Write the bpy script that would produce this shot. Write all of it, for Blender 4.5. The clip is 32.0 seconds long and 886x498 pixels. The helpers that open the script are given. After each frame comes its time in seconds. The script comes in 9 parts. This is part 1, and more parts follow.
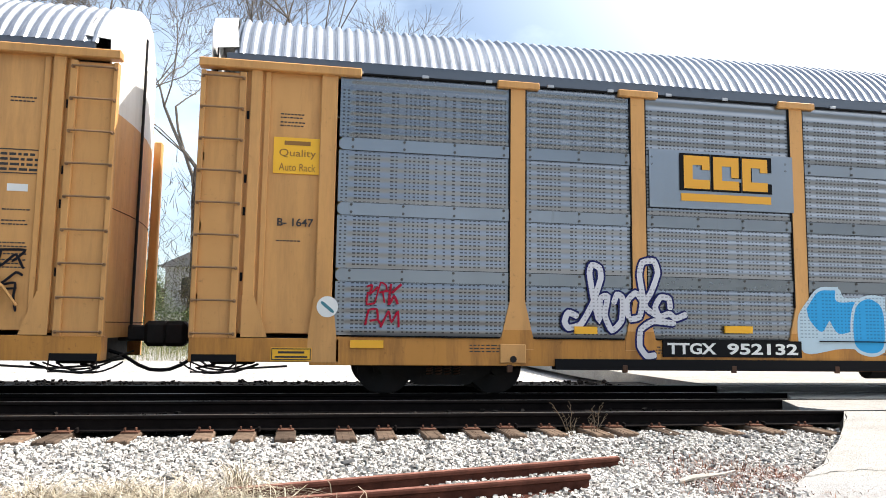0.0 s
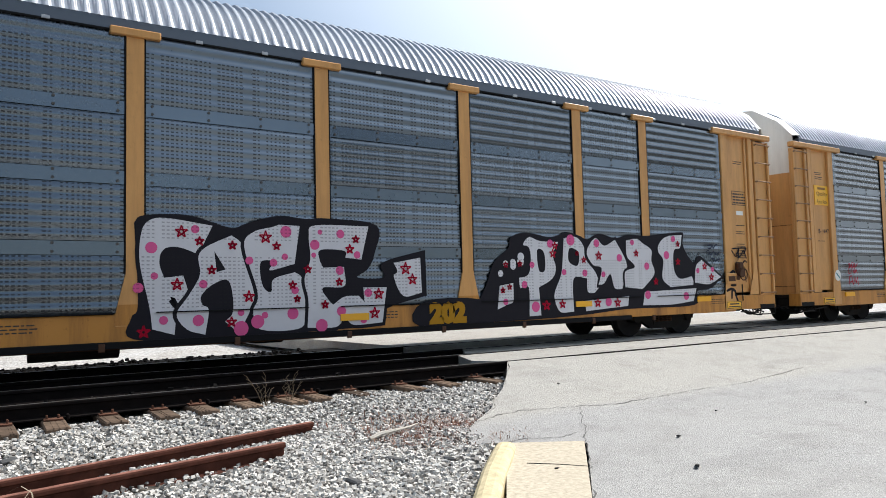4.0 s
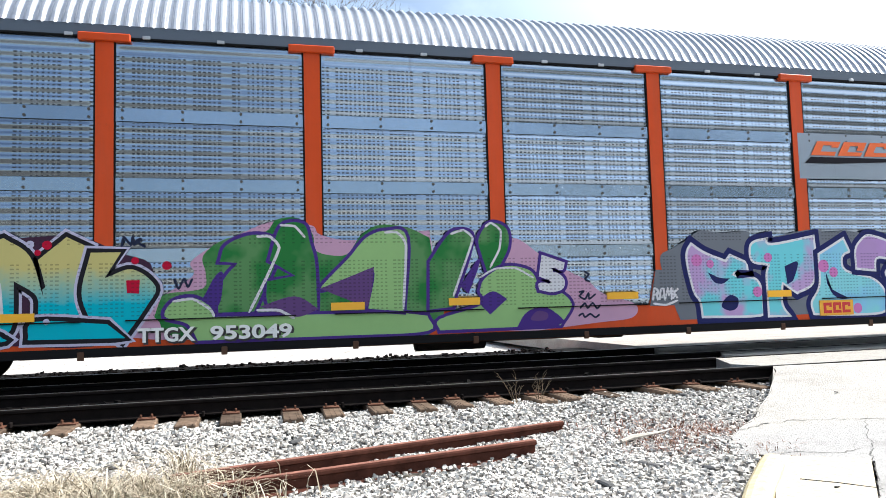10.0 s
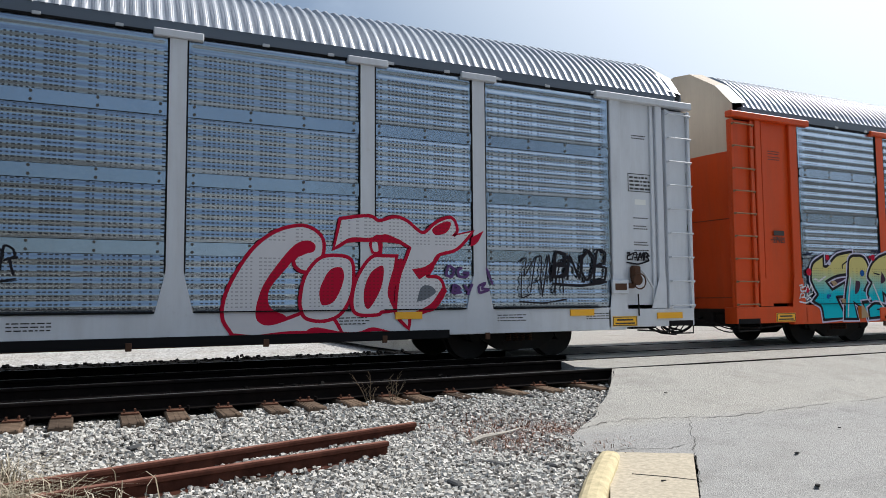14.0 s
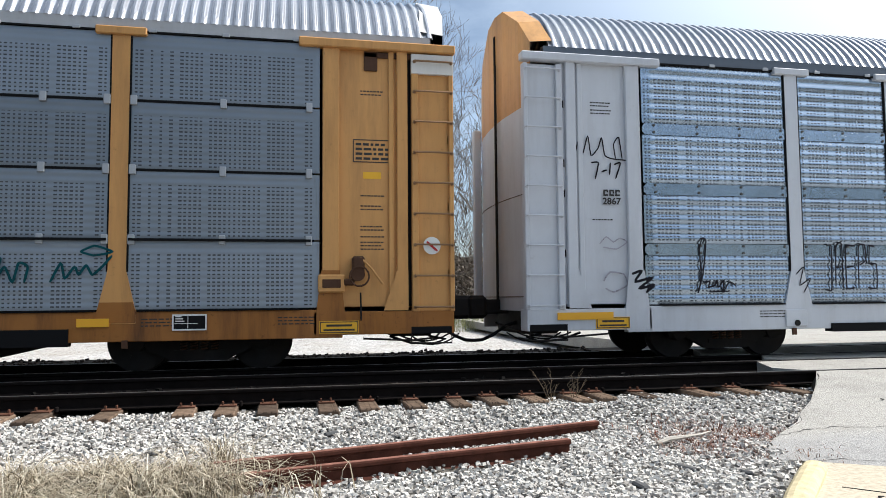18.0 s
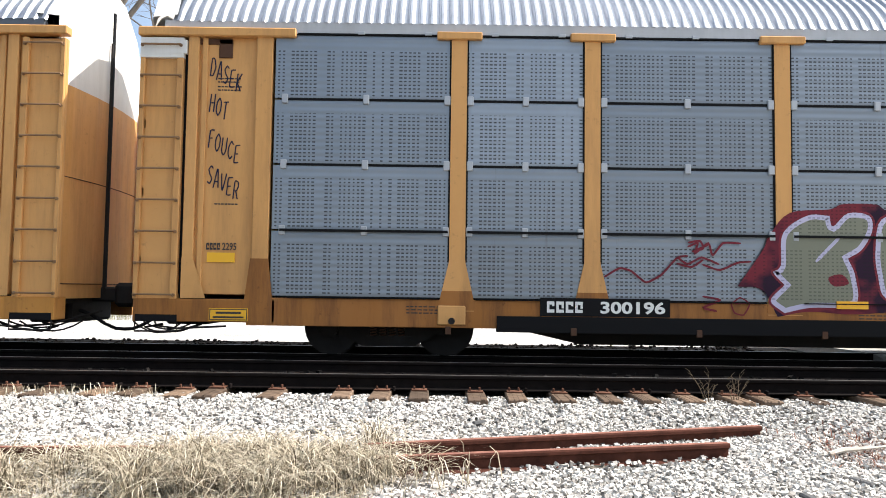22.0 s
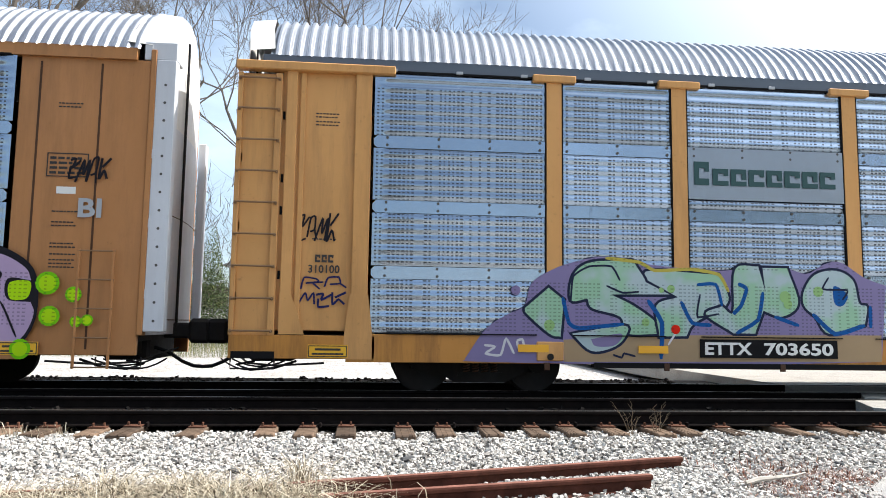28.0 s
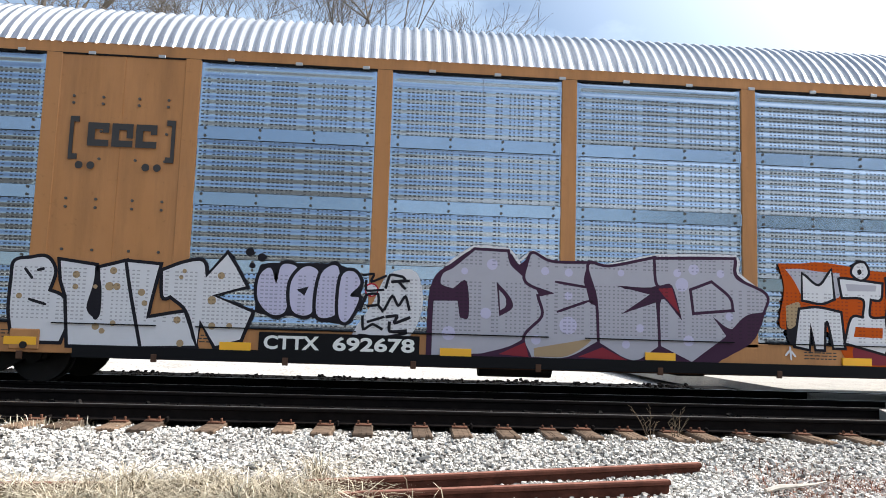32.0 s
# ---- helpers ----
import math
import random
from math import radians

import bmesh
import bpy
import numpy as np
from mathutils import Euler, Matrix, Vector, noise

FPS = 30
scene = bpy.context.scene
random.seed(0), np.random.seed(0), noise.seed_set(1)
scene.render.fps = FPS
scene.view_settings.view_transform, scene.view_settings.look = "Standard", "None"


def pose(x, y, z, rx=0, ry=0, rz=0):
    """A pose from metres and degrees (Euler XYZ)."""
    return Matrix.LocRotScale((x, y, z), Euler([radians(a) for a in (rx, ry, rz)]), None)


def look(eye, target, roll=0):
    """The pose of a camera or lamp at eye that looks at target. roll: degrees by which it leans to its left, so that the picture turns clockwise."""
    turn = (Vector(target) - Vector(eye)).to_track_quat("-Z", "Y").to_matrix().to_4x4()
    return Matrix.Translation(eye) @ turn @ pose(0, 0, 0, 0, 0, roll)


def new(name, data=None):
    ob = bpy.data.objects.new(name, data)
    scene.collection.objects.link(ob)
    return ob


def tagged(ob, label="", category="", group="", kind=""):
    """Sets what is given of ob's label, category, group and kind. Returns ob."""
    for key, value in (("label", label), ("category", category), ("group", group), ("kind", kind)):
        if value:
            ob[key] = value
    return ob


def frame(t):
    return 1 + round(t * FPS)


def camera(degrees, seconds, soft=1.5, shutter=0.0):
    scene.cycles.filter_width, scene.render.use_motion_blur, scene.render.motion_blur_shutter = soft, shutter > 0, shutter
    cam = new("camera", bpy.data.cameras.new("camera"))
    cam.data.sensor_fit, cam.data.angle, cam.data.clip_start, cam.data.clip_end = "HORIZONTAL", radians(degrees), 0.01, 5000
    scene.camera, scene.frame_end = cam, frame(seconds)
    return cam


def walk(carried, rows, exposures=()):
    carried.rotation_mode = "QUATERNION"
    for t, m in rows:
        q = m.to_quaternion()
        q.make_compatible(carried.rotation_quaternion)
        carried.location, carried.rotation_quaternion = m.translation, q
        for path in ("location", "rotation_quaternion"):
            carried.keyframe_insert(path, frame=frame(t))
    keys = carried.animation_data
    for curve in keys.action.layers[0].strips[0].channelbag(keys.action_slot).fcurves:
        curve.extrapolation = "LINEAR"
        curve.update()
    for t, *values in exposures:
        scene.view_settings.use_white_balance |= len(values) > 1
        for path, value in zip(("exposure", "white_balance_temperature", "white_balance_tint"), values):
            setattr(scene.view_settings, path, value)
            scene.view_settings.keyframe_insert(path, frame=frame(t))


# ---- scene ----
# Plan: x runs along the track (the train goes to +x), y away from the camera, z = 0 on the rail heads.
cam = camera(62.55, 32.0, 0.9)
EYE = (0.0, 0.0, 1.02)
# seconds, heading to the left of +y, tilt up, lean
TURNS = [
    (0.0, -10.12, 6.09, 0.82),
    (0.5, -10.04, 6.05, 0.65),
    (1.0, -10.10, 5.97, 0.59),
    (1.5, -10.07, 5.90, 0.58),
    (2.0, -11.00, 5.86, 0.16),
    (2.5, -14.07, 5.46, 0.08),
    (3.0, -21.10, 4.49, -0.59),
    (3.5, -28.57, 3.93, -1.09),
    (5.5, -38.81, 2.98, -1.70),
    (6.0, -31.82, 3.48, -1.51),
    (6.5, -20.90, 4.21, -0.55),
    (7.0, -13.00, 4.33, -0.67),
    (7.5, -8.54, 4.49, -0.76),
    (8.0, -8.14, 4.51, -1.15),
    (8.5, -8.35, 4.31, -1.14),
    (9.0, -9.95, 4.42, -1.26),
    (9.5, -11.35, 4.55, -1.38),
    (10.0, -14.73, 4.05, -1.63),
    (10.5, -22.08, 3.88, -1.55),
    (11.0, -31.02, 3.81, -1.89),
    (11.5, -36.62, 3.21, -2.05),
    (12.0, -39.15, 2.69, -2.21),
    (12.5, -37.98, 2.74, -1.69),
    (13.0, -27.94, 3.43, -0.66),
    (13.5, -25.64, 4.00, -0.34),
    (15.5, -26.53, 3.87, -0.77),
    (16.0, -21.03, 4.12, -0.74),
    (16.5, -18.43, 4.30, -0.74),
    (17.0, -16.69, 4.38, -0.83),
    (17.5, -14.28, 4.19, -0.66),
    (18.0, -11.82, 3.80, -0.48),
    (18.5, -11.94, 3.56, -0.63),
    (19.0, -11.61, 3.35, -0.88),
    (19.5, -10.76, 3.26, -0.77),
    (20.0, -10.03, 3.44, -0.51),
    (20.5, -6.94, 3.60, -0.06),
    (21.0, -2.44, 3.68, 0.26),
    (21.5, -1.06, 3.24, 0.31),
    (22.0, -0.09, 3.12, 0.76),
    (22.5, -0.15, 2.96, 0.88),
    (23.0, -1.08, 3.54, 0.88),
    (23.5, -2.00, 4.01, 0.84),
    (24.0, -2.35, 4.88, 0.81),
    (24.5, -2.87, 5.31, 0.78),
    (25.0, -3.39, 5.51, 1.01),
    (25.5, -4.32, 5.92, 0.73),
    (27.5, -5.25, 5.88, 0.74),
    (28.0, -5.62, 5.84, 0.78),
    (28.5, -6.21, 5.81, 0.89),
    (29.0, -6.58, 5.72, 1.06),
    (29.5, -6.29, 5.78, 1.13),
    (30.0, -6.39, 5.90, 1.23),
    (30.5, -6.70, 5.94, 1.35),
    (31.0, -7.13, 5.88, 1.38),
    (31.5, -5.59, 5.92, 1.57),
    (32.0, -4.09, 5.85, 1.74),
]


def aim(heading, tilt):
    a, b = radians(heading), radians(tilt)
    return (EYE[0] - math.sin(a) * math.cos(b), EYE[1] + math.cos(a) * math.cos(b), EYE[2] + math.sin(b))


EXPOSURES = [(0.0, 0.88, 6500, 12), (1.2, 0.88, 6450, 11.5), (2.5, 0.88, 6250, 10.5), (3.5, 0.49, 6250, 10.5), (5.5, -0.32, 6250, 10.5), (6.3, -0.32, 6250, 10.5), (7.0, 0.24, 6250, 10.5), (8.0, 0.82, 6250, 10.5), (9.5, 0.85, 6250, 10.5), (11.0, 0.70, 6250, 10.5), (12.0, 0.05, 6250, 10.5), (13.0, -0.16, 6250, 10.5), (15.5, -0.03, 6250, 10.5), (16.2, 0.09, 6250, 10.5), (17.0, 0.30, 6250, 10.5), (18.2, 0.30, 6250, 10.5), (19.2, 0.8, 6250, 10.5), (20.5, 0.88, 6250, 10.5), (22.0, 0.9, 6500, 12), (25.5, 0.72, 6350, 11), (28.0, 0.68, 6350, 11), (29.0, 0.72, 6350, 11), (32.0, 0.70, 6350, 11)]
walk(cam, [(t, look(EYE, aim(h, p), r)) for t, h, p, r in TURNS], exposures=EXPOSURES)

# ---- light ----
SUN_UP, SUN_TURN = 47.0, 4.0  # elevation; turn from +x towards +y
_a, _e = radians(SUN_TURN), radians(SUN_UP)
SUN_DIR = Vector((math.cos(_e) * math.cos(_a), math.cos(_e) * math.sin(_a), math.sin(_e)))
world = bpy.data.worlds.new("sky")
scene.world = world
world.use_nodes = True
wn = world.node_tree.nodes
sky = wn.new("ShaderNodeTexSky")
sky.sky_type = "NISHITA"
sky.sun_disc = False
sky.sun_elevation = radians(SUN_UP)
sky.sun_rotation = radians(90 - SUN_TURN)
sky.dust_density = 0.5
wn["Background"].inputs["Strength"].default_value = 0.085
# thin high cloud over the whole sky
sky_at = wn.new("ShaderNodeTexCoord")
stretch = wn.new("ShaderNodeMapping")
stretch.inputs["Scale"].default_value = (1.0, 1.0, 2.6)
veil = wn.new("ShaderNodeTexNoise")
veil.inputs["Scale"].default_value, veil.inputs["Detail"].default_value, veil.inputs["Roughness"].default_value = 1.7, 7, 0.58
thick = wn.new("ShaderNodeMapRange")
thick.inputs["From Min"].default_value, thick.inputs["From Max"].default_value, thick.inputs["To Max"].default_value = 0.41, 0.78, 0.6
cover = wn.new("ShaderNodeMix")
cover.data_type = "RGBA"
# the haze is thicker and brighter round the sun
toward = wn.new("ShaderNodeVectorMath")
toward.operation = "DOT_PRODUCT"
toward.inputs[1].default_value = SUN_DIR
glare = wn.new("ShaderNodeMapRange")
glare.interpolation_type = "SMOOTHSTEP"
glare.inputs["From Min"].default_value, glare.inputs["From Max"].default_value, glare.inputs["To Max"].default_value = 0.30, 0.9, 0.85
denser = wn.new("ShaderNodeMath")
denser.operation = "MAXIMUM"
bright = wn.new("ShaderNodeMix")
bright.data_type = "RGBA"
bright.inputs[6].default_value, bright.inputs[7].default_value = (10.4, 12.6, 14.6, 1), (17.0, 17.3, 17.4, 1)
for a, b in ((sky_at.outputs["Generated"], toward.inputs[0]), (toward.outputs["Value"], glare.inputs["Value"]), (glare.outputs["Result"], denser.inputs[0]), (thick.outputs["Result"], denser.inputs[1]), (glare.outputs["Result"], bright.inputs[0]), (bright.outputs[2], cover.inputs[7]), (denser.outputs[0], cover.inputs[0]), (sky_at.outputs["Generated"], stretch.inputs["Vector"]), (stretch.outputs["Vector"], veil.inputs["Vector"]), (veil.outputs["Fac"], thick.inputs["Value"]), (sky.outputs["Color"], cover.inputs[6]), (cover.outputs[2], wn["Background"].inputs["Color"])):
    world.node_tree.links.new(a, b)
sun_data = bpy.data.lights.new("sun", "SUN")
sun_data.energy = 5.0
sun_data.angle = radians(0.53)
sun_data.color = (1.0, 0.95, 0.88)
sun = new("sun", sun_data)
sun.matrix_world = Matrix.Translation(SUN_DIR * 60) @ SUN_DIR.to_track_quat("Z", "Y").to_matrix().to_4x4()

# ---- materials ----


def material(name, base=(0.5, 0.5, 0.5), rough=0.6, metal=0.0):
    """A node material and its tree, with the principled shader set."""
    m = bpy.data.materials.new(name)
    m.use_nodes = True
    b = m.node_tree.nodes["Principled BSDF"]
    b.inputs["Base Color"].default_value = (*base, 1)
    b.inputs["Roughness"].default_value = rough
    b.inputs["Metallic"].default_value = metal
    b.inputs["Specular IOR Level"].default_value = 0.5 if rough < 0.62 else 0.08
    return m


def node(m, kind, **values):
    n = m.node_tree.nodes.new(kind)
    for key, value in values.items():
        n.inputs[key].default_value = value
    return n


def link(m, a, b):
    m.node_tree.links.new(a, b)


def coords(m, where="Object", scale=(1, 1, 1)):
    tc = m.node_tree.nodes.new("ShaderNodeTexCoord")
    mp = m.node_tree.nodes.new("ShaderNodeMapping")
    mp.inputs["Scale"].default_value = scale
    link(m, tc.outputs[where], mp.inputs["Vector"])
    return mp.outputs["Vector"]


def noise_of(m, vector, scale, detail=4.0, rough=0.55):
    n = node(m, "ShaderNodeTexNoise", Scale=scale, Detail=detail, Roughness=rough)
    link(m, vector, n.inputs["Vector"])
    return n.outputs["Fac"]


def ramp(m, fac, stops):
    r = m.node_tree.nodes.new("ShaderNodeValToRGB")
    el = r.color_ramp.elements
    while len(el) < len(stops):
        el.new(0.5)
    for e, (pos, col) in zip(el, stops):
        e.position = pos
        e.color = (*col, 1) if len(col) == 3 else col
    link(m, fac, r.inputs["Fac"])
    return r.outputs["Color"]


def mixed(m, fac, a, b, blend="MIX"):
    """A colour mix; a, b and fac are sockets or values."""
    n = m.node_tree.nodes.new("ShaderNodeMix")
    n.data_type, n.blend_type = "RGBA", blend
    for socket, value in ((n.inputs[0], fac), (n.inputs[6], a), (n.inputs[7], b)):
        if isinstance(value, bpy.types.NodeSocket):
            link(m, value, socket)
        else:
            socket.default_value = (*value, 1) if isinstance(value, tuple) else value
    return n.outputs[2]


def math_of(m, op, a, b=0.0):
    n = m.node_tree.nodes.new("ShaderNodeMath")
    n.operation = op
    for socket, value in ((n.inputs[0], a), (n.inputs[1], b)):
        if isinstance(value, bpy.types.NodeSocket):
            link(m, value, socket)
        else:
            socket.default_value = value
    return n.outputs[0]


def shader(m):
    return m.node_tree.nodes["Principled BSDF"]


def bump(m, height, strength=0.3, distance=0.01):
    b = node(m, "ShaderNodeBump", Strength=strength, Distance=distance)
    link(m, height, b.inputs["Height"])
    link(m, b.outputs["Normal"], shader(m).inputs["Normal"])


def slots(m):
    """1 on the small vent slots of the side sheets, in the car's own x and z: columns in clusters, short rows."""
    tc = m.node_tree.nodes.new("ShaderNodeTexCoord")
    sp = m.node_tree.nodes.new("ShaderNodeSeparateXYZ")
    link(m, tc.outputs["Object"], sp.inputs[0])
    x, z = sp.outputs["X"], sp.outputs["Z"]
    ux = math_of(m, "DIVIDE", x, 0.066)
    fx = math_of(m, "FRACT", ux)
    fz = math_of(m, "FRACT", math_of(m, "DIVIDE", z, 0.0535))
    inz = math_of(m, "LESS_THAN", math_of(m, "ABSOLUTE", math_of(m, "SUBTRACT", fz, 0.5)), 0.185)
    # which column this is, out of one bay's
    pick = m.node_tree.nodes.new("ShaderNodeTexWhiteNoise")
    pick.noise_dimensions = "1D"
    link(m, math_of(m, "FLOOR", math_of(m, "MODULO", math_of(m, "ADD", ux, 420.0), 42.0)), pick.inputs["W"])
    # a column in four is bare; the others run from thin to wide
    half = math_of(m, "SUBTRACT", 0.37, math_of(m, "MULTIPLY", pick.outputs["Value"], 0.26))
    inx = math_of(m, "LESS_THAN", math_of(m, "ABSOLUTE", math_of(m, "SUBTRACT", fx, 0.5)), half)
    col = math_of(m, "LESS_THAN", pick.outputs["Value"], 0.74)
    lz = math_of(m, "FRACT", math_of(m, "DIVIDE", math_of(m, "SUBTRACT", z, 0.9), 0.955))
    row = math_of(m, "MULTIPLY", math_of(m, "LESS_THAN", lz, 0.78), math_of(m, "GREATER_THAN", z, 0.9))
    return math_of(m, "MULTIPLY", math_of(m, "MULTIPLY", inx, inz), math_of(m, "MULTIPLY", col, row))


def sheet_metal(name, base, rough, metal, pierced=True):
    """Galvanised vent sheet: each piece its own tint, streaks and dark slots."""
    m = material(name, base, rough, metal)
    info = m.node_tree.nodes.new("ShaderNodeObjectInfo")
    tint = ramp(m, info.outputs["Random"], [(0.0, tuple(c * 0.72 for c in base)), (1.0, tuple(min(1, c * 1.18) for c in base))])
    v = coords(m, "Object", (1, 1, 0.16))
    streak = noise_of(m, v, 2.2, 5)
    fine = noise_of(m, coords(m), 14, 4)
    c1 = mixed(m, math_of(m, "MULTIPLY", streak, 0.45), tint, tuple(c * 0.55 for c in base))
    c2 = mixed(m, math_of(m, "MULTIPLY", fine, 0.25), c1, (0.30, 0.28, 0.25))
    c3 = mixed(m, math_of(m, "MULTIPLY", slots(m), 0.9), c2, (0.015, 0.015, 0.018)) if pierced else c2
    # rust runs that start at the bolts
    run = noise_of(m, coords(m, "Object", (1.6, 1, 0.10)), 2.6, 6, 0.7)
    c3 = mixed(m, ramp(m, run, [(0.64, (0, 0, 0)), (0.78, (0.55, 0.55, 0.55))]), c3, (0.09, 0.06, 0.045))
    link(m, c3, shader(m).inputs["Base Color"])
    if pierced:
        link(m, math_of(m, "MULTIPLY", math_of(m, "SUBTRACT", 1.0, slots(m)), metal), shader(m).inputs["Metallic"])
    r = math_of(m, "ADD", math_of(m, "MULTIPLY", fine, 0.10), rough - 0.05)
    r2 = math_of(m, "ADD", r, math_of(m, "MULTIPLY", info.outputs["Random"], 0.10))
    link(m, r2, shader(m).inputs["Roughness"])
    return m


def sheet_roof(name, base, rough, metal):
    """Galvanised roof sheet with dull patches and dirt down the valleys."""
    m = material(name, base, rough, metal)
    patch = noise_of(m, coords(m, "Object", (1, 0.3, 0.3)), 1.4, 5)
    fine = noise_of(m, coords(m), 18, 5, 0.65)
    c = mixed(m, ramp(m, patch, [(0.4, (0, 0, 0)), (0.7, (0.6, 0.6, 0.6))]), base, tuple(x * 0.72 for x in base))
    c = mixed(m, ramp(m, fine, [(0.55, (0, 0, 0)), (0.8, (0.5, 0.5, 0.5))]), c, (0.22, 0.20, 0.18))
    link(m, c, shader(m).inputs["Base Color"])
    link(m, math_of(m, "ADD", math_of(m, "MULTIPLY", fine, 0.2), rough - 0.08), shader(m).inputs["Roughness"])
    return m


def car_paint(name, base, worn=(0.13, 0.065, 0.035), amount=0.5, rough=0.45):
    """Car-body enamel, dusty and rust-streaked."""
    m = material(name, base, rough)
    shader(m).inputs["Specular IOR Level"].default_value = 0.25
    v = coords(m, "Object", (1, 1, 0.12))
    dirt = noise_of(m, v, 3.2, 8, 0.7)
    fine = noise_of(m, coords(m), 9, 6, 0.7)
    k = ramp(m, dirt, [(0.45, (0, 0, 0)), (0.78, (1, 1, 1))])
    faded = ramp(m, noise_of(m, coords(m, "Object", (1, 1, 0.45)), 0.9, 4, 0.6), [(0.42, (0, 0, 0)), (0.66, (0.45, 0.45, 0.45))])
    chalk = mixed(m, faded, base, tuple(min(1, x * 1.15 + 0.02) for x in base))
    c = mixed(m, math_of(m, "MULTIPLY", k, amount), chalk, worn)
    c = mixed(m, math_of(m, "MULTIPLY", ramp(m, fine, [(0.62, (0, 0, 0)), (0.8, (1, 1, 1))]), amount * 1.2), c, worn)
    c = mixed(m, math_of(m, "MULTIPLY", fine, 0.22), c, tuple(min(1, x * 0.7) for x in base))
    link(m, c, shader(m).inputs["Base Color"])
    link(m, math_of(m, "ADD", math_of(m, "MULTIPLY", fine, 0.3), rough - 0.15), shader(m).inputs["Roughness"])
    bump(m, fine, 0.12, 0.004)
    return m


def spray(name, base, holed=True, other=None, fade=None):
    """Spray paint on the car's side; the slots of the sheets show through."""
    mean = sum(base) / 3
    base = tuple(max(0.004, mean + (x - mean) * 1.25) for x in base)
    m = material(name, base, 0.65)
    fine = noise_of(m, coords(m), 6, 6, 0.7)
    c = mixed(m, math_of(m, "MULTIPLY", fine, 0.35), base, tuple(x * 0.62 + 0.02 for x in base))
    if other:
        blend = noise_of(m, coords(m), 1.5, 3, 0.5)
        c = mixed(m, ramp(m, blend, [(0.44, (0, 0, 0)), (0.56, (1, 1, 1))]), c, other)
    if fade:
        # paint shades from one colour to the other up the car's side
        sp = m.node_tree.nodes.new("ShaderNodeSeparateXYZ")
        link(m, coords(m), sp.inputs[0])
        rise = math_of(m, "ADD", sp.outputs["Z"], math_of(m, "MULTIPLY", fine, 0.3))
        step = node(m, "ShaderNodeMapRange")
        step.inputs["From Min"].default_value, step.inputs["From Max"].default_value = fade[1], fade[2]
        link(m, rise, step.inputs["Value"])
        c = mixed(m, step.outputs["Result"], c, fade[0])
    if holed:
        c = mixed(m, math_of(m, "MULTIPLY", slots(m), 0.4), c, (0.02, 0.02, 0.022))
    link(m, c, shader(m).inputs["Base Color"])
    return m


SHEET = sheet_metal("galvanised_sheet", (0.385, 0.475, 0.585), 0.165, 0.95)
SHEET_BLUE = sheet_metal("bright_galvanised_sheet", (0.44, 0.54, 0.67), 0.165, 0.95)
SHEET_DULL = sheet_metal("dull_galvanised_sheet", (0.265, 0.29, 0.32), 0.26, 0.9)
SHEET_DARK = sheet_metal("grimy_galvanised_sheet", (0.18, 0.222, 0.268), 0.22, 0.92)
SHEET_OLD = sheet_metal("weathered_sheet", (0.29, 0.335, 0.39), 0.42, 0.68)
BAND = sheet_metal("flat_grey_panel", (0.34, 0.385, 0.44), 0.32, 0.85, False)
ROOF = sheet_roof("roof_sheet", (0.44, 0.46, 0.50), 0.34, 0.75)
ROOF_RAIL = material("roof_rail", (0.10, 0.12, 0.15), 0.5, 0.3)
YELLOW = car_paint("yellow_paint", (0.63, 0.325, 0.11))
YELLOW_WORN = car_paint("rust_worn_yellow_paint", (0.53, 0.235, 0.048), (0.12, 0.05, 0.026), 0.95)
YELLOW_RUSTED = car_paint("heavily_rusted_yellow_paint", (0.34, 0.135, 0.03), (0.06, 0.026, 0.016), 1.0, 0.6)
RED = car_paint("red_paint", (0.60, 0.062, 0.004), amount=0.3)
TAN = car_paint("tan_paint", (0.44, 0.20, 0.072))
WHITE = car_paint("white_paint", (0.60, 0.62, 0.66), (0.25, 0.22, 0.2), 0.25)
PALE = car_paint("pale_end_paint", (0.72, 0.70, 0.66), (0.3, 0.25, 0.2), 0.3)
DARK = car_paint("dark_steel", (0.012, 0.010, 0.0095), (0.035, 0.02, 0.013), 0.4, 0.75)
STEEL = material("worn_steel", (0.20, 0.19, 0.18), 0.4, 0.9)
BLACK = material("black_plate", (0.010, 0.010, 0.011), 0.7)
LETTER_W = material("white_lettering", (0.75, 0.75, 0.72), 0.5)
LETTER_K = material("dark_lettering", (0.03, 0.026, 0.025), 0.6)
REFLECT = material("yellow_reflector", (0.85, 0.42, 0.015), 0.35)
SIGNY = material("yellow_label", (0.85, 0.45, 0.015), 0.45)


def rust(name, base):
    m = material(name, base, 0.85)
    n = noise_of(m, coords(m), 7, 8, 0.7)
    c = ramp(m, n, [(0.3, tuple(x * 0.45 for x in base)), (0.55, base), (0.8, tuple(min(1, x * 1.5) for x in base))])
    link(m, c, shader(m).inputs["Base Color"])
    bump(m, n, 0.4, 0.004)
    return m


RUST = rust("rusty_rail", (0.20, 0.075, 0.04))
# rail rust taken near black: the shade on the sides is in the colour
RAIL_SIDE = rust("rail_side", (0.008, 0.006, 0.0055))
TIE = rust("weathered_tie", (0.215, 0.155, 0.112))
_info = TIE.node_tree.nodes.new("ShaderNodeObjectInfo")
_tone = ramp(TIE, _info.outputs["Random"], [(0.0, (0.45, 0.45, 0.46)), (1.0, (1.15, 1.1, 1.05))])
_old = shader(TIE).inputs["Base Color"].links[0].from_socket
link(TIE, mixed(TIE, 1.0, _old, _tone, "MULTIPLY"), shader(TIE).inputs["Base Color"])


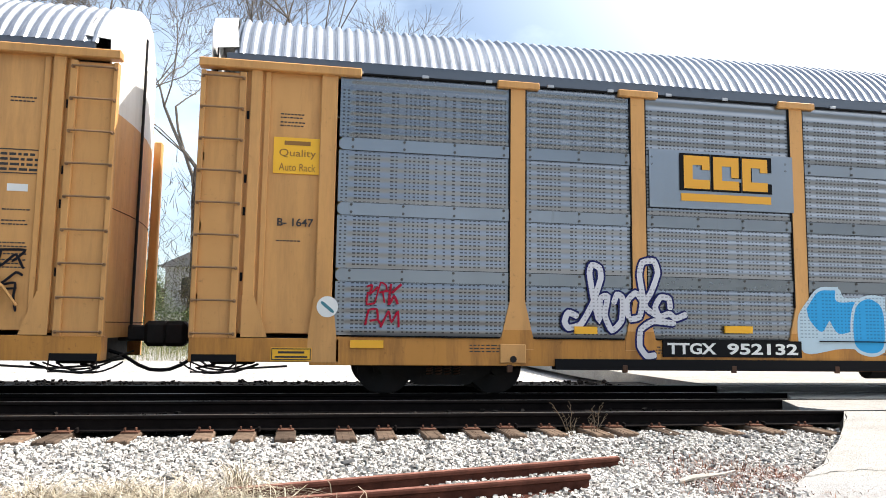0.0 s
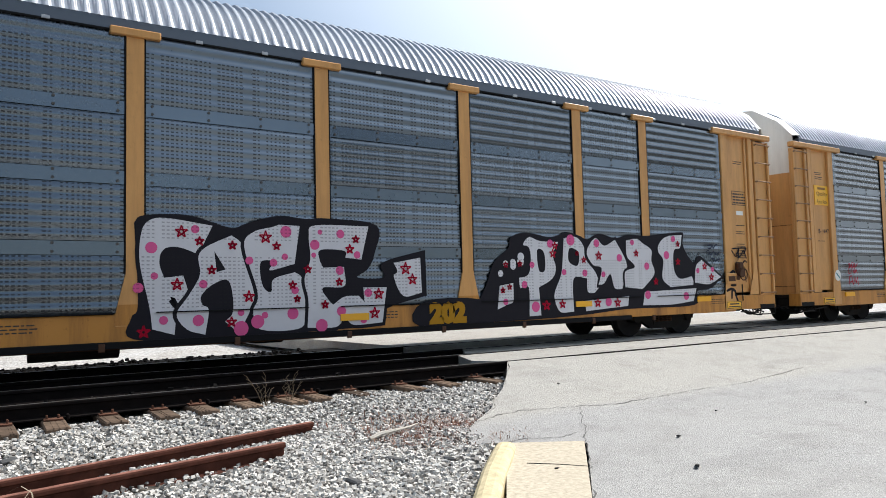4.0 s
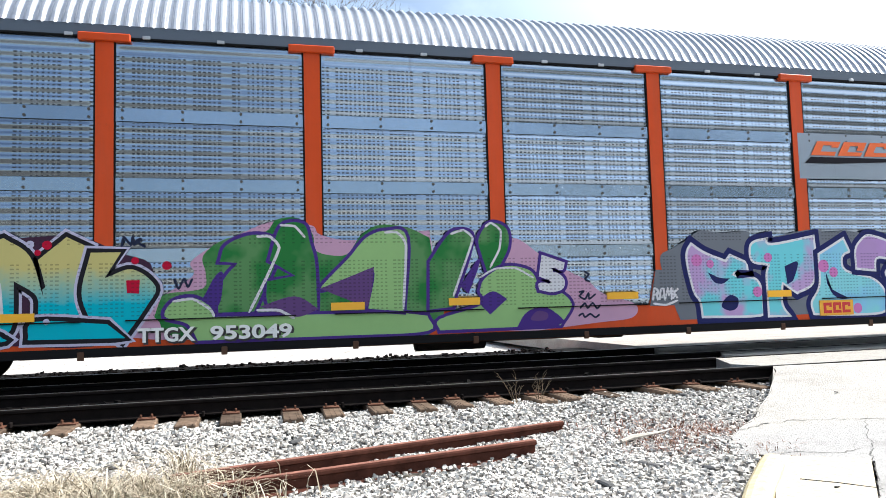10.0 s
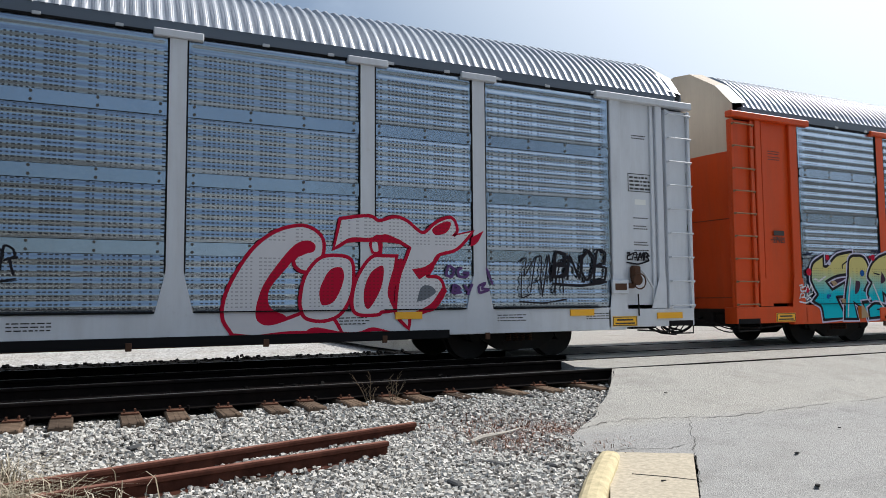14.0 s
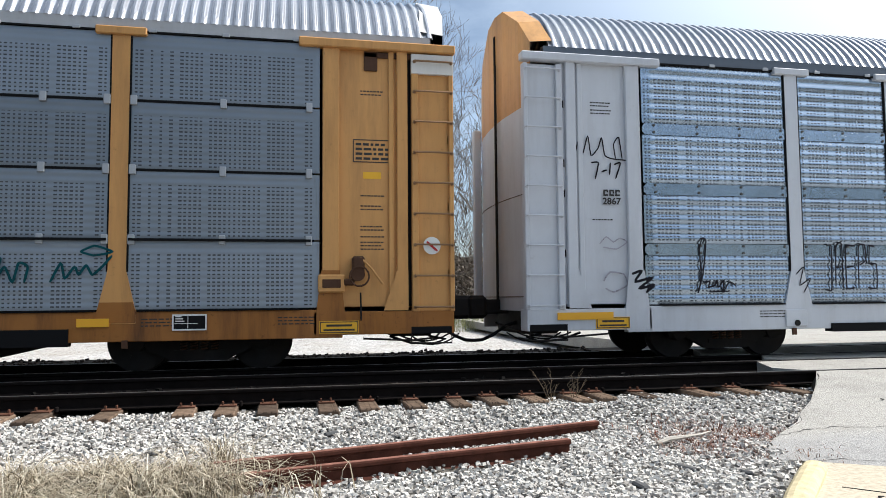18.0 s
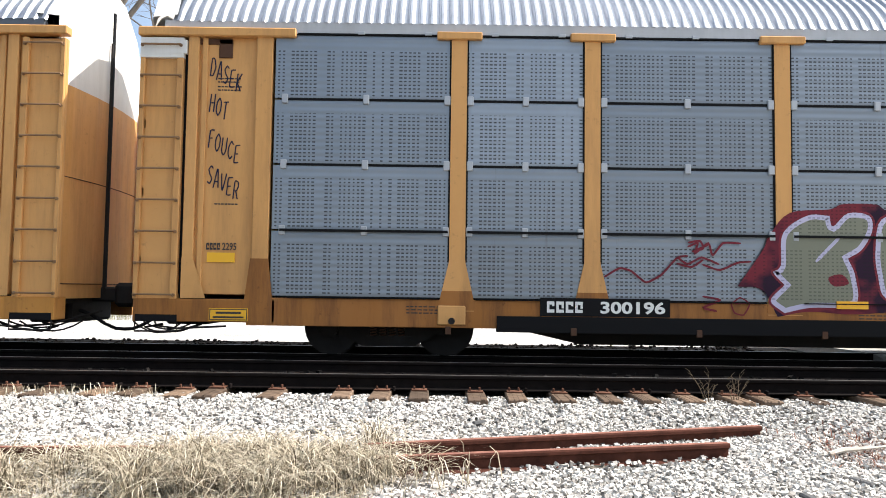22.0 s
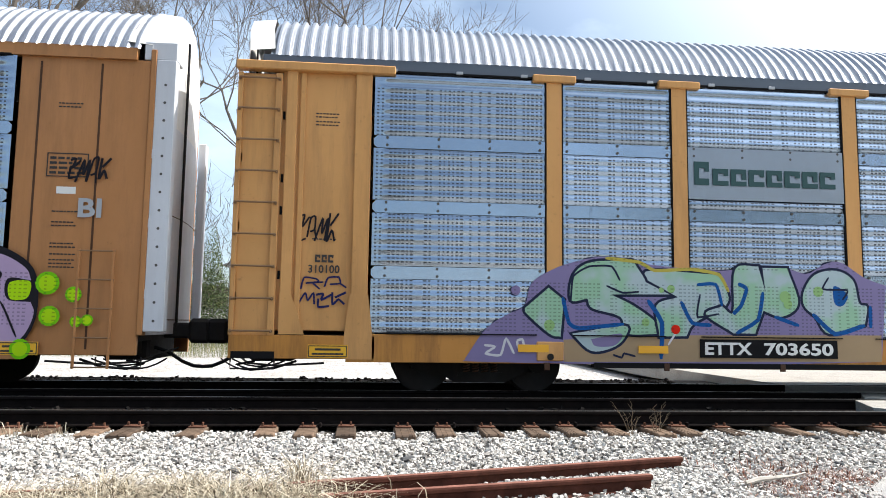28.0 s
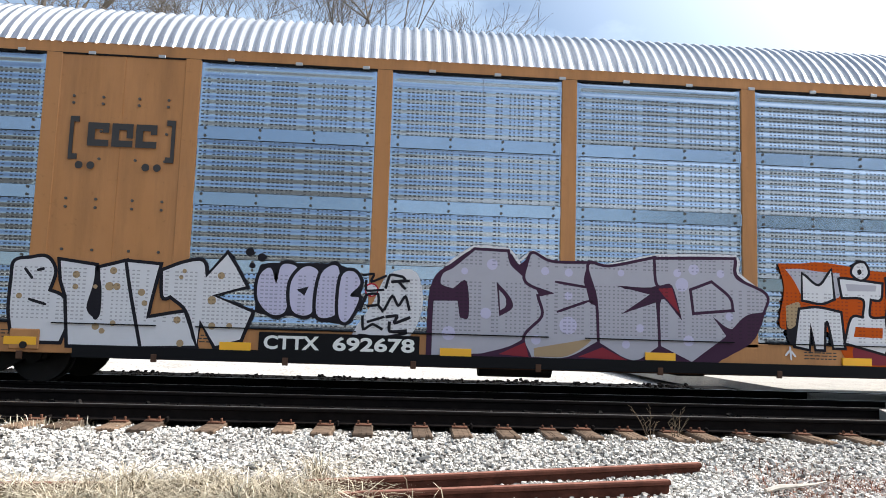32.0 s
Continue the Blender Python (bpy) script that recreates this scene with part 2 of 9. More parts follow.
def gravel_material():
    m = material("white_ballast", (0.5, 0.48, 0.45), 0.9)
    v = coords(m, "Object")
    vor = node(m, "ShaderNodeTexVoronoi", Scale=16.0)
    link(m, v, vor.inputs["Vector"])
    big = noise_of(m, v, 0.6, 5)
    c = ramp(m, vor.outputs["Color"], [(0.0, (0.16, 0.15, 0.14)), (0.35, (0.42, 0.41, 0.39)), (0.7, (0.58, 0.57, 0.55)), (1.0, (0.70, 0.69, 0.67))])
    c = mixed(m, ramp(m, big, [(0.35, (0.0, 0.0, 0.0)), (0.75, (0.5, 0.5, 0.5))]), c, (0.30, 0.25, 0.19))
    # camera's side of the tracks: dirt and fines, darkened for shade between loose stones
    sp = m.node_tree.nodes.new("ShaderNodeSeparateXYZ")
    link(m, v, sp.inputs[0])
    far_side = node(m, "ShaderNodeMapRange")
    far_side.inputs["From Min"].default_value, far_side.inputs["From Max"].default_value = 8.7, 10.0
    link(m, sp.outputs["Y"], far_side.inputs["Value"])
    dirt = ramp(m, noise_of(m, v, 9.0, 5), [(0.3, (0.05, 0.045, 0.04)), (0.7, (0.16, 0.145, 0.12))])
    c = mixed(m, far_side.outputs["Result"], dirt, c)
    link(m, c, shader(m).inputs["Base Color"])
    h = math_of(m, "SUBTRACT", 1.0, vor.outputs["Distance"])
    bump(m, h, 1.0, 0.035)
    return m


def asphalt_material():
    m = material("grey_asphalt", (0.2, 0.2, 0.2), 0.85)
    v = coords(m)
    fine = noise_of(m, v, 60, 4, 0.7)
    big = noise_of(m, v, 0.45, 6, 0.6)
    c = ramp(m, fine, [(0.25, (0.19, 0.187, 0.18)), (0.52, (0.31, 0.303, 0.29)), (0.8, (0.50, 0.49, 0.465))])
    worn = noise_of(m, v, 1.7, 8, 0.7)
    c = mixed(m, ramp(m, worn, [(0.5, (0, 0, 0)), (0.72, (0.55, 0.55, 0.55))]), c, (0.17, 0.162, 0.15))
    c = mixed(m, ramp(m, big, [(0.35, (0, 0, 0)), (0.7, (0.45, 0.45, 0.45))]), c, (0.33, 0.32, 0.30))
    # pale worn aggregate and dark pits
    chips = node(m, "ShaderNodeTexVoronoi", Scale=85.0)
    link(m, v, chips.inputs["Vector"])
    tone = ramp(m, chips.outputs["Color"], [(0.0, (0.55, 0.55, 0.55)), (0.2, (1.1, 1.1, 1.1)), (0.8, (1.17, 1.17, 1.17)), (1.0, (1.7, 1.68, 1.62))])
    c = mixed(m, 1.0, c, tone, "MULTIPLY")
    # the newer, creamier pour on the track side of the long crack
    sp = m.node_tree.nodes.new("ShaderNodeSeparateXYZ")
    link(m, v, sp.inputs[0])
    side = node(m, "ShaderNodeMapRange")
    side.inputs["From Min"].default_value, side.inputs["From Max"].default_value = 6.2, 6.5
    link(m, math_of(m, "ADD", sp.outputs["Y"], math_of(m, "MULTIPLY", worn, 0.25)), side.inputs["Value"])
    c = mixed(m, side.outputs["Result"], c, mixed(m, 1.0, c, (1.10, 1.08, 1.03), "MULTIPLY"))
    oil = noise_of(m, coords(m, "Object", (0.35, 1.2, 1)), 0.9, 5, 0.6)
    c = mixed(m, ramp(m, oil, [(0.55, (0, 0, 0)), (0.75, (0.4, 0.4, 0.4))]), c, (0.14, 0.133, 0.125))
    link(m, c, shader(m).inputs["Base Color"])
    bump(m, math_of(m, "ADD", fine, chips.outputs["Distance"]), 0.7, 0.008)
    return m


GRAVEL = gravel_material()
ASPHALT = asphalt_material()


def plain(name, base, rough=0.8, vary=0.35, scale=6.0, lift=0.0):
    """A matt surface with two scales of variation."""
    m = material(name, base, rough)
    v = coords(m)
    a = noise_of(m, v, scale, 6, 0.65)
    b = noise_of(m, v, scale * 0.13, 4)
    c = ramp(m, a, [(0.25, tuple(x * (1 - vary) for x in base)), (0.75, tuple(min(1, x * (1 + vary)) for x in base))])
    c = mixed(m, math_of(m, "MULTIPLY", b, 0.3), c, tuple(x * 0.6 for x in base))
    link(m, c, shader(m).inputs["Base Color"])
    if lift:
        bump(m, a, 0.5, lift)
    return m


def islands(name, stops, rough=0.9):
    """Every loose piece takes one colour of a row of stops."""
    m = material(name, (0.5, 0.5, 0.5), rough)
    g = m.node_tree.nodes.new("ShaderNodeNewGeometry")
    c = ramp(m, g.outputs["Random Per Island"], stops)
    link(m, c, shader(m).inputs["Base Color"])
    return m


STONE = islands("pale_ballast_stone", [(0.0, (0.09, 0.083, 0.075)), (0.16, (0.30, 0.28, 0.255)), (0.45, (0.50, 0.475, 0.435)), (0.8, (0.60, 0.575, 0.53)), (1.0, (0.68, 0.655, 0.61))])
# oily track ballast, with the train's shadow put into the near-black colours
STONE_DARK = islands("oily_shaded_stone", [(0.0, (0.002, 0.002, 0.002)), (0.9, (0.008, 0.0075, 0.007)), (1.0, (0.035, 0.03, 0.028))])
BED = plain("fouled_shaded_ballast", (0.005, 0.0047, 0.0046), 0.95, 0.5, 25, 0.02)
TAR = plain("tar", (0.03, 0.029, 0.028), 0.7, 0.3)
GRIT = plain("crack_grit", (0.13, 0.125, 0.118), 0.9, 0.4, 20)
MUD_SHADE = plain("shaded_mud", (0.045, 0.040, 0.034), 0.95, 0.5, 12, 0.02)
KERB = plain("kerb_paint", (0.60, 0.51, 0.32), 0.85, 0.35, 9, 0.012)
CONCRETE = plain("concrete", (0.52, 0.455, 0.35), 0.9, 0.35, 22, 0.005)
# old rails: shade painted into the side rust, sunlight into the dusty top
RUST_SHADED = rust("shaded_rust_bar", (0.075, 0.028, 0.019))
RUST_SUNLIT = rust("sunlit_dusty_rust", (0.25, 0.115, 0.085))
RUST_PLATE = rust("dull_rust_plate", (0.13, 0.062, 0.04))
BONE = plain("bleached_wood", (0.52, 0.48, 0.42), 0.9)
SLATE = plain("dark_slate", (0.10, 0.10, 0.10), 0.8, 0.3, 14)
STRAW = islands("straw", [(0.0, (0.09, 0.068, 0.045)), (0.35, (0.30, 0.25, 0.175)), (0.75, (0.50, 0.44, 0.33)), (1.0, (0.66, 0.60, 0.48))], 0.8)
LEAFBROWN = islands("dead_leaf", [(0.0, (0.10, 0.045, 0.03)), (0.6, (0.24, 0.10, 0.07)), (1.0, (0.36, 0.24, 0.16))])
WEED = plain("dry_stem", (0.20, 0.15, 0.10), 0.9)
GATE_RED = plain("gate_red", (0.55, 0.035, 0.02), 0.4, 0.15)
GATE_WHITE = plain("gate_white", (0.70, 0.69, 0.66), 0.4, 0.1)
BARK = plain("bark", (0.075, 0.06, 0.05), 0.95, 0.45, 9, 0.02)
TWIG = plain("twig", (0.19, 0.165, 0.14), 0.95, 0.3, 3)
LEAF = islands("green_leaf", [(0.0, (0.035, 0.06, 0.015)), (0.6, (0.08, 0.13, 0.03)), (1.0, (0.18, 0.20, 0.06))], 0.6)
LEAF_OLIVE = islands("olive_leaf", [(0.0, (0.06, 0.065, 0.03)), (0.6, (0.12, 0.12, 0.05)), (1.0, (0.22, 0.19, 0.10))], 0.7)
EVERGREEN = islands("dark_evergreen", [(0.0, (0.012, 0.018, 0.010)), (1.0, (0.05, 0.06, 0.03))], 0.8)
BRUSH = islands("brush", [(0.0, (0.06, 0.05, 0.04)), (0.5, (0.15, 0.125, 0.10)), (1.0, (0.26, 0.22, 0.18))])
GREENGRASS = islands("tall_grass", [(0.0, (0.08, 0.11, 0.035)), (0.5, (0.19, 0.21, 0.08)), (1.0, (0.42, 0.37, 0.22))])
HOUSE = plain("white_siding", (0.62, 0.62, 0.60), 0.7, 0.08)
SHINGLE = plain("grey_shingle", (0.34, 0.33, 0.32), 0.9, 0.25)
PANE = material("window_pane", (0.03, 0.035, 0.04), 0.08)
BOLT = material("dark_bolt", (0.09, 0.085, 0.08), 0.6, 0.4)
CLIP = material("galvanised_clip", (0.42, 0.43, 0.45), 0.5, 0.5)
ROOF_PALE = car_paint("pale_roof_rail", (0.45, 0.46, 0.48), (0.2, 0.18, 0.16), 0.3)
TAN_PALE = car_paint("pale_tan_paint", (0.60, 0.50, 0.38), (0.3, 0.22, 0.15), 0.3)
RUNG = material("rung_steel", (0.26, 0.15, 0.075), 0.55, 0.3)
BOGIE = car_paint("bogie_grime", (0.010, 0.0085, 0.0075), (0.035, 0.02, 0.014), 0.4, 0.8)
RUST_DARK = car_paint("dark_rust", (0.085, 0.04, 0.022), (0.02, 0.015, 0.012), 0.5, 0.8)
MARK_YELLOW = material("mark_yellow", (0.72, 0.34, 0.02), 0.45)
MARK_ORANGE = material("mark_orange", (0.75, 0.12, 0.015), 0.45)
MARK_RED = material("mark_red", (0.50, 0.012, 0.015), 0.45)
MARK_TEAL = material("mark_teal", (0.05, 0.2, 0.24), 0.45)
MARK_GREEN = material("mark_green", (0.012, 0.06, 0.06), 0.45)
SIGN_INK = material("brown_sign_ink", (0.26, 0.12, 0.02), 0.6)
SPRAYS = {
    "WHITE": (0.66, 0.65, 0.67), "BLACK": (0.014, 0.013, 0.017), "NAVY": (0.022, 0.025, 0.09), "RED": (0.36, 0.04, 0.06), "TEAL": (0.05, 0.33, 0.40), "PALE": (0.50, 0.60, 0.66), "SKY": (0.28, 0.50, 0.66),
    "PINK": (0.62, 0.16, 0.30), "CRIMSON": (0.42, 0.02, 0.06), "GOLD": (0.36, 0.20, 0.05), "GREY": (0.16, 0.17, 0.19), "AQUA": (0.22, 0.55, 0.60), "LILAC": (0.43, 0.29, 0.51),
    "ROSE": (0.52, 0.22, 0.42), "ROSE_PALE": (0.52, 0.34, 0.44), "RUST": (0.30, 0.10, 0.02), "LIME": (0.30, 0.46, 0.22), "GREEN": (0.035, 0.16, 0.05), "VIOLET": (0.075, 0.045, 0.19),
    "MIST": (0.52, 0.50, 0.62), "STRAW": (0.46, 0.40, 0.13), "PLUM": (0.12, 0.07, 0.17), "JADE": (0.02, 0.22, 0.11), "OLIVE": (0.22, 0.30, 0.035), "BRICK": (0.20, 0.04, 0.05), "INK": (0.02, 0.025, 0.05),
    "SKYBLUE": (0.10, 0.34, 0.60), "MAROON": (0.165, 0.04, 0.05), "OLIVE2": (0.22, 0.225, 0.18), "TEAL_DARK": (0.01, 0.07, 0.08), "BLUE": (0.035, 0.10, 0.28), "PLUM_PALE": (0.24, 0.21, 0.34),
    "ORANGE": (0.60, 0.06, 0.02), "TAN": (0.36, 0.27, 0.18), "SILVER": (0.42, 0.41, 0.45), "PLUM_DARK": (0.05, 0.025, 0.045), "ORANGE_DARK": (0.40, 0.09, 0.015), "ACID": (0.42, 0.66, 0.05), "LILAC_PALE": (0.46, 0.36, 0.50),
}
(SPRAY_WHITE, SPRAY_BLACK, SPRAY_NAVY, SPRAY_RED, SPRAY_TEAL, SPRAY_PALE, SPRAY_SKY, SPRAY_PINK, SPRAY_CRIMSON, SPRAY_GOLD, SPRAY_GREY, SPRAY_AQUA, SPRAY_LILAC, SPRAY_ROSE, SPRAY_ROSE_PALE, SPRAY_RUST,
 SPRAY_LIME, SPRAY_GREEN, SPRAY_VIOLET, SPRAY_MIST, SPRAY_STRAW, SPRAY_PLUM, SPRAY_JADE, SPRAY_OLIVE, SPRAY_BRICK, SPRAY_INK, SPRAY_SKYBLUE, SPRAY_MAROON, SPRAY_OLIVE2, SPRAY_TEAL_DARK, SPRAY_BLUE,
 SPRAY_PLUM_PALE, SPRAY_ORANGE, SPRAY_TAN, SPRAY_SILVER, SPRAY_PLUM_DARK, SPRAY_ORANGE_DARK, SPRAY_ACID, SPRAY_LILAC_PALE) = (spray("spray_" + k.lower(), c) for k, c in SPRAYS.items())

SPRAY_AQUA_LILAC = spray("spray_aqua_to_lilac", SPRAYS["AQUA"], other=SPRAYS["LILAC"])
SPRAY_SKY_LILAC = spray("spray_sky_to_aqua", SPRAYS["SKY"], other=SPRAYS["AQUA"])
SPRAY_LILAC_ROSE = spray("spray_lilac_to_rose", SPRAYS["LILAC"], other=(0.38, 0.24, 0.46))
SPRAY_GREENS = spray("spray_dark_to_mid_green", SPRAYS["GREEN"], other=(0.10, 0.24, 0.09))
SPRAY_SKY_PALE = spray("spray_sky_to_pale", SPRAYS["SKY"], other=SPRAYS["PALE"])
SPRAY_ACID_RIM = spray("spray_deep_acid", (0.20, 0.52, 0.03))
SPRAY_STRAW_CYAN = spray("spray_straw_over_cyan", (0.06, 0.42, 0.50), fade=((0.55, 0.48, 0.18), 1.25, 1.75))
SPRAY_MINT_FADE = spray("spray_mint_fade", (0.44, 0.52, 0.54), other=(0.30, 0.50, 0.34))
SPRAY_GOLD_JADE = spray("spray_gold_over_lime", (0.30, 0.42, 0.05), other=(0.45, 0.30, 0.10), fade=((0.50, 0.36, 0.16), 1.0, 1.7))
SPRAY_MAROON_INK = spray("spray_maroon_to_ink", SPRAYS["MAROON"], other=(0.03, 0.015, 0.03))

# ---- mesh building ----


class Shape:
    """Vertices and faces of one mesh, from simple solids."""

    def __init__(self):
        self.v, self.f = [], []

    def add(self, verts, faces):
        n = len(self.v)
        self.v += [tuple(p) for p in verts]
        self.f += [tuple(n + i for i in q) for q in faces]
        return self

    def box(self, x0, x1, y0, y1, z0, z1, bevel=0.0):
        if bevel <= 0:
            v = [(x, y, z) for z in (z0, z1) for y in (y0, y1) for x in (x0, x1)]
            return self.add(v, [(0, 2, 3, 1), (4, 5, 7, 6), (0, 1, 5, 4), (2, 6, 7, 3), (0, 4, 6, 2), (1, 3, 7, 5)])
        b = min(bevel, (x1 - x0) * 0.45, (y1 - y0) * 0.45, (z1 - z0) * 0.45)
        bm = bmesh.new()
        bmesh.ops.create_cube(bm, size=1)
        for q in bm.verts:
            q.co = ((x0 + x1) / 2 + q.co.x * (x1 - x0), (y0 + y1) / 2 + q.co.y * (y1 - y0), (z0 + z1) / 2 + q.co.z * (z1 - z0))
        bmesh.ops.bevel(bm, geom=bm.edges[:], offset=b, segments=1, affect="EDGES")
        bm.verts.index_update()
        self.add([q.co[:] for q in bm.verts], [[q.index for q in f.verts] for f in bm.faces])
        bm.free()
        return self

    def prism(self, outline, axis, a, b):
        """A closed outline of 2D points drawn out along an axis from a to b."""
        n = len(outline)

        def at(p, w):
            return {"x": (w, p[0], p[1]), "y": (p[0], w, p[1]), "z": (p[0], p[1], w)}[axis]

        v = [at(p, a) for p in outline] + [at(p, b) for p in outline]
        f = [(i, (i + 1) % n, n + (i + 1) % n, n + i) for i in range(n)] + [tuple(range(n - 1, -1, -1)), tuple(range(n, 2 * n))]
        return self.add(v, f)

    def tube(self, points, radius, sides=6, closed=False):
        """A round bar along a run of points."""
        pts = [Vector(p) for p in points]
        rings = []
        for i, p in enumerate(pts):
            d = (pts[min(i + 1, len(pts) - 1)] - pts[max(i - 1, 0)]).normalized()
            u = d.cross(Vector((0, 0, 1)) if abs(d.z) < 0.9 else Vector((0, 1, 0))).normalized()
            w = d.cross(u)
            r = radius[i] if isinstance(radius, (list, tuple)) else radius
            rings.append([p + r * (math.cos(k * 2 * math.pi / sides) * u + math.sin(k * 2 * math.pi / sides) * w) for k in range(sides)])
        v = [q for ring in rings for q in ring]
        f = [(i * sides + k, i * sides + (k + 1) % sides, (i + 1) * sides + (k + 1) % sides, (i + 1) * sides + k) for i in range(len(pts) - 1) for k in range(sides)]
        f += [tuple(range(sides)), tuple(range((len(pts) - 1) * sides, len(pts) * sides))]
        return self.add(v, f)

    def disc(self, x, z, y0, y1, radius, sides=24):
        """A round plate whose axle lies along y."""
        o = [(x + radius * math.cos(2 * math.pi * k / sides), z + radius * math.sin(2 * math.pi * k / sides)) for k in range(sides)]
        return self.prism(o, "y", y0, y1)

    def mesh(self, name, mat, smooth=False):
        me = bpy.data.meshes.new(name)
        me.from_pydata(self.v, [], self.f)
        bm = bmesh.new()
        bm.from_mesh(me)
        bmesh.ops.recalc_face_normals(bm, faces=bm.faces)
        bm.to_mesh(me)
        bm.free()
        if mat:
            me.materials.append(mat)
        if smooth:
            for p in me.polygons:
                p.use_smooth = True
        return me


def part(name, shape, mat, parent, label="", smooth=False):
    """Links a shape (or a finished mesh) as one mesh object under a thing or a part."""
    me = shape.mesh(name, mat, smooth) if isinstance(shape, Shape) else shape
    ob = new(name, me)
    ob.parent = parent
    if label:
        ob["label"] = label
    return ob


def thing(name, shape, mat, label, category, group="", kind="", smooth=False):
    ob = new(name, shape.mesh(name, mat, smooth) if isinstance(shape, Shape) else shape)
    return tagged(ob, label, category, group, kind)




# ---- letters of the built-in font, by stroke weight ----
WORDS = {
    0: '202|2295|27925|2867|300196|310100|517018|5921|692678|702720|703650|952132|953049|Auto Rack|B- 1647|BI|CTTX|ETTX|MiToR|Quality|TTGX',
    0.02: '2295|27925|310100|B- 1647|MiToR',
    0.03: '2867|300196|517018|5921|692678|702720|703650|952132|953049|BI|CTTX|ETTX|TTGX',
    0.06: '953049|TTGX',
    0.08: '202',
}
GLYPHS = {}


def cut_letters():
    """Vertices and faces of every run of letters, about one unit high."""
    made = []
    for bold, words in WORDS.items():
        for text in words.split("|"):
            cu = bpy.data.curves.new("letters", "FONT")
            cu.body, cu.offset, cu.resolution_u = text, bold, 3
            ob = bpy.data.objects.new("letters", cu)
            scene.collection.objects.link(ob)
            made.append((text, bold, ob, cu))
    dg = bpy.context.evaluated_depsgraph_get()
    for text, bold, ob, cu in made:
        me = bpy.data.meshes.new_from_object(ob.evaluated_get(dg))
        GLYPHS[text, bold] = ([(p.co.x, p.co.y) for p in me.vertices], [tuple(p.vertices) for p in me.polygons])
        bpy.data.meshes.remove(me)
    for text, bold, ob, cu in made:
        bpy.data.objects.remove(ob)
        bpy.data.curves.remove(cu)


cut_letters()

# ---- ground ----


def ground_z(x, y):
    """Height of the ground: ballast under the tracks, falling to the camera's side, rising far behind."""
    if y > 30:
        return -0.42 + 2.2 * min(1.0, (y - 30) / 18)
    if y > 18:
        return -0.42
    if y > 16:
        return -0.20 - 0.22 * (y - 16) / 2
    if y > 9.2:
        return -0.20
    if y > 7.9:
        return -0.235
    if y > 6.9:
        return -0.235 - 0.155 * (7.9 - y) / 1.0
    return -0.39 - 0.03 * (6.9 - max(y, 2.0))


def build_ground():
    s = Shape()
    xs = [-500, -120, -40] + [-20 + 0.4 * i for i in range(101)] + [30, 60, 150, 600]
    ys = [-300, -60, -10, -2] + [0.4 * i for i in range(46)] + [20, 25, 30, 36, 42, 48, 80, 200, 900]
    n = len(xs)
    v = []
    for y in ys:
        for x in xs:
            near = -20 <= x <= 20 and 0 <= y <= 18
            v.append((x, y, ground_z(x, y) + (0.03 * noise.noise(Vector((x * 1.3, y * 1.3, 2))) - (0.2 if x > 4.6 and y < 8 else 0) if near else 0)))
    f = [(j * n + i, j * n + i + 1, (j + 1) * n + i + 1, (j + 1) * n + i) for j in range(len(ys) - 1) for i in range(n - 1)]
    s.add(v, f)
    thing("ground", s, GRAVEL, "pale crushed-stone ballast ground beside the tracks", "ground", kind="structure", smooth=True)


build_ground()


def road_z(y):
    return -0.01 if y > 8.5 else max(-0.42, -0.01 - 0.41 * (8.5 - y) / 2.9)


ROAD_EDGE = [(6.88, 8.6), (6.3, 7.9), (5.79, 7.35), (5.35, 6.95), (5.07, 6.65), (4.65, 6.35), (4.35, 6.1), (4.12, 5.82), (4.09, 5.7), (4.19, 5.6), (4.40, 5.57)]


def off_road(x, y):
    """True where loose stones lie: off the asphalt, the kerb and the slab."""
    if y > 8.6:
        return x < 6.7
    edge = next((a[0] for a, b in zip(ROAD_EDGE, ROAD_EDGE[1:]) if b[1] <= y <= a[1]), None)
    if edge is not None:
        return x < edge
    return x < 4.2 - (5.5 - y) * 0.96


def stone_field(name, count, spots, low, high, seed, mat, label):
    """Loose angular stones as one object."""
    rng = np.random.default_rng(seed)
    cube = np.array([(x, y, z) for z in (-1, 1) for y in (-1, 1) for x in (-1, 1)], float)
    quads = np.array([(0, 2, 3, 1), (4, 5, 7, 6), (0, 1, 5, 4), (2, 6, 7, 3), (0, 4, 6, 2), (1, 3, 7, 5)])
    vs, fs = [], []
    for k in range(count):
        x, y = spots(rng)
        size = rng.uniform(low, high) * np.array([1.2, 0.9, 0.8])
        c = cube * rng.uniform(0.45, 1.0, (8, 3)) * size
        a, b, g = rng.uniform(0, 6.28, 3)
        ca, sa, cb, sb = math.cos(a), math.sin(a), math.cos(b * 0.2), math.sin(b * 0.2)
        rz = np.array([[ca, -sa, 0], [sa, ca, 0], [0, 0, 1]])
        rx = np.array([[1, 0, 0], [0, cb, -sb], [0, sb, cb]])
        p = c @ (rz @ rx).T + (x, y, ground_z(x, y) + 0.03 * noise.noise(Vector((x * 1.3, y * 1.3, 2))) + size[2] * rng.uniform(-0.2, 1.9))
        vs.append(p)
        fs.append(quads + 8 * k)
    me = bpy.data.meshes.new(name)
    me.from_pydata(np.concatenate(vs).tolist(), [], np.concatenate(fs).tolist())
    me.materials.append(mat)
    return tagged(new(name, me), label, "gravel", kind="stuff")


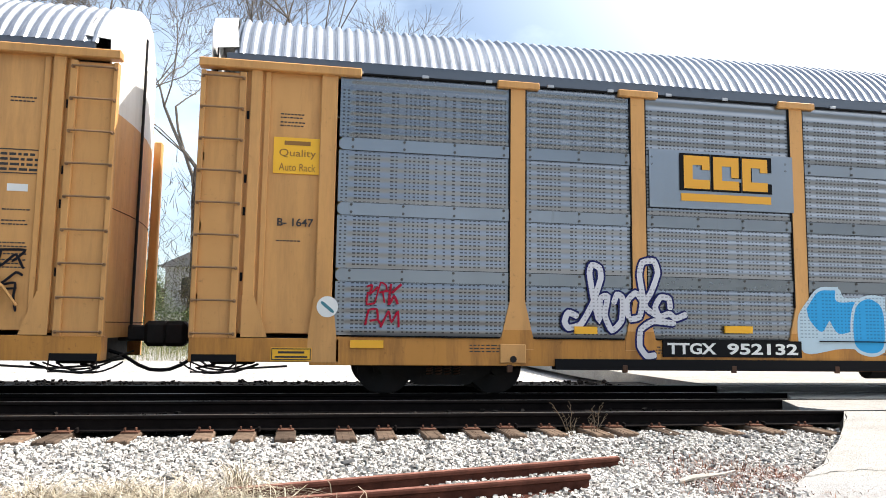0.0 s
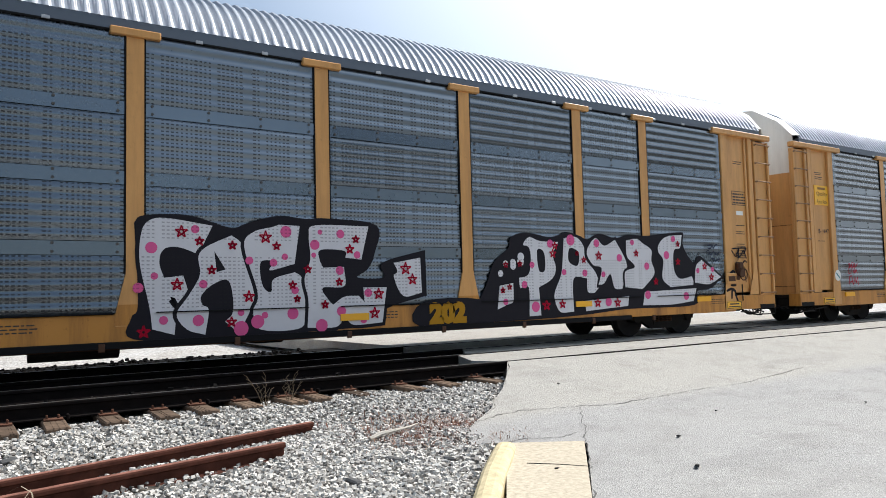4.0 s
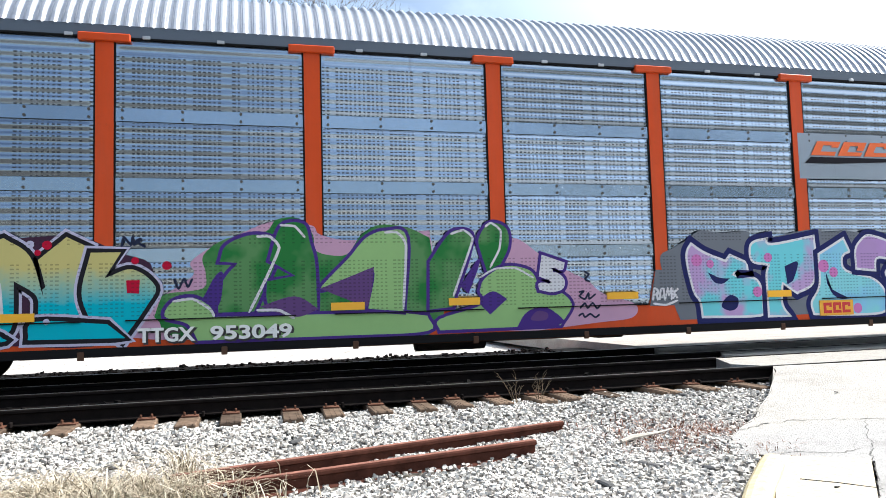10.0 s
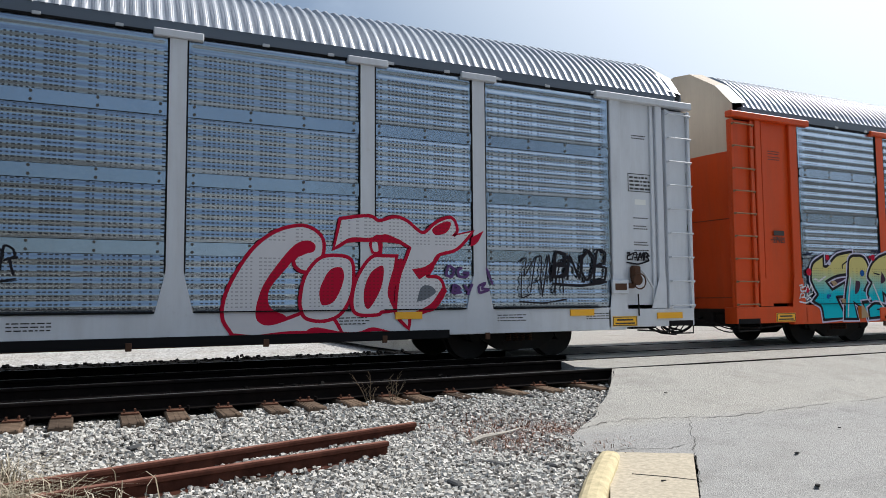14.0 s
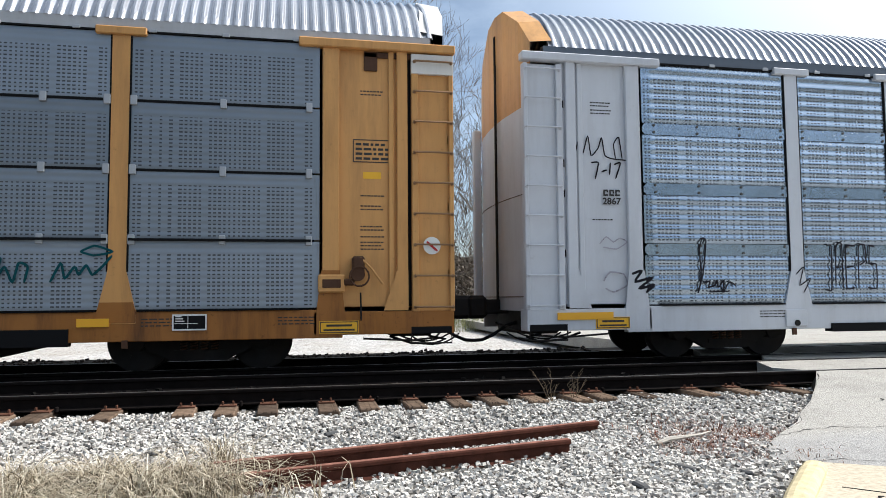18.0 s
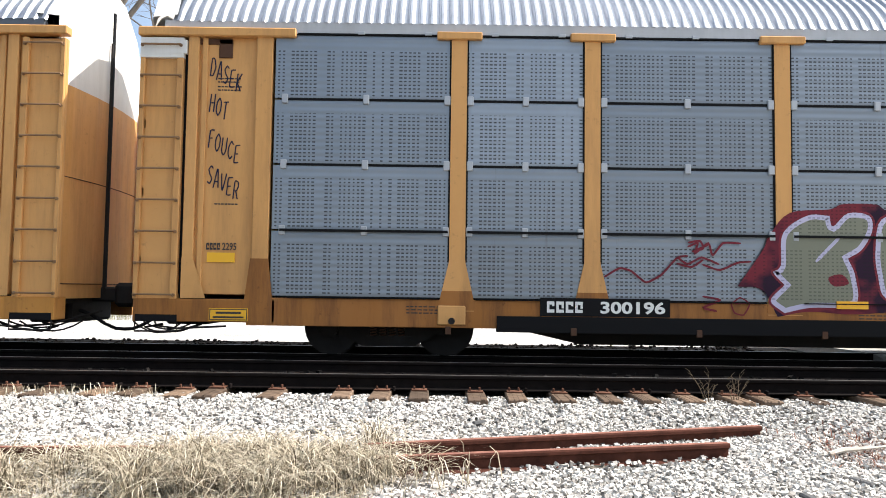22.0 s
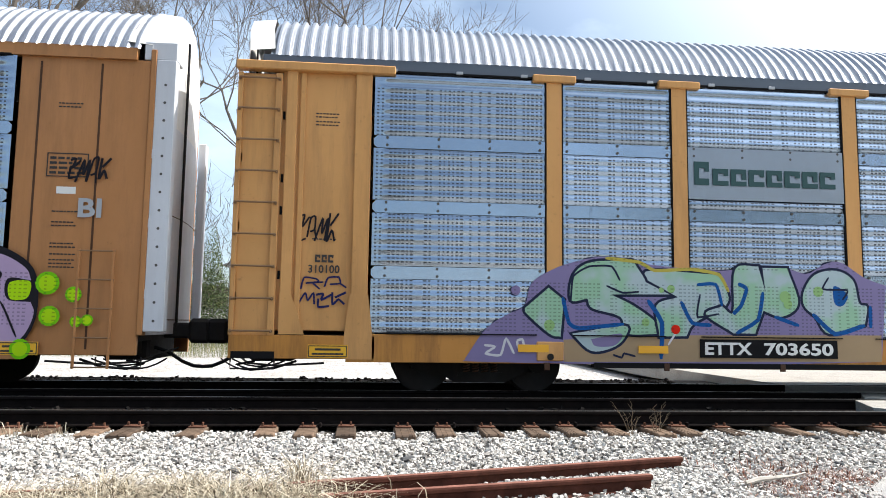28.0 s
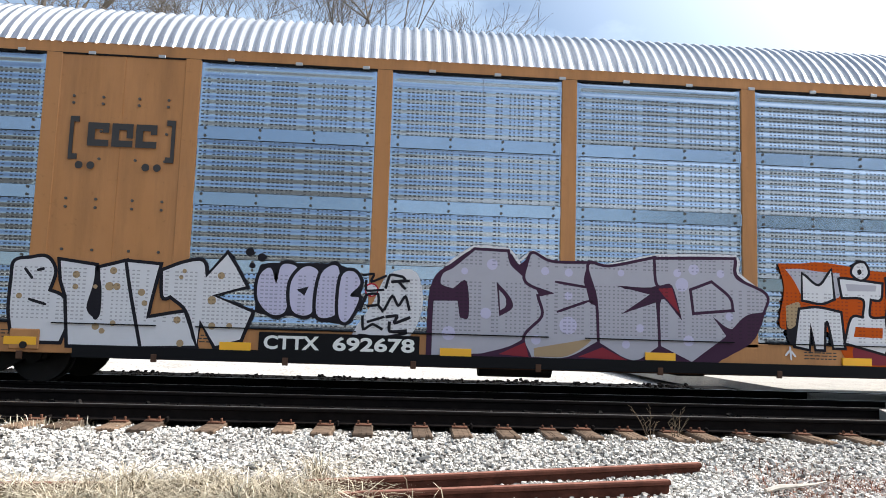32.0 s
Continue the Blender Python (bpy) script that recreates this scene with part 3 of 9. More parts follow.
def near_spot(rng):
    while True:
        x, y = rng.uniform(-8.5, 6.8), 8.5 - 4.9 * rng.uniform(0, 1) ** 0.85
        if y > 8.0 and rng.uniform() < 0.45:
            continue
        if y < 3.6 or (y < 4.6 and x < -2.5):
            continue
        foot = y - (5.68 + (x + 0.48) * 0.2323)
        if -0.45 < x < 2.45 and -0.20 < foot < 0.02 and rng.uniform() < 0.8:
            continue
        if off_road(x, y):
            return x, y


stone_field("gravel", 115000, near_spot, 0.0105, 0.022, 3, STONE, "loose pale limestone ballast in front of the rails")
stone_field("gravel", 9000, lambda r: (r.uniform(-14, 6.6), r.uniform(8.75, 15.8)), 0.02, 0.04, 4, STONE_DARK, "oil-soaked ballast between the rails, blackened further for the train's shadow")

# fouled ballast under both tracks; its black takes in the train's shadow
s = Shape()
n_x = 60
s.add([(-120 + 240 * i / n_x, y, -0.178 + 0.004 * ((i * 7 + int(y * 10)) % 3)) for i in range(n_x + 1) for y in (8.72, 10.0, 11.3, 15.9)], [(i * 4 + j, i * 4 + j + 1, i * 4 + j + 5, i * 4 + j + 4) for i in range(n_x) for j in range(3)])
thing("track_bed", s, BED, "oily fouled ballast bed under both tracks, the train's shadow in its black", "track bed", kind="structure")

RAILS_Y = (8.68, 10.19, 11.27, 12.775)


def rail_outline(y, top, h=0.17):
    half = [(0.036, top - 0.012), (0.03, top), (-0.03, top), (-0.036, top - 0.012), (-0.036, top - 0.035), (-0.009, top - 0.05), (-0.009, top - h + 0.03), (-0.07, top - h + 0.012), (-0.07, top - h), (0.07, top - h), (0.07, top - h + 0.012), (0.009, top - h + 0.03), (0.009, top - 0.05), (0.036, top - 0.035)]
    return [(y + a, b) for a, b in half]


TIES_X = [-5.39, -4.98, -4.48, -3.86, -3.47, -2.96, -2.58, -1.89, -1.12, -0.67, -0.24, 0.41, 0.87, 1.38, 1.9, 2.31, 2.81, 3.34, 3.68, 4.23, 4.98, 5.57, 6.24]


def build_tracks():
    for k, y in enumerate(RAILS_Y):
        r = thing("rail", Shape().prism(rail_outline(y, 0.0), "x", -300, 300), RAIL_SIDE, "running rail with rusty sides blackened for shade on spiked ties", "rail", "running rails")
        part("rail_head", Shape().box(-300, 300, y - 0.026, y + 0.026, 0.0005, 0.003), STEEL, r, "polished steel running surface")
    # ties of the near track, their weathered ends in the sun
    rng = random.Random(5)
    xs = [-5.39 - 0.5 * i + rng.uniform(-0.06, 0.06) for i in range(30, 0, -1)] + TIES_X
    for i, x in enumerate(xs):
        out = rng.uniform(-0.05, 0.07)
        turn = rng.uniform(-2.5, 2.5)
        s = Shape().box(-0.11, 0.11, -0.68 + out, 1.9, -0.17, 0.0, 0.012)
        # splits along the grain
        for q in range(3):
            u = rng.uniform(-0.08, 0.08)
            s.box(u - 0.004, u + 0.004, -0.682 + out, -0.2, -0.02, 0.003)
        t = thing("railway_tie", s, TIE, "sun-bleached split wooden tie under the near rail", "railway tie", "ties of the near track")
        t.matrix_world = pose(x, 8.68, -0.172 + rng.uniform(-0.008, 0.008), 0, 0, turn)
        part("tie_plate", Shape().box(-0.09, 0.09, -0.19, 0.19, 0.002, 0.018), RUST_PLATE, t, "rusty steel tie plate")
        for u, w in ((-0.06, -0.12), (0.05, -0.1), (-0.05, 0.11), (0.06, 0.12)):
            part("spike", Shape().box(u - 0.011, u + 0.011, w - 0.016, w + 0.016, 0.01, 0.055, 0.004), RUST_PLATE, t)
        if i % 3 == 0:
            part("rail_anchor", Shape().box(0.12, 0.15, -0.13, -0.06, -0.01, 0.05, 0.008), RAIL_SIDE, t, "dark rail anchor clip")
    # ties of the far track
    for i in range(-24, 14):
        t = thing("railway_tie", Shape().box(-0.11, 0.11, -1.3, 1.3, -0.15, 0.0), DARK, "blackened wooden tie under the far track", "railway tie", "ties of the far track")
        t.location = (i * 0.53, 12.02, -0.172)


build_tracks()

# ---- crossing road ----


def build_road():
    s = Shape()
    rows = []
    ys = [8.6, 7.9, 7.35, 6.95, 6.65, 6.35, 6.1, 5.82, 5.7, 5.57, 5.1, 4.6, 4.0, 3.5, 2.6, 1.2, 0, -6, -40]
    for y in ys:
        edge = next((a[0] + (b[0] - a[0]) * (a[1] - y) / (a[1] - b[1]) for a, b in zip(ROAD_EDGE, ROAD_EDGE[1:]) if b[1] <= y <= a[1]), None)
        x0 = edge if edge is not None else 5.02 - (5.1 - y) * 0.96 if y > 1 else 1.0
        if 5.1 < y <= 5.57:
            x0 = 4.45
        rows.append([(x0 + (27.5 - x0) * u ** 1.6, y) for u in [i / 14 for i in range(15)]])
    v = [(x, y, road_z(y) + 0.012 * noise.noise(Vector((x * 0.5, y * 0.5, 7)))) for r in rows for x, y in r]
    n = 15
    s.add(v, [(j * n + i, j * n + i + 1, (j + 1) * n + i + 1, (j + 1) * n + i) for j in range(len(ys) - 1) for i in range(n - 1)])
    # broken edge
    rim = [r[0] for r in rows[:10]]
    s.add([(x, y, road_z(y) + 0.012 * noise.noise(Vector((x * 0.5, y * 0.5, 7)))) for x, y in rim] + [(x - 0.05, y - 0.02, road_z(y) - 0.2) for x, y in rim], [(i, i + 1, len(rim) + i + 1, len(rim) + i) for i in range(len(rim) - 1)])
    road = thing("road", s, ASPHALT, "sun-bleached cracked grey asphalt of the level crossing", "road", kind="structure", smooth=True)
    for a, b, x0 in ((8.74, 10.12, 6.75), (10.26, 11.2, 7.6), (11.34, 12.7, 7.2), (12.84, 34.0, 7.4)):
        c = Shape()
        outline = [(27.5, a), (27.5, b), (x0 + 0.3, b), (x0 - 0.1, (a * 2 + b) / 3), (x0 + 0.15, a)]
        c.prism([(x, y) for x, y in outline], "z", -0.3, -0.008)
        thing("road", c, ASPHALT, "worn grey asphalt between the crossing rails", "road", kind="structure")
    # muddy broken rim of the asphalt, the shadow of its drop painted in
    mud = Shape()
    rim2 = []
    rng = random.Random(19)
    for (xa, ya), (xb, yb) in zip(rim, rim[1:]):
        for q in (0.0, 0.25, 0.5, 0.75):
            rim2.append((xa + (xb - xa) * q, ya + (yb - ya) * q))
    v = []
    for x, y in rim2:
        w, u = rng.uniform(0.03, 0.13), rng.uniform(0.0, 0.05)
        v += [(x + u, y, road_z(y) + 0.012 * noise.noise(Vector((x * 0.5, y * 0.5, 7))) + 0.004), (x - w, y - 0.3 * w, max(ground_z(x, y), road_z(y) - 0.16) + 0.02)]
    mud.add(v, [(2 * i, 2 * i + 2, 2 * i + 3, 2 * i + 1) for i in range(len(rim2) - 1)])
    part("muddy_edge", mud, MUD_SHADE, road, "muddy crumbling edge of the asphalt, dark for the shadow of its drop")
    # cracks and patches
    rng = random.Random(9)
    for pts in ([(4.57, 6.27), (4.9, 6.38), (5.3, 6.44), (5.89, 6.36), (6.6, 6.2), (7.89, 6.27), (9.5, 6.3), (11.5, 6.6)], [(6.05, 6.25), (5.7, 5.85), (5.4, 5.5), (5.05, 5.15), (4.6, 4.65), (4.1, 4.15), (3.5, 3.5)], [(4.45, 5.6), (4.7, 5.62), (5.0, 5.45), (5.3, 5.52)]):
        path = []
        for (xa, ya), (xb, yb) in zip(pts, pts[1:]):
            for q in range(8):
                w = q / 8
                path.append((xa + (xb - xa) * w + rng.uniform(-0.02, 0.02), ya + (yb - ya) * w + rng.uniform(-0.02, 0.02)))
        c = Shape()
        v = []
        for i, (x, y) in enumerate(path):
            w = rng.uniform(0.002, 0.009)
            z = road_z(y) + 0.012 * noise.noise(Vector((x * 0.5, y * 0.5, 7))) + 0.005
            v += [(x, y - w, z), (x, y + w, z)]
        c.add(v, [(2 * i, 2 * i + 2, 2 * i + 3, 2 * i + 1) for i in range(len(path) - 1)])
        part("crack", c, GRIT, road, "fine crack filled with grit")
    c = Shape().add([(x, y, road_z(y) + 0.014) for x, y in [(13.7, 6.57), (15, 6.3), (17.5, 6.30), (19, 6.5), (19, 6.62), (17.5, 6.42), (15, 6.40)]], [tuple(range(7))])
    part("tar_seam", c, TAR, road)
    c = Shape().add([(x, y, road_z(y) + 0.014) for x, y in [(13.23, 5.36), (15.2, 5.5), (14.6, 4.9), (12.45, 4.72)]], [(0, 1, 2, 3)])
    part("road_marking", c, LETTER_W, road, "worn white painted stop line")
    for x, y, w in ((5.87, 4.72, 0.05), (5.0, 3.85, 0.06), (4.07, 4.49, 0.03), (7.4, 5.4, 0.03), (9.2, 4.6, 0.04), (6.6, 7.2, 0.03)):
        d = thing("leaf", Shape().box(-w, w, -w * 0.3, w * 0.3, 0, 0.012, 0.004), TAR, "dry brown leaf scrap lying on the asphalt", "leaf", "scraps on the road")
        d.matrix_world = pose(x, y, road_z(y) + 0.012, 0, 8, 20 * w * 30)


build_road()


def build_kerb():
    s = Shape()
    run = [(4.28, 5.42), (3.95, 5.06), (3.5, 4.6), (2.86, 3.88), (1.9, 2.85), (0.8, 1.7)]
    prof = [(-0.10, -0.62), (-0.10, -0.38), (-0.088, -0.345), (-0.06, -0.32), (-0.02, -0.31), (0.04, -0.312), (0.075, -0.325), (0.10, -0.36), (0.13, -0.62)]
    nx, ny = 0.72, -0.69
    v = []
    for i, (x, y) in enumerate(run):
        for a, z in prof:
            v.append((x + nx * a, y + ny * a, z - (0.05 if i == 0 else 0) - 0.012 * i + 0.008 * noise.noise(Vector((x * 3, a * 9, 1)))))
    m = len(prof)
    f = [(i * m + j, i * m + j + 1, (i + 1) * m + j + 1, (i + 1) * m + j) for i in range(len(run) - 1) for j in range(m - 1)] + [tuple(range(m))]
    thing("kerb", s.add(v, f), KERB, "worn concrete kerb with faded yellow paint", "kerb", kind="structure")
    g = Shape()
    o = [(4.40, 5.55), (5.02, 5.14), (3.5, 3.52), (1.2, 1.1), (0.9, 1.5), (2.98, 3.78)]
    g.prism(o, "z", -0.6, -0.405)
    thing("pavement", g, CONCRETE, "cracked pale concrete gutter slab beside the kerb", "pavement", kind="structure")
    for a, b in (((4.0, 4.78), (4.32, 4.38)), ((3.1, 3.9), (3.4, 3.5))):
        c = Shape().tube([(a[0], a[1], -0.404), ((a[0] + b[0]) / 2 + 0.02, (a[1] + b[1]) / 2, -0.404), (b[0], b[1], -0.406)], 0.005, 4)
        thing("joint", c, TAR, "dark crack across the concrete slab", "joint", kind="structure")


build_kerb()

# ---- things lying on the ballast ----


def loose_rail(x0, y0, x1, y1, top, label):
    length = math.hypot(x1 - x0, y1 - y0)
    o = Shape().prism(rail_outline(0.0, 0.0, 0.15), "x", 0, length)
    r = thing("loose_rail", o, RUST_SHADED, label, "rail", "old rails on the ballast")
    r.matrix_world = pose(x0, y0, top, 0, math.degrees(math.asin(-0.0)), math.degrees(math.atan2(y1 - y0, x1 - x0)))
    part("rail_head", Shape().box(0.002, length - 0.002, -0.030, 0.030, -0.002, 0.004), RUST_SUNLIT, r, "dusty top of the old rail, paler for the sun on it")
    for k in (0.12, 0.28):
        part("bolt_hole", Shape().disc(k, -0.085, -0.0115, -0.0095, 0.016, 10), LETTER_W, r, "bright bolt hole")
    return r


loose_rail(-0.62, 6.03, 3.08, 7.09, -0.255, "rust-red old rail lying on the ballast")
loose_rail(-0.48, 5.68, 2.49, 6.37, -0.275, "second rust-red rail lying beside the first")
loose_rail(-7.5, 5.55, -0.72, 6.02, -0.27, "old rail half hidden in dry grass")
s = Shape().tube([(3.36, 6.36, -0.355), (3.5, 6.40, -0.33), (3.68, 6.42, -0.32), (3.9, 6.52, -0.325), (4.12, 6.68, -0.33)], [0.02, 0.024, 0.018, 0.01, 0.005], 6)
thing("stick", s, BONE, "bleached dry stick lying on the stones", "stick")
for x, y, r_ in ((5.08, 7.93, 0.1), (4.75, 7.1, 0.06), (3.2, 5.6, 0.09), (2.6, 5.2, 0.07), (3.6, 5.35, 0.05), (0.4, 7.3, 0.07), (1.9, 4.9, 0.07), (-1.2, 7.0, 0.07)):
    b = Shape().box(-r_, r_, -r_ * 0.55, r_ * 0.55, 0, 0.035, 0.012)
    t_ = thing("flat_stone", b, SLATE, "dark flat stone lying on the pale ballast", "stone", "dark stones on the ballast")
    t_.matrix_world = pose(x, y, ground_z(x, y) + 0.012, 4, -6, 40 * x)


def tuft(name, blades, spots, high, low, seed, mat, label, droop=0.7, tip=0.9):
    """Dry grass as one object of thin bent blades."""
    rng = np.random.default_rng(seed)
    vs, fs = [], []
    for k in range(blades):
        x, y, tall = spots(rng)
        h = rng.uniform(low, high) * tall
        a = rng.uniform(0, 6.283)
        lean = rng.uniform(0.1, droop) * h
        w = rng.uniform(0.002, 0.006)
        z = ground_z(x, y)
        dx, dy = math.cos(a), math.sin(a)
        b = len(vs)
        for q, (up, out, half) in enumerate(((0, 0, 1), (0.55, 0.3, 0.8), (0.85 * min(1.0, tip + 0.25), 0.75, 0.6), (tip, 1.25, 0.12))):
            px, py, pz = x + dx * lean * out, y + dy * lean * out, z + h * up
            vs += [(px - dy * w * half, py + dx * w * half, pz), (px + dy * w * half, py - dx * w * half, pz)]
        fs += [(b + 2 * q, b + 2 * q + 1, b + 2 * q + 3, b + 2 * q + 2) for q in range(3)]
    me = bpy.data.meshes.new(name)
    me.from_pydata(vs, [], fs)
    me.materials.append(mat)
    return tagged(new(name, me), label, "grass", kind="stuff")


def grass_spot(rng):
    while True:
        x = rng.uniform(-8, -0.25)
        y = rng.uniform(4.2, 6.1)
        edge = 5.95 - 0.12 * (x + 0.3) * -0.3
        if y > edge - 0.25 * rng.uniform(0, 1) or x > -0.25 - (5.9 - y) * 0.35:
            if rng.uniform() < 0.9:
                continue
        clump = 0.55 + 0.9 * max(0, noise.noise(Vector((x * 1.7, y * 1.7, 5))))
        return x, y, clump


tuft("dry_grass", 15000, grass_spot, 0.34, 0.06, 21, STRAW, "pale matted dry grass over an old rail", 1.9, 0.35)
_r = np.random.default_rng(77)
CLUMPS = [(x, y, 0.7 + 0.6 * u) for x, y, u in zip(_r.uniform(-7.5, -0.35, 64), _r.normal(5.45, 0.33, 64), _r.uniform(0, 1, 64))] + [(-0.75, 5.6, 1.25), (-1.0, 5.35, 1.3), (-1.35, 5.6, 1.2), (-0.55, 5.45, 1.0)]


def clump_spot(rng):
    x, y, tall = CLUMPS[rng.integers(len(CLUMPS))]
    return x + rng.normal(0, 0.05), y + rng.normal(0, 0.05), tall


tuft("dry_grass", 9000, clump_spot, 0.40, 0.14, 26, STRAW, "arching clumps of bleached dry grass along the old rail", 1.7, 0.55)
tuft("dead_leaves", 900, lambda r: (r.normal(-0.9, 0.7), r.normal(4.75, 0.25), 0.4), 0.2, 0.06, 27, LEAFBROWN, "brown dead leaves caught in the dry grass", 1.6)
tuft("dry_grass", 2600, lambda r: (r.normal(-1.3, 0.55), r.normal(5.5, 0.22), 1.0), 0.42, 0.2, 25, STRAW, "long arching dry grass clump at the rail ends", 1.5, 0.5)
tuft("dry_grass", 500, lambda r: (r.uniform(-7, -3.0), r.uniform(8.0, 8.5), 0.5), 0.3, 0.1, 22, STRAW, "thin dry grass beside the near rail")
tuft("dead_leaves", 2400, lambda r: (r.normal(4.15, 0.42), r.normal(6.45, 0.36), 0.4), 0.2, 0.06, 23, LEAFBROWN, "reddish dead leaves and twigs on the stones", 1.6)


def weed(x, y, stems, seed):
    rng = random.Random(seed)
    root = new("dry_weed")
    root.location = (x, y, ground_z(x, y))
    tagged(root, "leafless dry weed growing beside the near rail", "weed", "weeds beside the rail")
    for dx, dy, h in stems:
        pts = [(0, 0, -0.02)] + [(dx * q + rng.uniform(-0.012, 0.012), dy * q, h * q) for q in (0.25, 0.5, 0.75, 1.0)]
        s = Shape().tube(pts, [0.006, 0.005, 0.004, 0.003, 0.002], 4)
        for q in (0.45, 0.6, 0.72, 0.85, 1.0):
            a = rng.choice((-1, 1))
            s.tube([(dx * q, dy * q, h * q), (dx * q + a * rng.uniform(0.02, 0.06), dy * q, h * q + rng.uniform(0.02, 0.07))], 0.0025, 3)
        part("stem", s, WEED, root)


weed(3.0, 8.2, [(-0.22, 0, 0.38), (0.0, 0, 0.36), (-0.08, 0, 0.24), (0.06, 0.02, 0.2)], 1)
weed(3.28, 8.2, [(0.08, 0, 0.36), (0.02, 0, 0.28), (-0.08, 0, 0.22), (0.13, 0, 0.25), (-0.02, 0, 0.34)], 2)

# ---- crossing gate ----


def build_gate():
    g = new("crossing_gate")
    g.matrix_world = pose(18.1, 7.9, 0.98, 0, -0.6, 0)
    tagged(g, "lowered crossing gate arm with red and white bands", "crossing gate")
    for k in range(10):
        part("arm_band", Shape().box(0.42 * k, 0.42 * (k + 1) - 0.003, -0.02, 0.02, -0.10, 0.08, 0.004), GATE_RED if k % 2 else GATE_WHITE, g)
    l_ = part("gate_lamp", Shape().box(0.12, 0.26, -0.05, 0.05, 0.083, 0.12, 0.01), DARK, g)
    part("lens", Shape().disc(0.19, 0.175, -0.06, 0.06, 0.055, 14), GATE_RED, l_, "red warning lens")
    part("mast", Shape().box(4.2, 4.34, -0.07, 0.07, -1.05, 1.5, 0.01), GATE_WHITE, g)


build_gate()

# ---- background behind the tracks ----


def grow(s, tips, rng, p, d, length, radius, depth, spread, up):
    """One limb and its branches, into the shape s."""
    steps = 4 if depth > 2 else 3
    radius = max(radius, 0.013)
    pts, rad = [p.copy()], [radius]
    for i in range(steps):
        d = (d + Vector((rng.uniform(-1, 1), rng.uniform(-1, 1), rng.uniform(-0.6, 1) * up)) * 0.26).normalized()
        p = p + d * length / steps
        pts.append(p.copy())
        rad.append(radius * (1 - 0.45 * (i + 1) / steps))
    s.tube(pts, rad, 6 if depth > 4 else 4 if depth > 2 else 3)
    if depth <= 0:
        tips.append(p)
        return
    for k in range(rng.choice((3, 3, 4) if depth > 1 else (3, 4))):
        q = pts[rng.choice((steps, steps, steps - 1, steps - 2))]
        e = (d + Vector((rng.uniform(-1, 1), rng.uniform(-1, 1), rng.uniform(-0.5, 0.9))) * spread).normalized()
        grow(s, tips, rng, q, e, length * rng.uniform(0.6, 0.85), rad[-1] * rng.uniform(0.55, 0.8), depth - 1, spread, up)


def bare_tree(x, y, tall, radius, depth, seed, label, lean=(0, 0), spread=0.75):
    rng = random.Random(seed)
    root = new("bare_tree")
    root.location = (x, y, ground_z(x, y) - 0.1)
    tagged(root, label, "tree", "leafless trees behind the tracks")
    s = Shape()
    d = Vector((lean[0], lean[1], 1)).normalized()
    trunk = [Vector((0, 0, 0))]
    for i in range(5):
        trunk.append(trunk[-1] + d * tall * 0.07 + Vector((rng.uniform(-0.1, 0.1), rng.uniform(-0.1, 0.1), 0)))
    part("trunk", Shape().tube(trunk, [radius * (1.25, 1.0, 0.95, 0.9, 0.86, 0.8)[i] for i in range(6)], 9), BARK, root, smooth=True)
    tips = []
    for k in range(4):
        a = k * 1.7 + rng.uniform(-0.4, 0.4)
        e = Vector((math.cos(a) * 0.6, math.sin(a) * 0.6, rng.uniform(0.7, 1.3))).normalized()
        grow(s, tips, rng, trunk[rng.choice((-1, -1, -2))].copy(), e, tall * 0.24, radius * 0.45, depth, spread, 1.0)
    part("crown", s, TWIG, root, "leafless branches and fine twigs")
    return root


bare_tree(-20.0, 39, 33, 0.42, 5, 11, "tall leafless tree with thick dark limbs", (0.05, 0))
bare_tree(-13.0, 41, 25, 0.3, 5, 12, "leafless tree with fine grey twigs")
bare_tree(-6.6, 43, 25, 0.26, 5, 13, "slim leafless tree behind the gravel lot")
bare_tree(-1.9, 45, 31, 0.3, 5, 14, "leafless tree with fine twigs above the train")
bare_tree(3.4, 48, 21, 0.25, 5, 15, "leafless tree beyond the bushes")
bare_tree(-27, 44, 32, 0.35, 5, 16, "leafless tree beyond the lot")
bare_tree(6.0, 40, 14, 0.2, 4, 17, "small leafless tree in the thicket")
bare_tree(11.5, 42, 14, 0.2, 4, 18, "small leafless tree near the crossing road")
bare_tree(96, 47, 15, 0.5, 5, 19, "far leafless tree across the road")
bare_tree(112, 50, 14, 0.5, 5, 20, "far leafless tree along the tracks")


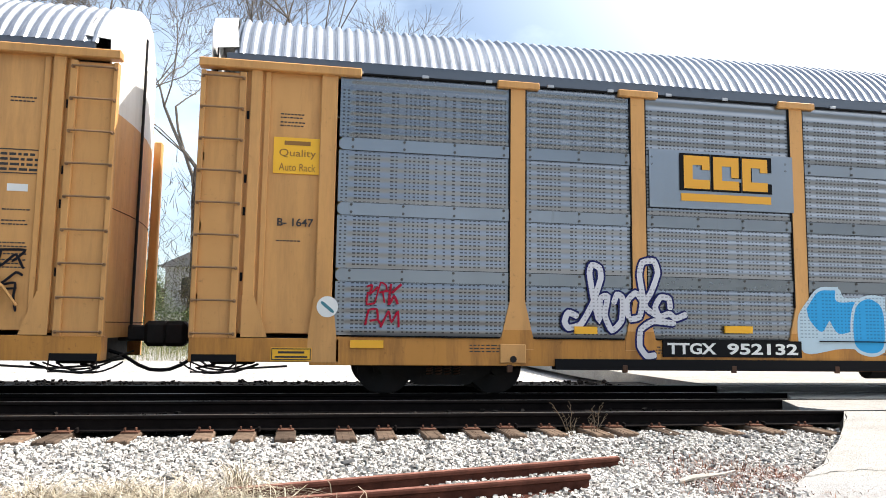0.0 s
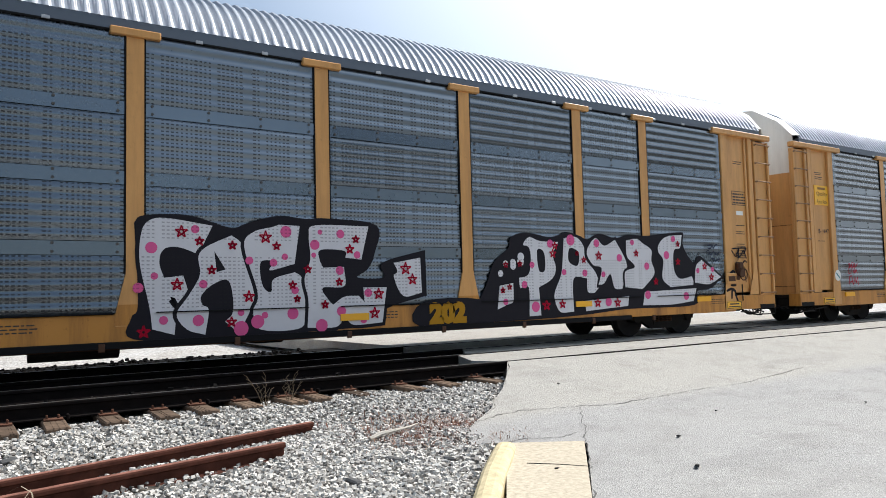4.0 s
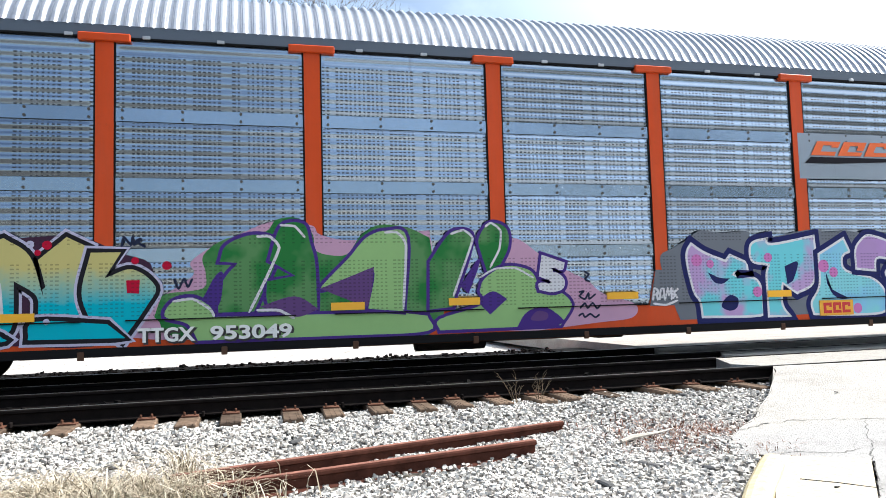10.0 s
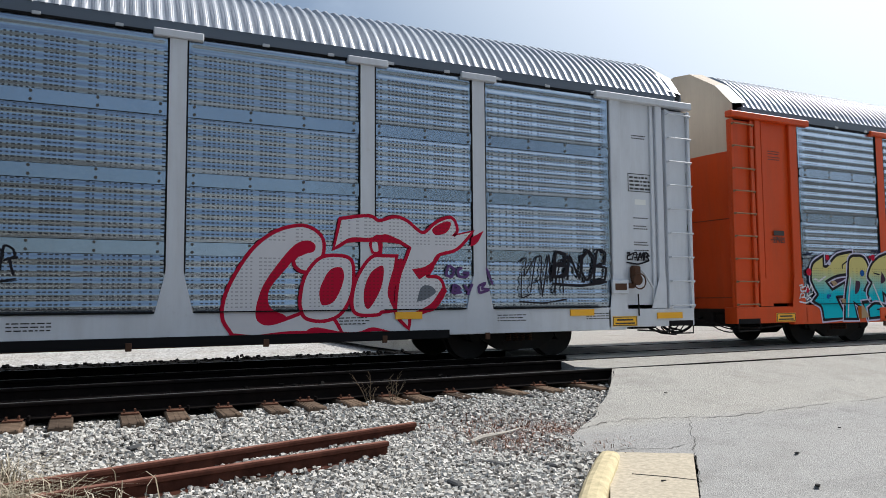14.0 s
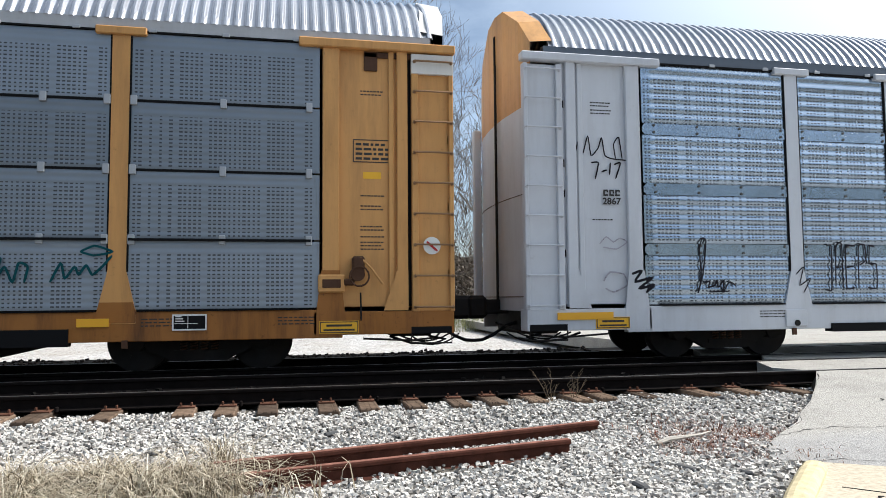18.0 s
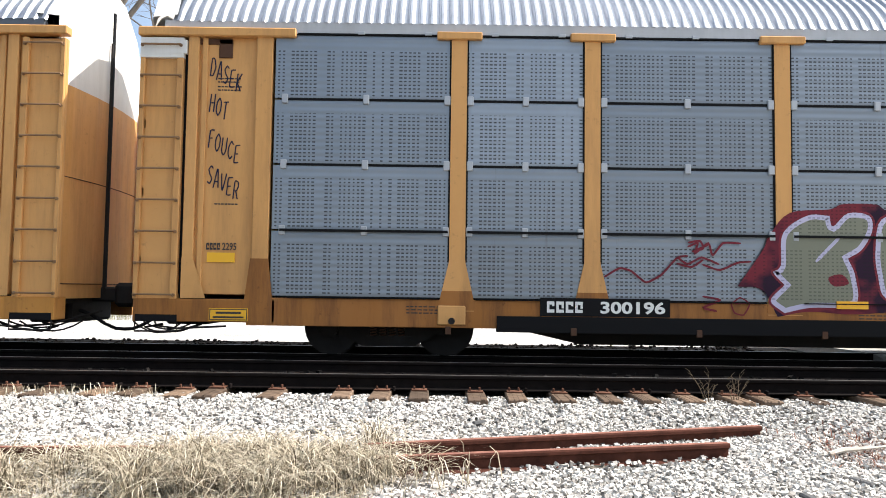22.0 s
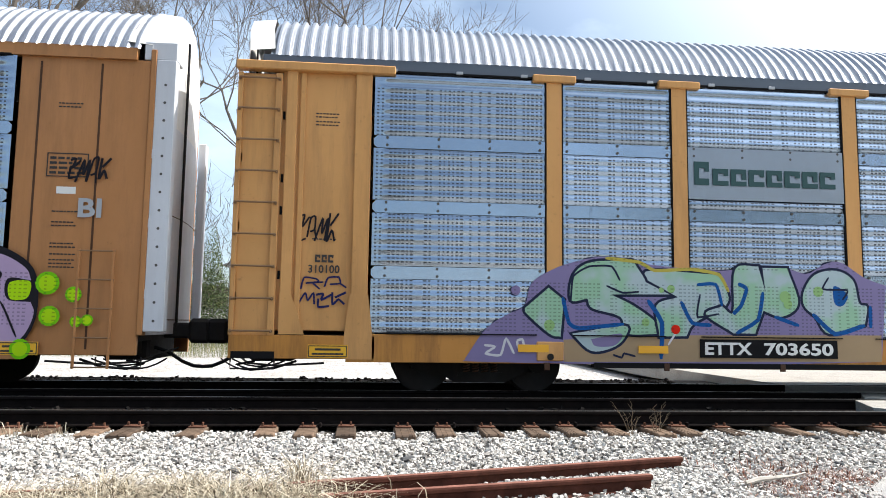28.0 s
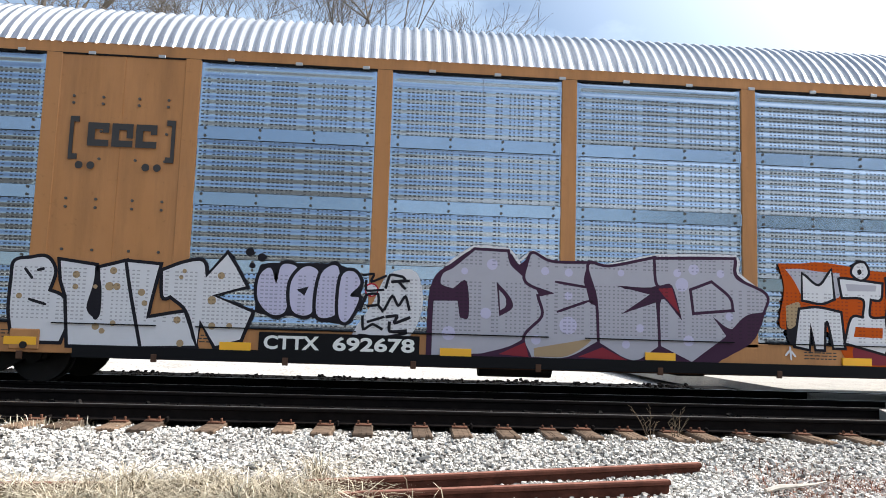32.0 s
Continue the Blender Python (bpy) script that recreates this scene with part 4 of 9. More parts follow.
def snag():
    """The broken-topped tree that shows between the cars."""
    root = new("broken_tree")
    x, y = -1.05, 34.0
    root.location = (x, y, ground_z(x, y) - 0.1)
    tagged(root, "old broken-topped leaning tree with rough dark bark", "tree")
    low = ground_z(x, y) - 0.1

    def knotty(points, radii, sides):
        """A limb with small kinks along it."""
        kinks = random.Random(6)
        pts, rad = [], []
        for (a, b), (ra, rb) in zip(zip(points, points[1:]), zip(radii, radii[1:])):
            for q in (0.0, 0.33, 0.66):
                pts.append(tuple(m_ * (1 - q) + n_ * q + kinks.uniform(-0.05, 0.05) for m_, n_ in zip(a, b)))
                rad.append((ra * (1 - q) + rb * q) * kinks.uniform(0.85, 1.2))
        return Shape().tube([(px - x, py, pz - low) for px, py, pz in pts + [points[-1]]], rad + [radii[-1]], sides)

    part("trunk", knotty([(-0.75, 0, 0.0), (-0.80, 0, 2.2), (-0.82, 0, 4.6), (-0.55, 0, 6.3), (-0.66, 0, 7.6), (-0.60, 0, 9.3)], [0.26, 0.25, 0.27, 0.20, 0.15, 0.13], 8), BARK, root)
    part("limb", knotty([(-0.62, 0, 5.2), (0.05, 0.1, 6.2), (0.75, 0.2, 7.4), (1.5, 0.1, 8.2), (2.6, 0.1, 8.9)], [0.24, 0.19, 0.16, 0.13, 0.07], 7), BARK, root)
    part("limb", knotty([(-0.45, 0, 6.6), (0.1, 0.1, 7.6), (0.75, 0.2, 8.9)], [0.16, 0.14, 0.11], 7), BARK, root)
    part("limb", knotty([(0.45, 0.1, 6.75), (1.1, 0.1, 7.1), (2.2, 0.2, 7.0)], [0.11, 0.08, 0.04], 6), BARK, root)
    s = Shape()
    rng = random.Random(4)
    tips = []
    for q in ((2.2, 0.3, 6.9), (3.0, 0.2, 8.0), (3.3, 0.3, 6.6), (0.45, 0, 6.6), (0.4, 0, 5.6)):
        grow(s, tips, rng, Vector(q), Vector((rng.uniform(-0.4, 1), 0, rng.uniform(-0.1, 0.8))).normalized(), 1.8, 0.05, 4, 0.8, 0.6)
    part("crown", s, TWIG, root)


snag()


def thicket(name, count, cx, cy, rx, ry, tall, seed, mat, label, leaf=0.05, category="bush"):
    """A shrub of many small leaves or twigs, as one object."""
    rng = np.random.default_rng(seed)
    vs, fs = [], []
    for k in range(count):
        u, w = rng.normal(0, 0.5, 2)
        x, y = cx + u * rx, cy + w * ry
        top = tall * max(0.15, 1 - 0.35 * (u * u + w * w)) * (0.7 + 0.5 * noise.noise(Vector((x * 1.1, y * 1.1, seed))))
        z = ground_z(x, y) + top * rng.uniform(0.02, 1) ** 0.7
        a, b = rng.uniform(0, 6.28), rng.uniform(-0.8, 0.8)
        l_ = leaf * rng.uniform(0.6, 1.4)
        dx, dy = math.cos(a) * l_, math.sin(a) * l_
        n = len(vs)
        vs += [(x, y, z), (x + dx * 0.5 - dy * 0.4, y + dy * 0.5 + dx * 0.4, z + b * l_), (x + dx, y + dy, z + b * l_ * 1.4), (x + dx * 0.5 + dy * 0.4, y + dy * 0.5 - dx * 0.4, z + b * l_ * 0.6)]
        fs.append((n, n + 1, n + 2, n + 3))
    me = bpy.data.meshes.new(name)
    me.from_pydata(vs, [], fs)
    me.materials.append(mat)
    return tagged(new(name, me), label, category, "bushes behind the lot")


for i, (x, y, rx, tall, m_, lab) in enumerate((
    (0.1, 32.5, 1.0, 5.2, LEAF, "green climbing shrub under the broken tree"), (1.6, 36, 2.6, 9.0, BRUSH, "tall grey leafless brush behind the broken tree"), (0.5, 35, 1.2, 6.2, LEAF_OLIVE, "tall olive shrub behind the broken tree"), (1.4, 33, 1.3, 3.4, LEAF_OLIVE, "olive green shrub beside the gravel lot"),
    (-4.5, 34, 2.0, 2.6, LEAF, "low green bush behind the gravel lot"), (-7.2, 34, 1.0, 5.4, LEAF, "tall green bush by the house"), (4.5, 34, 2.4, 3.6, BRUSH, "grey-brown leafless brush beside the lot"),
    (8.0, 35, 3, 4.0, BRUSH, "tangled grey leafless brush behind the lot"), (12, 36, 3, 3.4, BRUSH, "tangled grey leafless brush behind the lot"), (-12, 35, 3, 2.6, BRUSH, "grey-brown leafless brush behind the lot"), (2.6, 31.8, 1.6, 2.4, BRUSH, "grey brush with dry leaves"),
    (-18, 36, 4, 3, BRUSH, "grey-brown leafless brush behind the lot"), (18, 38, 4, 3, LEAF_OLIVE, "olive bush by the road"), (-5.5, 40, 2.4, 5.5, LEAF_OLIVE, "tall olive evergreen shrub near the house"))):
    thicket("bush", 9000 if x > -9 and x < 10 else 3000, x, y, rx, 1.2, tall, 40 + i, m_, lab, 0.075 if m_ is not BRUSH else 0.11)
def brushwood(count, seed):
    """A thicket of thin bare stems, as one object."""
    rng = np.random.default_rng(seed)
    vs, fs = [], []
    for k in range(count):
        x, y = rng.uniform(-26, 16), rng.uniform(36, 42)
        if -9.0 < x < -6.0 and rng.uniform() < 0.75:
            continue
        z = ground_z(x, y) + rng.uniform(0, 1) ** 1.3 * (7.5 + 3 * noise.noise(Vector((x * 0.4, y * 0.3, 2))))
        l_ = rng.uniform(0.5, 1.6)
        dx, dy, dz = rng.normal(0, 0.45), rng.normal(0, 0.3), rng.uniform(0.3, 1.0)
        w = rng.uniform(0.006, 0.022)
        n = len(vs)
        vs += [(x - w, y, z), (x + w, y, z), (x + dx * l_ * 0.6 + w * 0.7, y + dy * l_ * 0.5, z + dz * l_ * 0.5), (x + dx * l_ * 0.6 - w * 0.7, y + dy * l_ * 0.5, z + dz * l_ * 0.5), (x + dx * l_, y + dy * l_, z + dz * l_)]
        fs += [(n, n + 1, n + 2, n + 3), (n + 3, n + 2, n + 4)]
    me = bpy.data.meshes.new("brushwood")
    me.from_pydata(vs, [], fs)
    me.materials.append(BRUSH)
    tagged(new("brushwood", me), "grey tangle of thin leafless stems behind the lot", "brushwood", kind="stuff")


brushwood(26000, 71)
tuft("tall_grass", 9000, lambda r: (r.uniform(-14, 14), r.uniform(29.2, 32.5), 2.4), 0.5, 0.15, 60, GREENGRASS, "tall green and straw grass at the edge of the lot", 0.7)
for o_ in [o for o in scene.objects if o.name.startswith("tall_grass")]:
    o_["category"] = "grass"


def build_house():
    h = new("house")
    h.location = (-8.9, 47, ground_z(-10, 47) - 0.2)
    tagged(h, "white clapboard house with grey roof behind the trees", "house")
    part("wall", Shape().box(0, 8, 0, 6, 0, 3.1), HOUSE, h)
    part("roof", Shape().prism([(-0.4, 3.0), (8.4, 3.0), (4, 5.2)], "y", -0.4, 6.4), SHINGLE, h, "grey shingle roof")
    for x in (0.9, 3.0, 4.4, 6.4):
        w = part("window", Shape().box(x, x + 0.85, -0.05, 0.05, 1.0, 2.4), LETTER_W, h)
        part("pane", Shape().box(x + 0.07, x + 0.78, -0.06, -0.045, 1.07, 2.33), PANE, w, "dark window pane")
    part("porch_roof", Shape().box(2.0, 6.0, -1.8, -0.06, 2.5, 2.65), SHINGLE, h)
    for x in (2.1, 3.4, 4.6, 5.9):
        part("porch_post", Shape().box(x - 0.06, x + 0.06, -1.75, -1.63, 0, 2.5), LETTER_W, h)


build_house()
def unseen_woods():
    """Dark woods added out of view on the camera's side, beyond the road, to darken the cars' reflections."""
    rng = np.random.default_rng(91)
    vs, fs = [], []
    for k in range(12000):
        u = rng.uniform(0, 1)
        x, y = 17 + 150 * u, -24 - 26 * u + rng.normal(0, 2.5)
        z = -0.4 + (14 + 4 * noise.noise(Vector((x * 0.15, 4, 1)))) * rng.uniform(0, 1) ** 0.8
        a, b = rng.uniform(0, 6.28), rng.uniform(-0.9, 0.9)
        r = rng.uniform(0.3, 0.8)
        n = len(vs)
        dx, dy = math.cos(a) * r, math.sin(a) * r
        vs += [(x, y, z), (x + dx * 0.5 - dy * 0.5, y + dy * 0.5 + dx * 0.5, z + b * r), (x + dx, y + dy, z + b * r * 1.6), (x + dx * 0.5 + dy * 0.5, y + dy * 0.5 - dx * 0.5, z + b * r * 0.5)]
        fs.append((n, n + 1, n + 2, n + 3))
    me = bpy.data.meshes.new("added_woods")
    me.from_pydata(vs, [], fs)
    me.materials.append(EVERGREEN)
    tagged(new("added_woods", me), "unseen dark woods added to darken reflections in the car sides", "woods", kind="stuff")


unseen_woods()
far = Shape()
rng_ = random.Random(77)
tops = [(-420 + 14 * i, 9 + 4 * noise.noise(Vector((i * 0.37, 3, 0))) + 2.2 * rng_.random()) for i in range(61)]
far.add([(x, 190, 1.5) for x, _ in tops] + [(x, 190, z) for x, z in tops], [(i, i + 1, 62 + i, 61 + i) for i in range(60)])
thing("backdrop", far, BRUSH, "hazy grey-brown far treeline", "treeline", kind="structure")

# ---- train ----
SIDE = 1.50
FACE = -SIDE - 0.018  # outer face of posts and sill
PITCH = 28.18
SILL_LOW, SILL_TOP = 0.46, 0.86
SHEET_LOW, SHEET_HIGH = 0.88, 4.72
BAYS = (2.71, 1.95, 2.772, 2.772, 2.772, 2.772, 2.772, 1.95, 2.71)
EDGES = [0.0]
for _w in BAYS:
    EDGES.append(EDGES[-1] + _w)
EDGES = [e - EDGES[-1] / 2 for e in EDGES]
STEP = (SHEET_HIGH - SHEET_LOW) / 4


def roof_z(y):
    return 4.88 + 0.98 * (1 - min(1.0, abs(y) / 1.5) ** 2.3)


def roof_mesh(pitch=0.155, deep=0.048):
    s = Shape()
    us = [-1, -0.97, -0.92, -0.84, -0.74, -0.6, -0.4, -0.15, 0.15, 0.4, 0.6, 0.74, 0.84, 0.92, 0.97, 1]
    x0, x1 = -13.1, 13.1
    prof = [(0.0, 0.0), (0.2, 0.0), (0.28, 0.12), (0.42, 0.88), (0.5, 1.0), (0.7, 1.0), (0.78, 0.88), (0.92, 0.12)]
    xs = []
    k = 0
    while x0 + k * pitch < x1:
        xs += [(x0 + (k + a) * pitch, b * deep) for a, b in prof]
        k += 1
    n = len(us)
    v = []
    for x, d in xs:
        for u in us:
            v.append((x, u * 1.5 * (1 + d * 0.4), roof_z(u * 1.5) + d * (1 if abs(u) < 0.97 else 0.3)))
    f = [(i * n + j, i * n + j + 1, (i + 1) * n + j + 1, (i + 1) * n + j) for i in range(len(xs) - 1) for j in range(n - 1)]
    return s.add(v, f).mesh("roof", ROOF)


def sheet_mesh(bay, level, banded):
    """One vent sheet in the car's space: softly waved field, and on most cars a flat bolted band along its top."""
    x0, x1 = EDGES[bay] + 0.02, EDGES[bay + 1] - 0.02
    has_band = banded and level < 3
    z0 = SHEET_LOW + level * STEP + (0.004 if banded else 0.012)
    z1 = SHEET_LOW + (level + 1) * STEP - (0.006 if banded else 0.014)
    zt = z1 - 0.185 if has_band else z1
    ribs, deep = (5 if has_band else 6, 0.0092) if banded else (9, 0.003)
    cols = ((x0, 0.0), (x0 + 0.13, 0.1), (x0 + 0.19, 1.0), (x1 - 0.19, 1.0), (x1 - 0.13, 0.1), (x1, 0.0))
    rows = ribs * 8
    v = [(x, -SIDE + 0.007 - k * deep * math.cos(2 * math.pi * ribs * i / rows) * -1.0, z0 + (zt - z0) * i / rows) for x, k in cols for i in range(rows + 1)]
    n = rows + 1
    s = Shape().add(v, [(c * n + i, (c + 1) * n + i, (c + 1) * n + i + 1, c * n + i + 1) for c in range(len(cols) - 1) for i in range(rows)])
    waved = len(s.f)
    if has_band:
        c = 0.05
        s.prism([(x0, zt + c), (x0 + c, zt + 0.004), (x1 - c, zt + 0.004), (x1, zt + c), (x1, z1 - c), (x1 - c, z1), (x0 + c, z1), (x0, z1 - c)], "y", -SIDE - 0.008, -SIDE + 0.012)
    me = s.mesh("side_panel", SHEET)
    for p in me.polygons[:waved]:
        p.use_smooth = True
    return me


SHEETS = {(b, lv, k): sheet_mesh(b, lv, k) for b in range(9) for lv in range(4) for k in (True, False)}
ROOF_MESH = roof_mesh()


BOLT_MESH = Shape().disc(0, 0, -0.024, -0.004, 0.021, 6).mesh("bolt", BOLT)
CLIP_MESH = Shape().box(-0.045, 0.045, -0.03, 0.01, -0.07, 0.07, 0.01).mesh("clip", CLIP)
ROOF_CLIP = Shape().box(-0.05, 0.05, -0.014, 0.02, -0.03, 0.015, 0.004).mesh("roof_clip", CLIP)


def letters(text, x0, x1, z0, z1, y, bold=0.0, shear=0.0, grow_by=0.0):
    """Flat letters that fill the box x0..x1, z0..z1 on the side face at y."""
    base, plainv = GLYPHS[text, round(bold, 3)], GLYPHS[text, 0.0][0]
    lo_x, hi_x = min(p[0] for p in plainv), max(p[0] for p in plainv)
    lo_z, hi_z = min(p[1] for p in plainv), max(p[1] for p in plainv)
    sx, sz = (x1 - x0) / max(0.01, hi_x - lo_x), (z1 - z0) / max(0.01, hi_z - lo_z)
    v = []
    for px, pz in base[0]:
        u, w = (px - lo_x) * sx, (pz - lo_z) * sz
        v.append((x0 + u + shear * (w - (z1 - z0) / 2), y, z0 + w))
    return Shape().add(v, base[1])


def stroke(points, width, y, taper=True):
    """A brush stroke through points (x, z) on the side face."""
    pts = [Vector((p[0], p[1])) for p in points]
    fine = []
    for i in range(len(pts) - 1):
        a, b, c, d = pts[max(i - 1, 0)], pts[i], pts[i + 1], pts[min(i + 2, len(pts) - 1)]
        for q in range(6):
            t = q / 6
            curve = 0.5 * ((2 * b) + (c - a) * t + (2 * a - 5 * b + 4 * c - d) * t * t + (3 * b - a - 3 * c + d) * t * t * t)
            fine.append(curve * 0.5 + (b * (1 - t) + c * t) * 0.5)
    fine.append(pts[-1])
    v = []
    n = len(fine)
    for i, p in enumerate(fine):
        d = (fine[min(i + 1, n - 1)] - fine[max(i - 1, 0)])
        d = d.normalized() if d.length > 1e-6 else Vector((1, 0))
        w = width / 2 * (0.55 if taper and (i == 0 or i == n - 1) else 1)
        dy = y - 0.0005 * i / n
        v += [(p.x - d.y * w, dy, p.y + d.x * w), (p.x + d.y * w, dy, p.y - d.x * w)]
    return Shape().add(v, [(2 * i, 2 * i + 2, 2 * i + 3, 2 * i + 1) for i in range(n - 1)])


def blob(points, y):
    """A filled rounded patch with the given (x, z) corners."""
    pts = [Vector(p) for p in points]
    n = len(pts)
    out = []
    for i in range(n):
        a, b, c, d = pts[i - 1], pts[i], pts[(i + 1) % n], pts[(i + 2) % n]
        for q in range(4):
            t = q / 4
            p = 0.5 * ((2 * b) + (c - a) * t + (2 * a - 5 * b + 4 * c - d) * t * t + (3 * b - a - 3 * c + d) * t * t * t)
            out.append((p.x, y, p.y))
    return Shape().add(out, [tuple(range(len(out)))])


def spot(x, z, r, y, sides=14, squash=1.0):
    return Shape().add([(x + r * math.cos(6.2832 * k / sides), y, z + r * squash * math.sin(6.2832 * k / sides)) for k in range(sides)], [tuple(range(sides))])


def star(x, z, r, y):
    s = Shape()
    for k in range(5):
        a, b = 1.571 + 2.513 * k, 1.571 + 2.513 * (k + 1)
        pa, pb = (x + r * math.cos(a), z + r * math.sin(a)), (x + r * math.cos(b), z + r * math.sin(b))
        dx, dz = pb[0] - pa[0], pb[1] - pa[1]
        l_ = math.hypot(dx, dz)
        ox, oz = -dz / l_ * 0.011, dx / l_ * 0.011
        s.add([(pa[0] + ox, y, pa[1] + oz), (pb[0] + ox, y, pb[1] + oz), (pb[0] - ox, y, pb[1] - oz), (pa[0] - ox, y, pa[1] - oz)], [(0, 1, 2, 3)])
    return s


Y1, Y2, Y3, Y4, Y5 = (FACE - 0.010 - 0.003 * k for k in range(5))


SKELETONS = {
    "A": "05,00 42,96 58,96 95,00|25,33 75,33", "B": "12,00 12,98 70,93 72,60 20,52|20,52 86,44 84,08 14,02", "C": "92,78 52,98 12,68 12,30 52,02 94,20", "D": "12,02 12,98 60,93 92,50 60,06 14,02",
    "E": "92,97 14,94 12,50 14,04 92,03|14,50 72,50", "F": "96,97 16,94 16,00|16,52 72,54", "H": "12,00 12,98|88,00 88,98|12,50 88,50", "I": "50,00 50,98", "J": "80,98 78,20 45,00 12,22", "K": "12,00 12,98|92,98 22,50 96,00", "L": "14,98 14,04 92,05",
    "M": "05,00 14,96 50,38 86,96 95,00", "N": "08,00 12,96 88,04 92,98", "O": "50,98 12,72 12,28 50,02 88,28 88,72 50,98", "P": "14,00 14,97 76,92 84,66 60,44 16,44", "R": "14,00 14,97 76,92 84,68 60,46 16,46|48,44 94,00",
    "S": "90,84 52,98 14,78 42,53 86,30 58,02 08,14", "T": "02,95 98,96|50,95 48,00", "U": "10,98 12,26 50,02 88,26 90,98", "V": "05,98 50,02 95,98", "X": "06,98 94,02|94,98 06,02", "Y": "06,98 50,50 94,98|50,50 48,00", "Z": "10,94 90,94 12,06 92,04", "W": "03,98 25,02 50,60 75,02 97,98", "G": "90,80 50,98 12,66 12,30 52,02 90,22 90,48 58,48",
    "1": "18,72 52,96 52,02|14,02 94,02", "5": "86,97 20,96 18,58 66,60 88,32 58,02 10,08", "0": "50,98 12,72 12,28 50,02 88,28 88,72 50,98", "2": "12,76 48,98 86,74 14,04 92,04",
    "@": "08,02 16,96 62,86 74,62 24,50 92,60|52,50 82,02", "#": "04,88 46,97 40,52 94,90|22,62 30,03 92,10", "%": "10,08 20,90 60,97 70,42 30,32|66,46 96,04", "&": "04,02 28,97 54,32 76,97 97,04", "*": "12,97 20,02 52,42 90,05|30,56 92,97",
}


def skeleton_runs(ch, box, shear=0.0):
    """The strokes of one hand-drawn sign, laid into a box on the side."""
    x0, x1, z0, z1 = box
    out = []
    for run in SKELETONS[ch].split("|"):
        pts = []
        for p in run.split():
            u, w = (int(q) / 100 for q in p.split(","))
            pts.append((x0 + (x1 - x0) * u + shear * (w - 0.5) * (z1 - z0), z0 + (z1 - z0) * w))
        out.append(pts)
    return out


def drawn(ch, box, width, y, shear=0.0):
    s = Shape()
    for k, run in enumerate(skeleton_runs(ch, box, shear)):
        a = stroke(run, width, y - 0.0006 * k, False)
        s.add(a.v, a.f)
    return s


class Mural:
    """Spray-painted lettering on a car's side; outlines in centimetres from the corner x0, z0, a ! marks a sharp corner."""

    def __init__(self, car, x0, z0, edge, rim, label, inline=None, inwide=0.045, halo=None, y=None):
        self.car, self.x0, self.z0, self.edge, self.rim, self.label = car, x0, z0, edge, rim, label
        self.inline, self.inwide, self.halo, self.y = inline, inwide, halo, y or FACE - 0.0075

    def coat(self):
        self.y -= 0.00018
        return self.y

    def at(self, p):
        return Vector((self.x0 + float(p[0]) / 100, self.z0 + float(p[1]) / 100))

    def outline(self, text):
        words = text.split()
        pts = [self.at(w.rstrip("!").split(",")) for w in words]
        hard = [w.endswith("!") for w in words]
        n, out = len(pts), []
        for i in range(n):
            j = (i + 1) % n
            p, q = pts[i], pts[j]
            if hard[i] and hard[j]:
                out.append(p)
                continue
            m0 = (q - p) if hard[i] else (q - pts[i - 1]) * 0.5
            m1 = (q - p) if hard[j] else (pts[(j + 1) % n] - p) * 0.5
            for k in range(5):
                t = k / 5
                out.append(p * (2 * t ** 3 - 3 * t * t + 1) + m0 * (t ** 3 - 2 * t * t + t) + q * (3 * t * t - 2 * t ** 3) + m1 * (t ** 3 - t * t))
        area = sum(a.x * b.y - b.x * a.y for a, b in zip(out, out[1:] + out[:1]))
        return out if area > 0 else out[::-1]

    def filled(self, run):
        y = self.coat()
        return Shape().add([(p.x, y, p.y) for p in run], [tuple(range(len(run)))])

    def band(self, run, a, b):
        """A ribbon round a closed outline, from a to b outside it."""
        y, n, v = self.coat(), len(run), []
        for i, p in enumerate(run):
            d0, d1 = p - run[i - 1], run[(i + 1) % n] - p
            n0, n1 = Vector((d0.y, -d0.x)), Vector((d1.y, -d1.x))
            u = (n0.normalized() if n0.length > 1e-6 else n0) + (n1.normalized() if n1.length > 1e-6 else n1)
            u = u.normalized() * min(1.5, 2 / max(0.5, u.length)) if u.length > 1e-3 else u
            v += [(p.x + u.x * a, y, p.y + u.y * a), (p.x + u.x * b, y, p.y + u.y * b)]
        return Shape().add(v, [(2 * i, 2 * i + 1, 2 * ((i + 1) % n) + 1, 2 * ((i + 1) % n)) for i in range(n)])

    def letter(self, fill, text):
        run = self.outline(text)
        if self.halo:
            part("halo", self.band(run, 0.0, self.rim + 0.035), self.halo, self.car)
        body = self.filled(run)
        inner = self.band(run, -self.inwide, 0.004) if self.inline else None
        top = part("letter", self.band(run, -0.004, self.rim), self.edge, self.car, self.label)
        part("letter_fill", body, fill, top)
        if inner:
            part("inline", inner, self.inline, top)

    def patch(self, mat, text):
        part("painted_patch", self.filled(self.outline(text)), mat, self.car)

    def line(self, mat, width, text):
        part("painted_line", stroke([self.at(w.split(",")) for w in text.split()], width, self.coat()), mat, self.car)

    def dots(self, mat, text):
        for w in text.split():
            p = w.split(",")
            q = self.at(p)
            part("dot", spot(q.x, q.y, float(p[2]) / 100, self.coat(), 16), mat, self.car)

    def stars(self, mat, text):
        for w in text.split():
            p = w.split(",")
            q = self.at(p)
            part("star", star(q.x, q.y, float(p[2]) / 100, self.coat()), mat, self.car, "small outlined star")


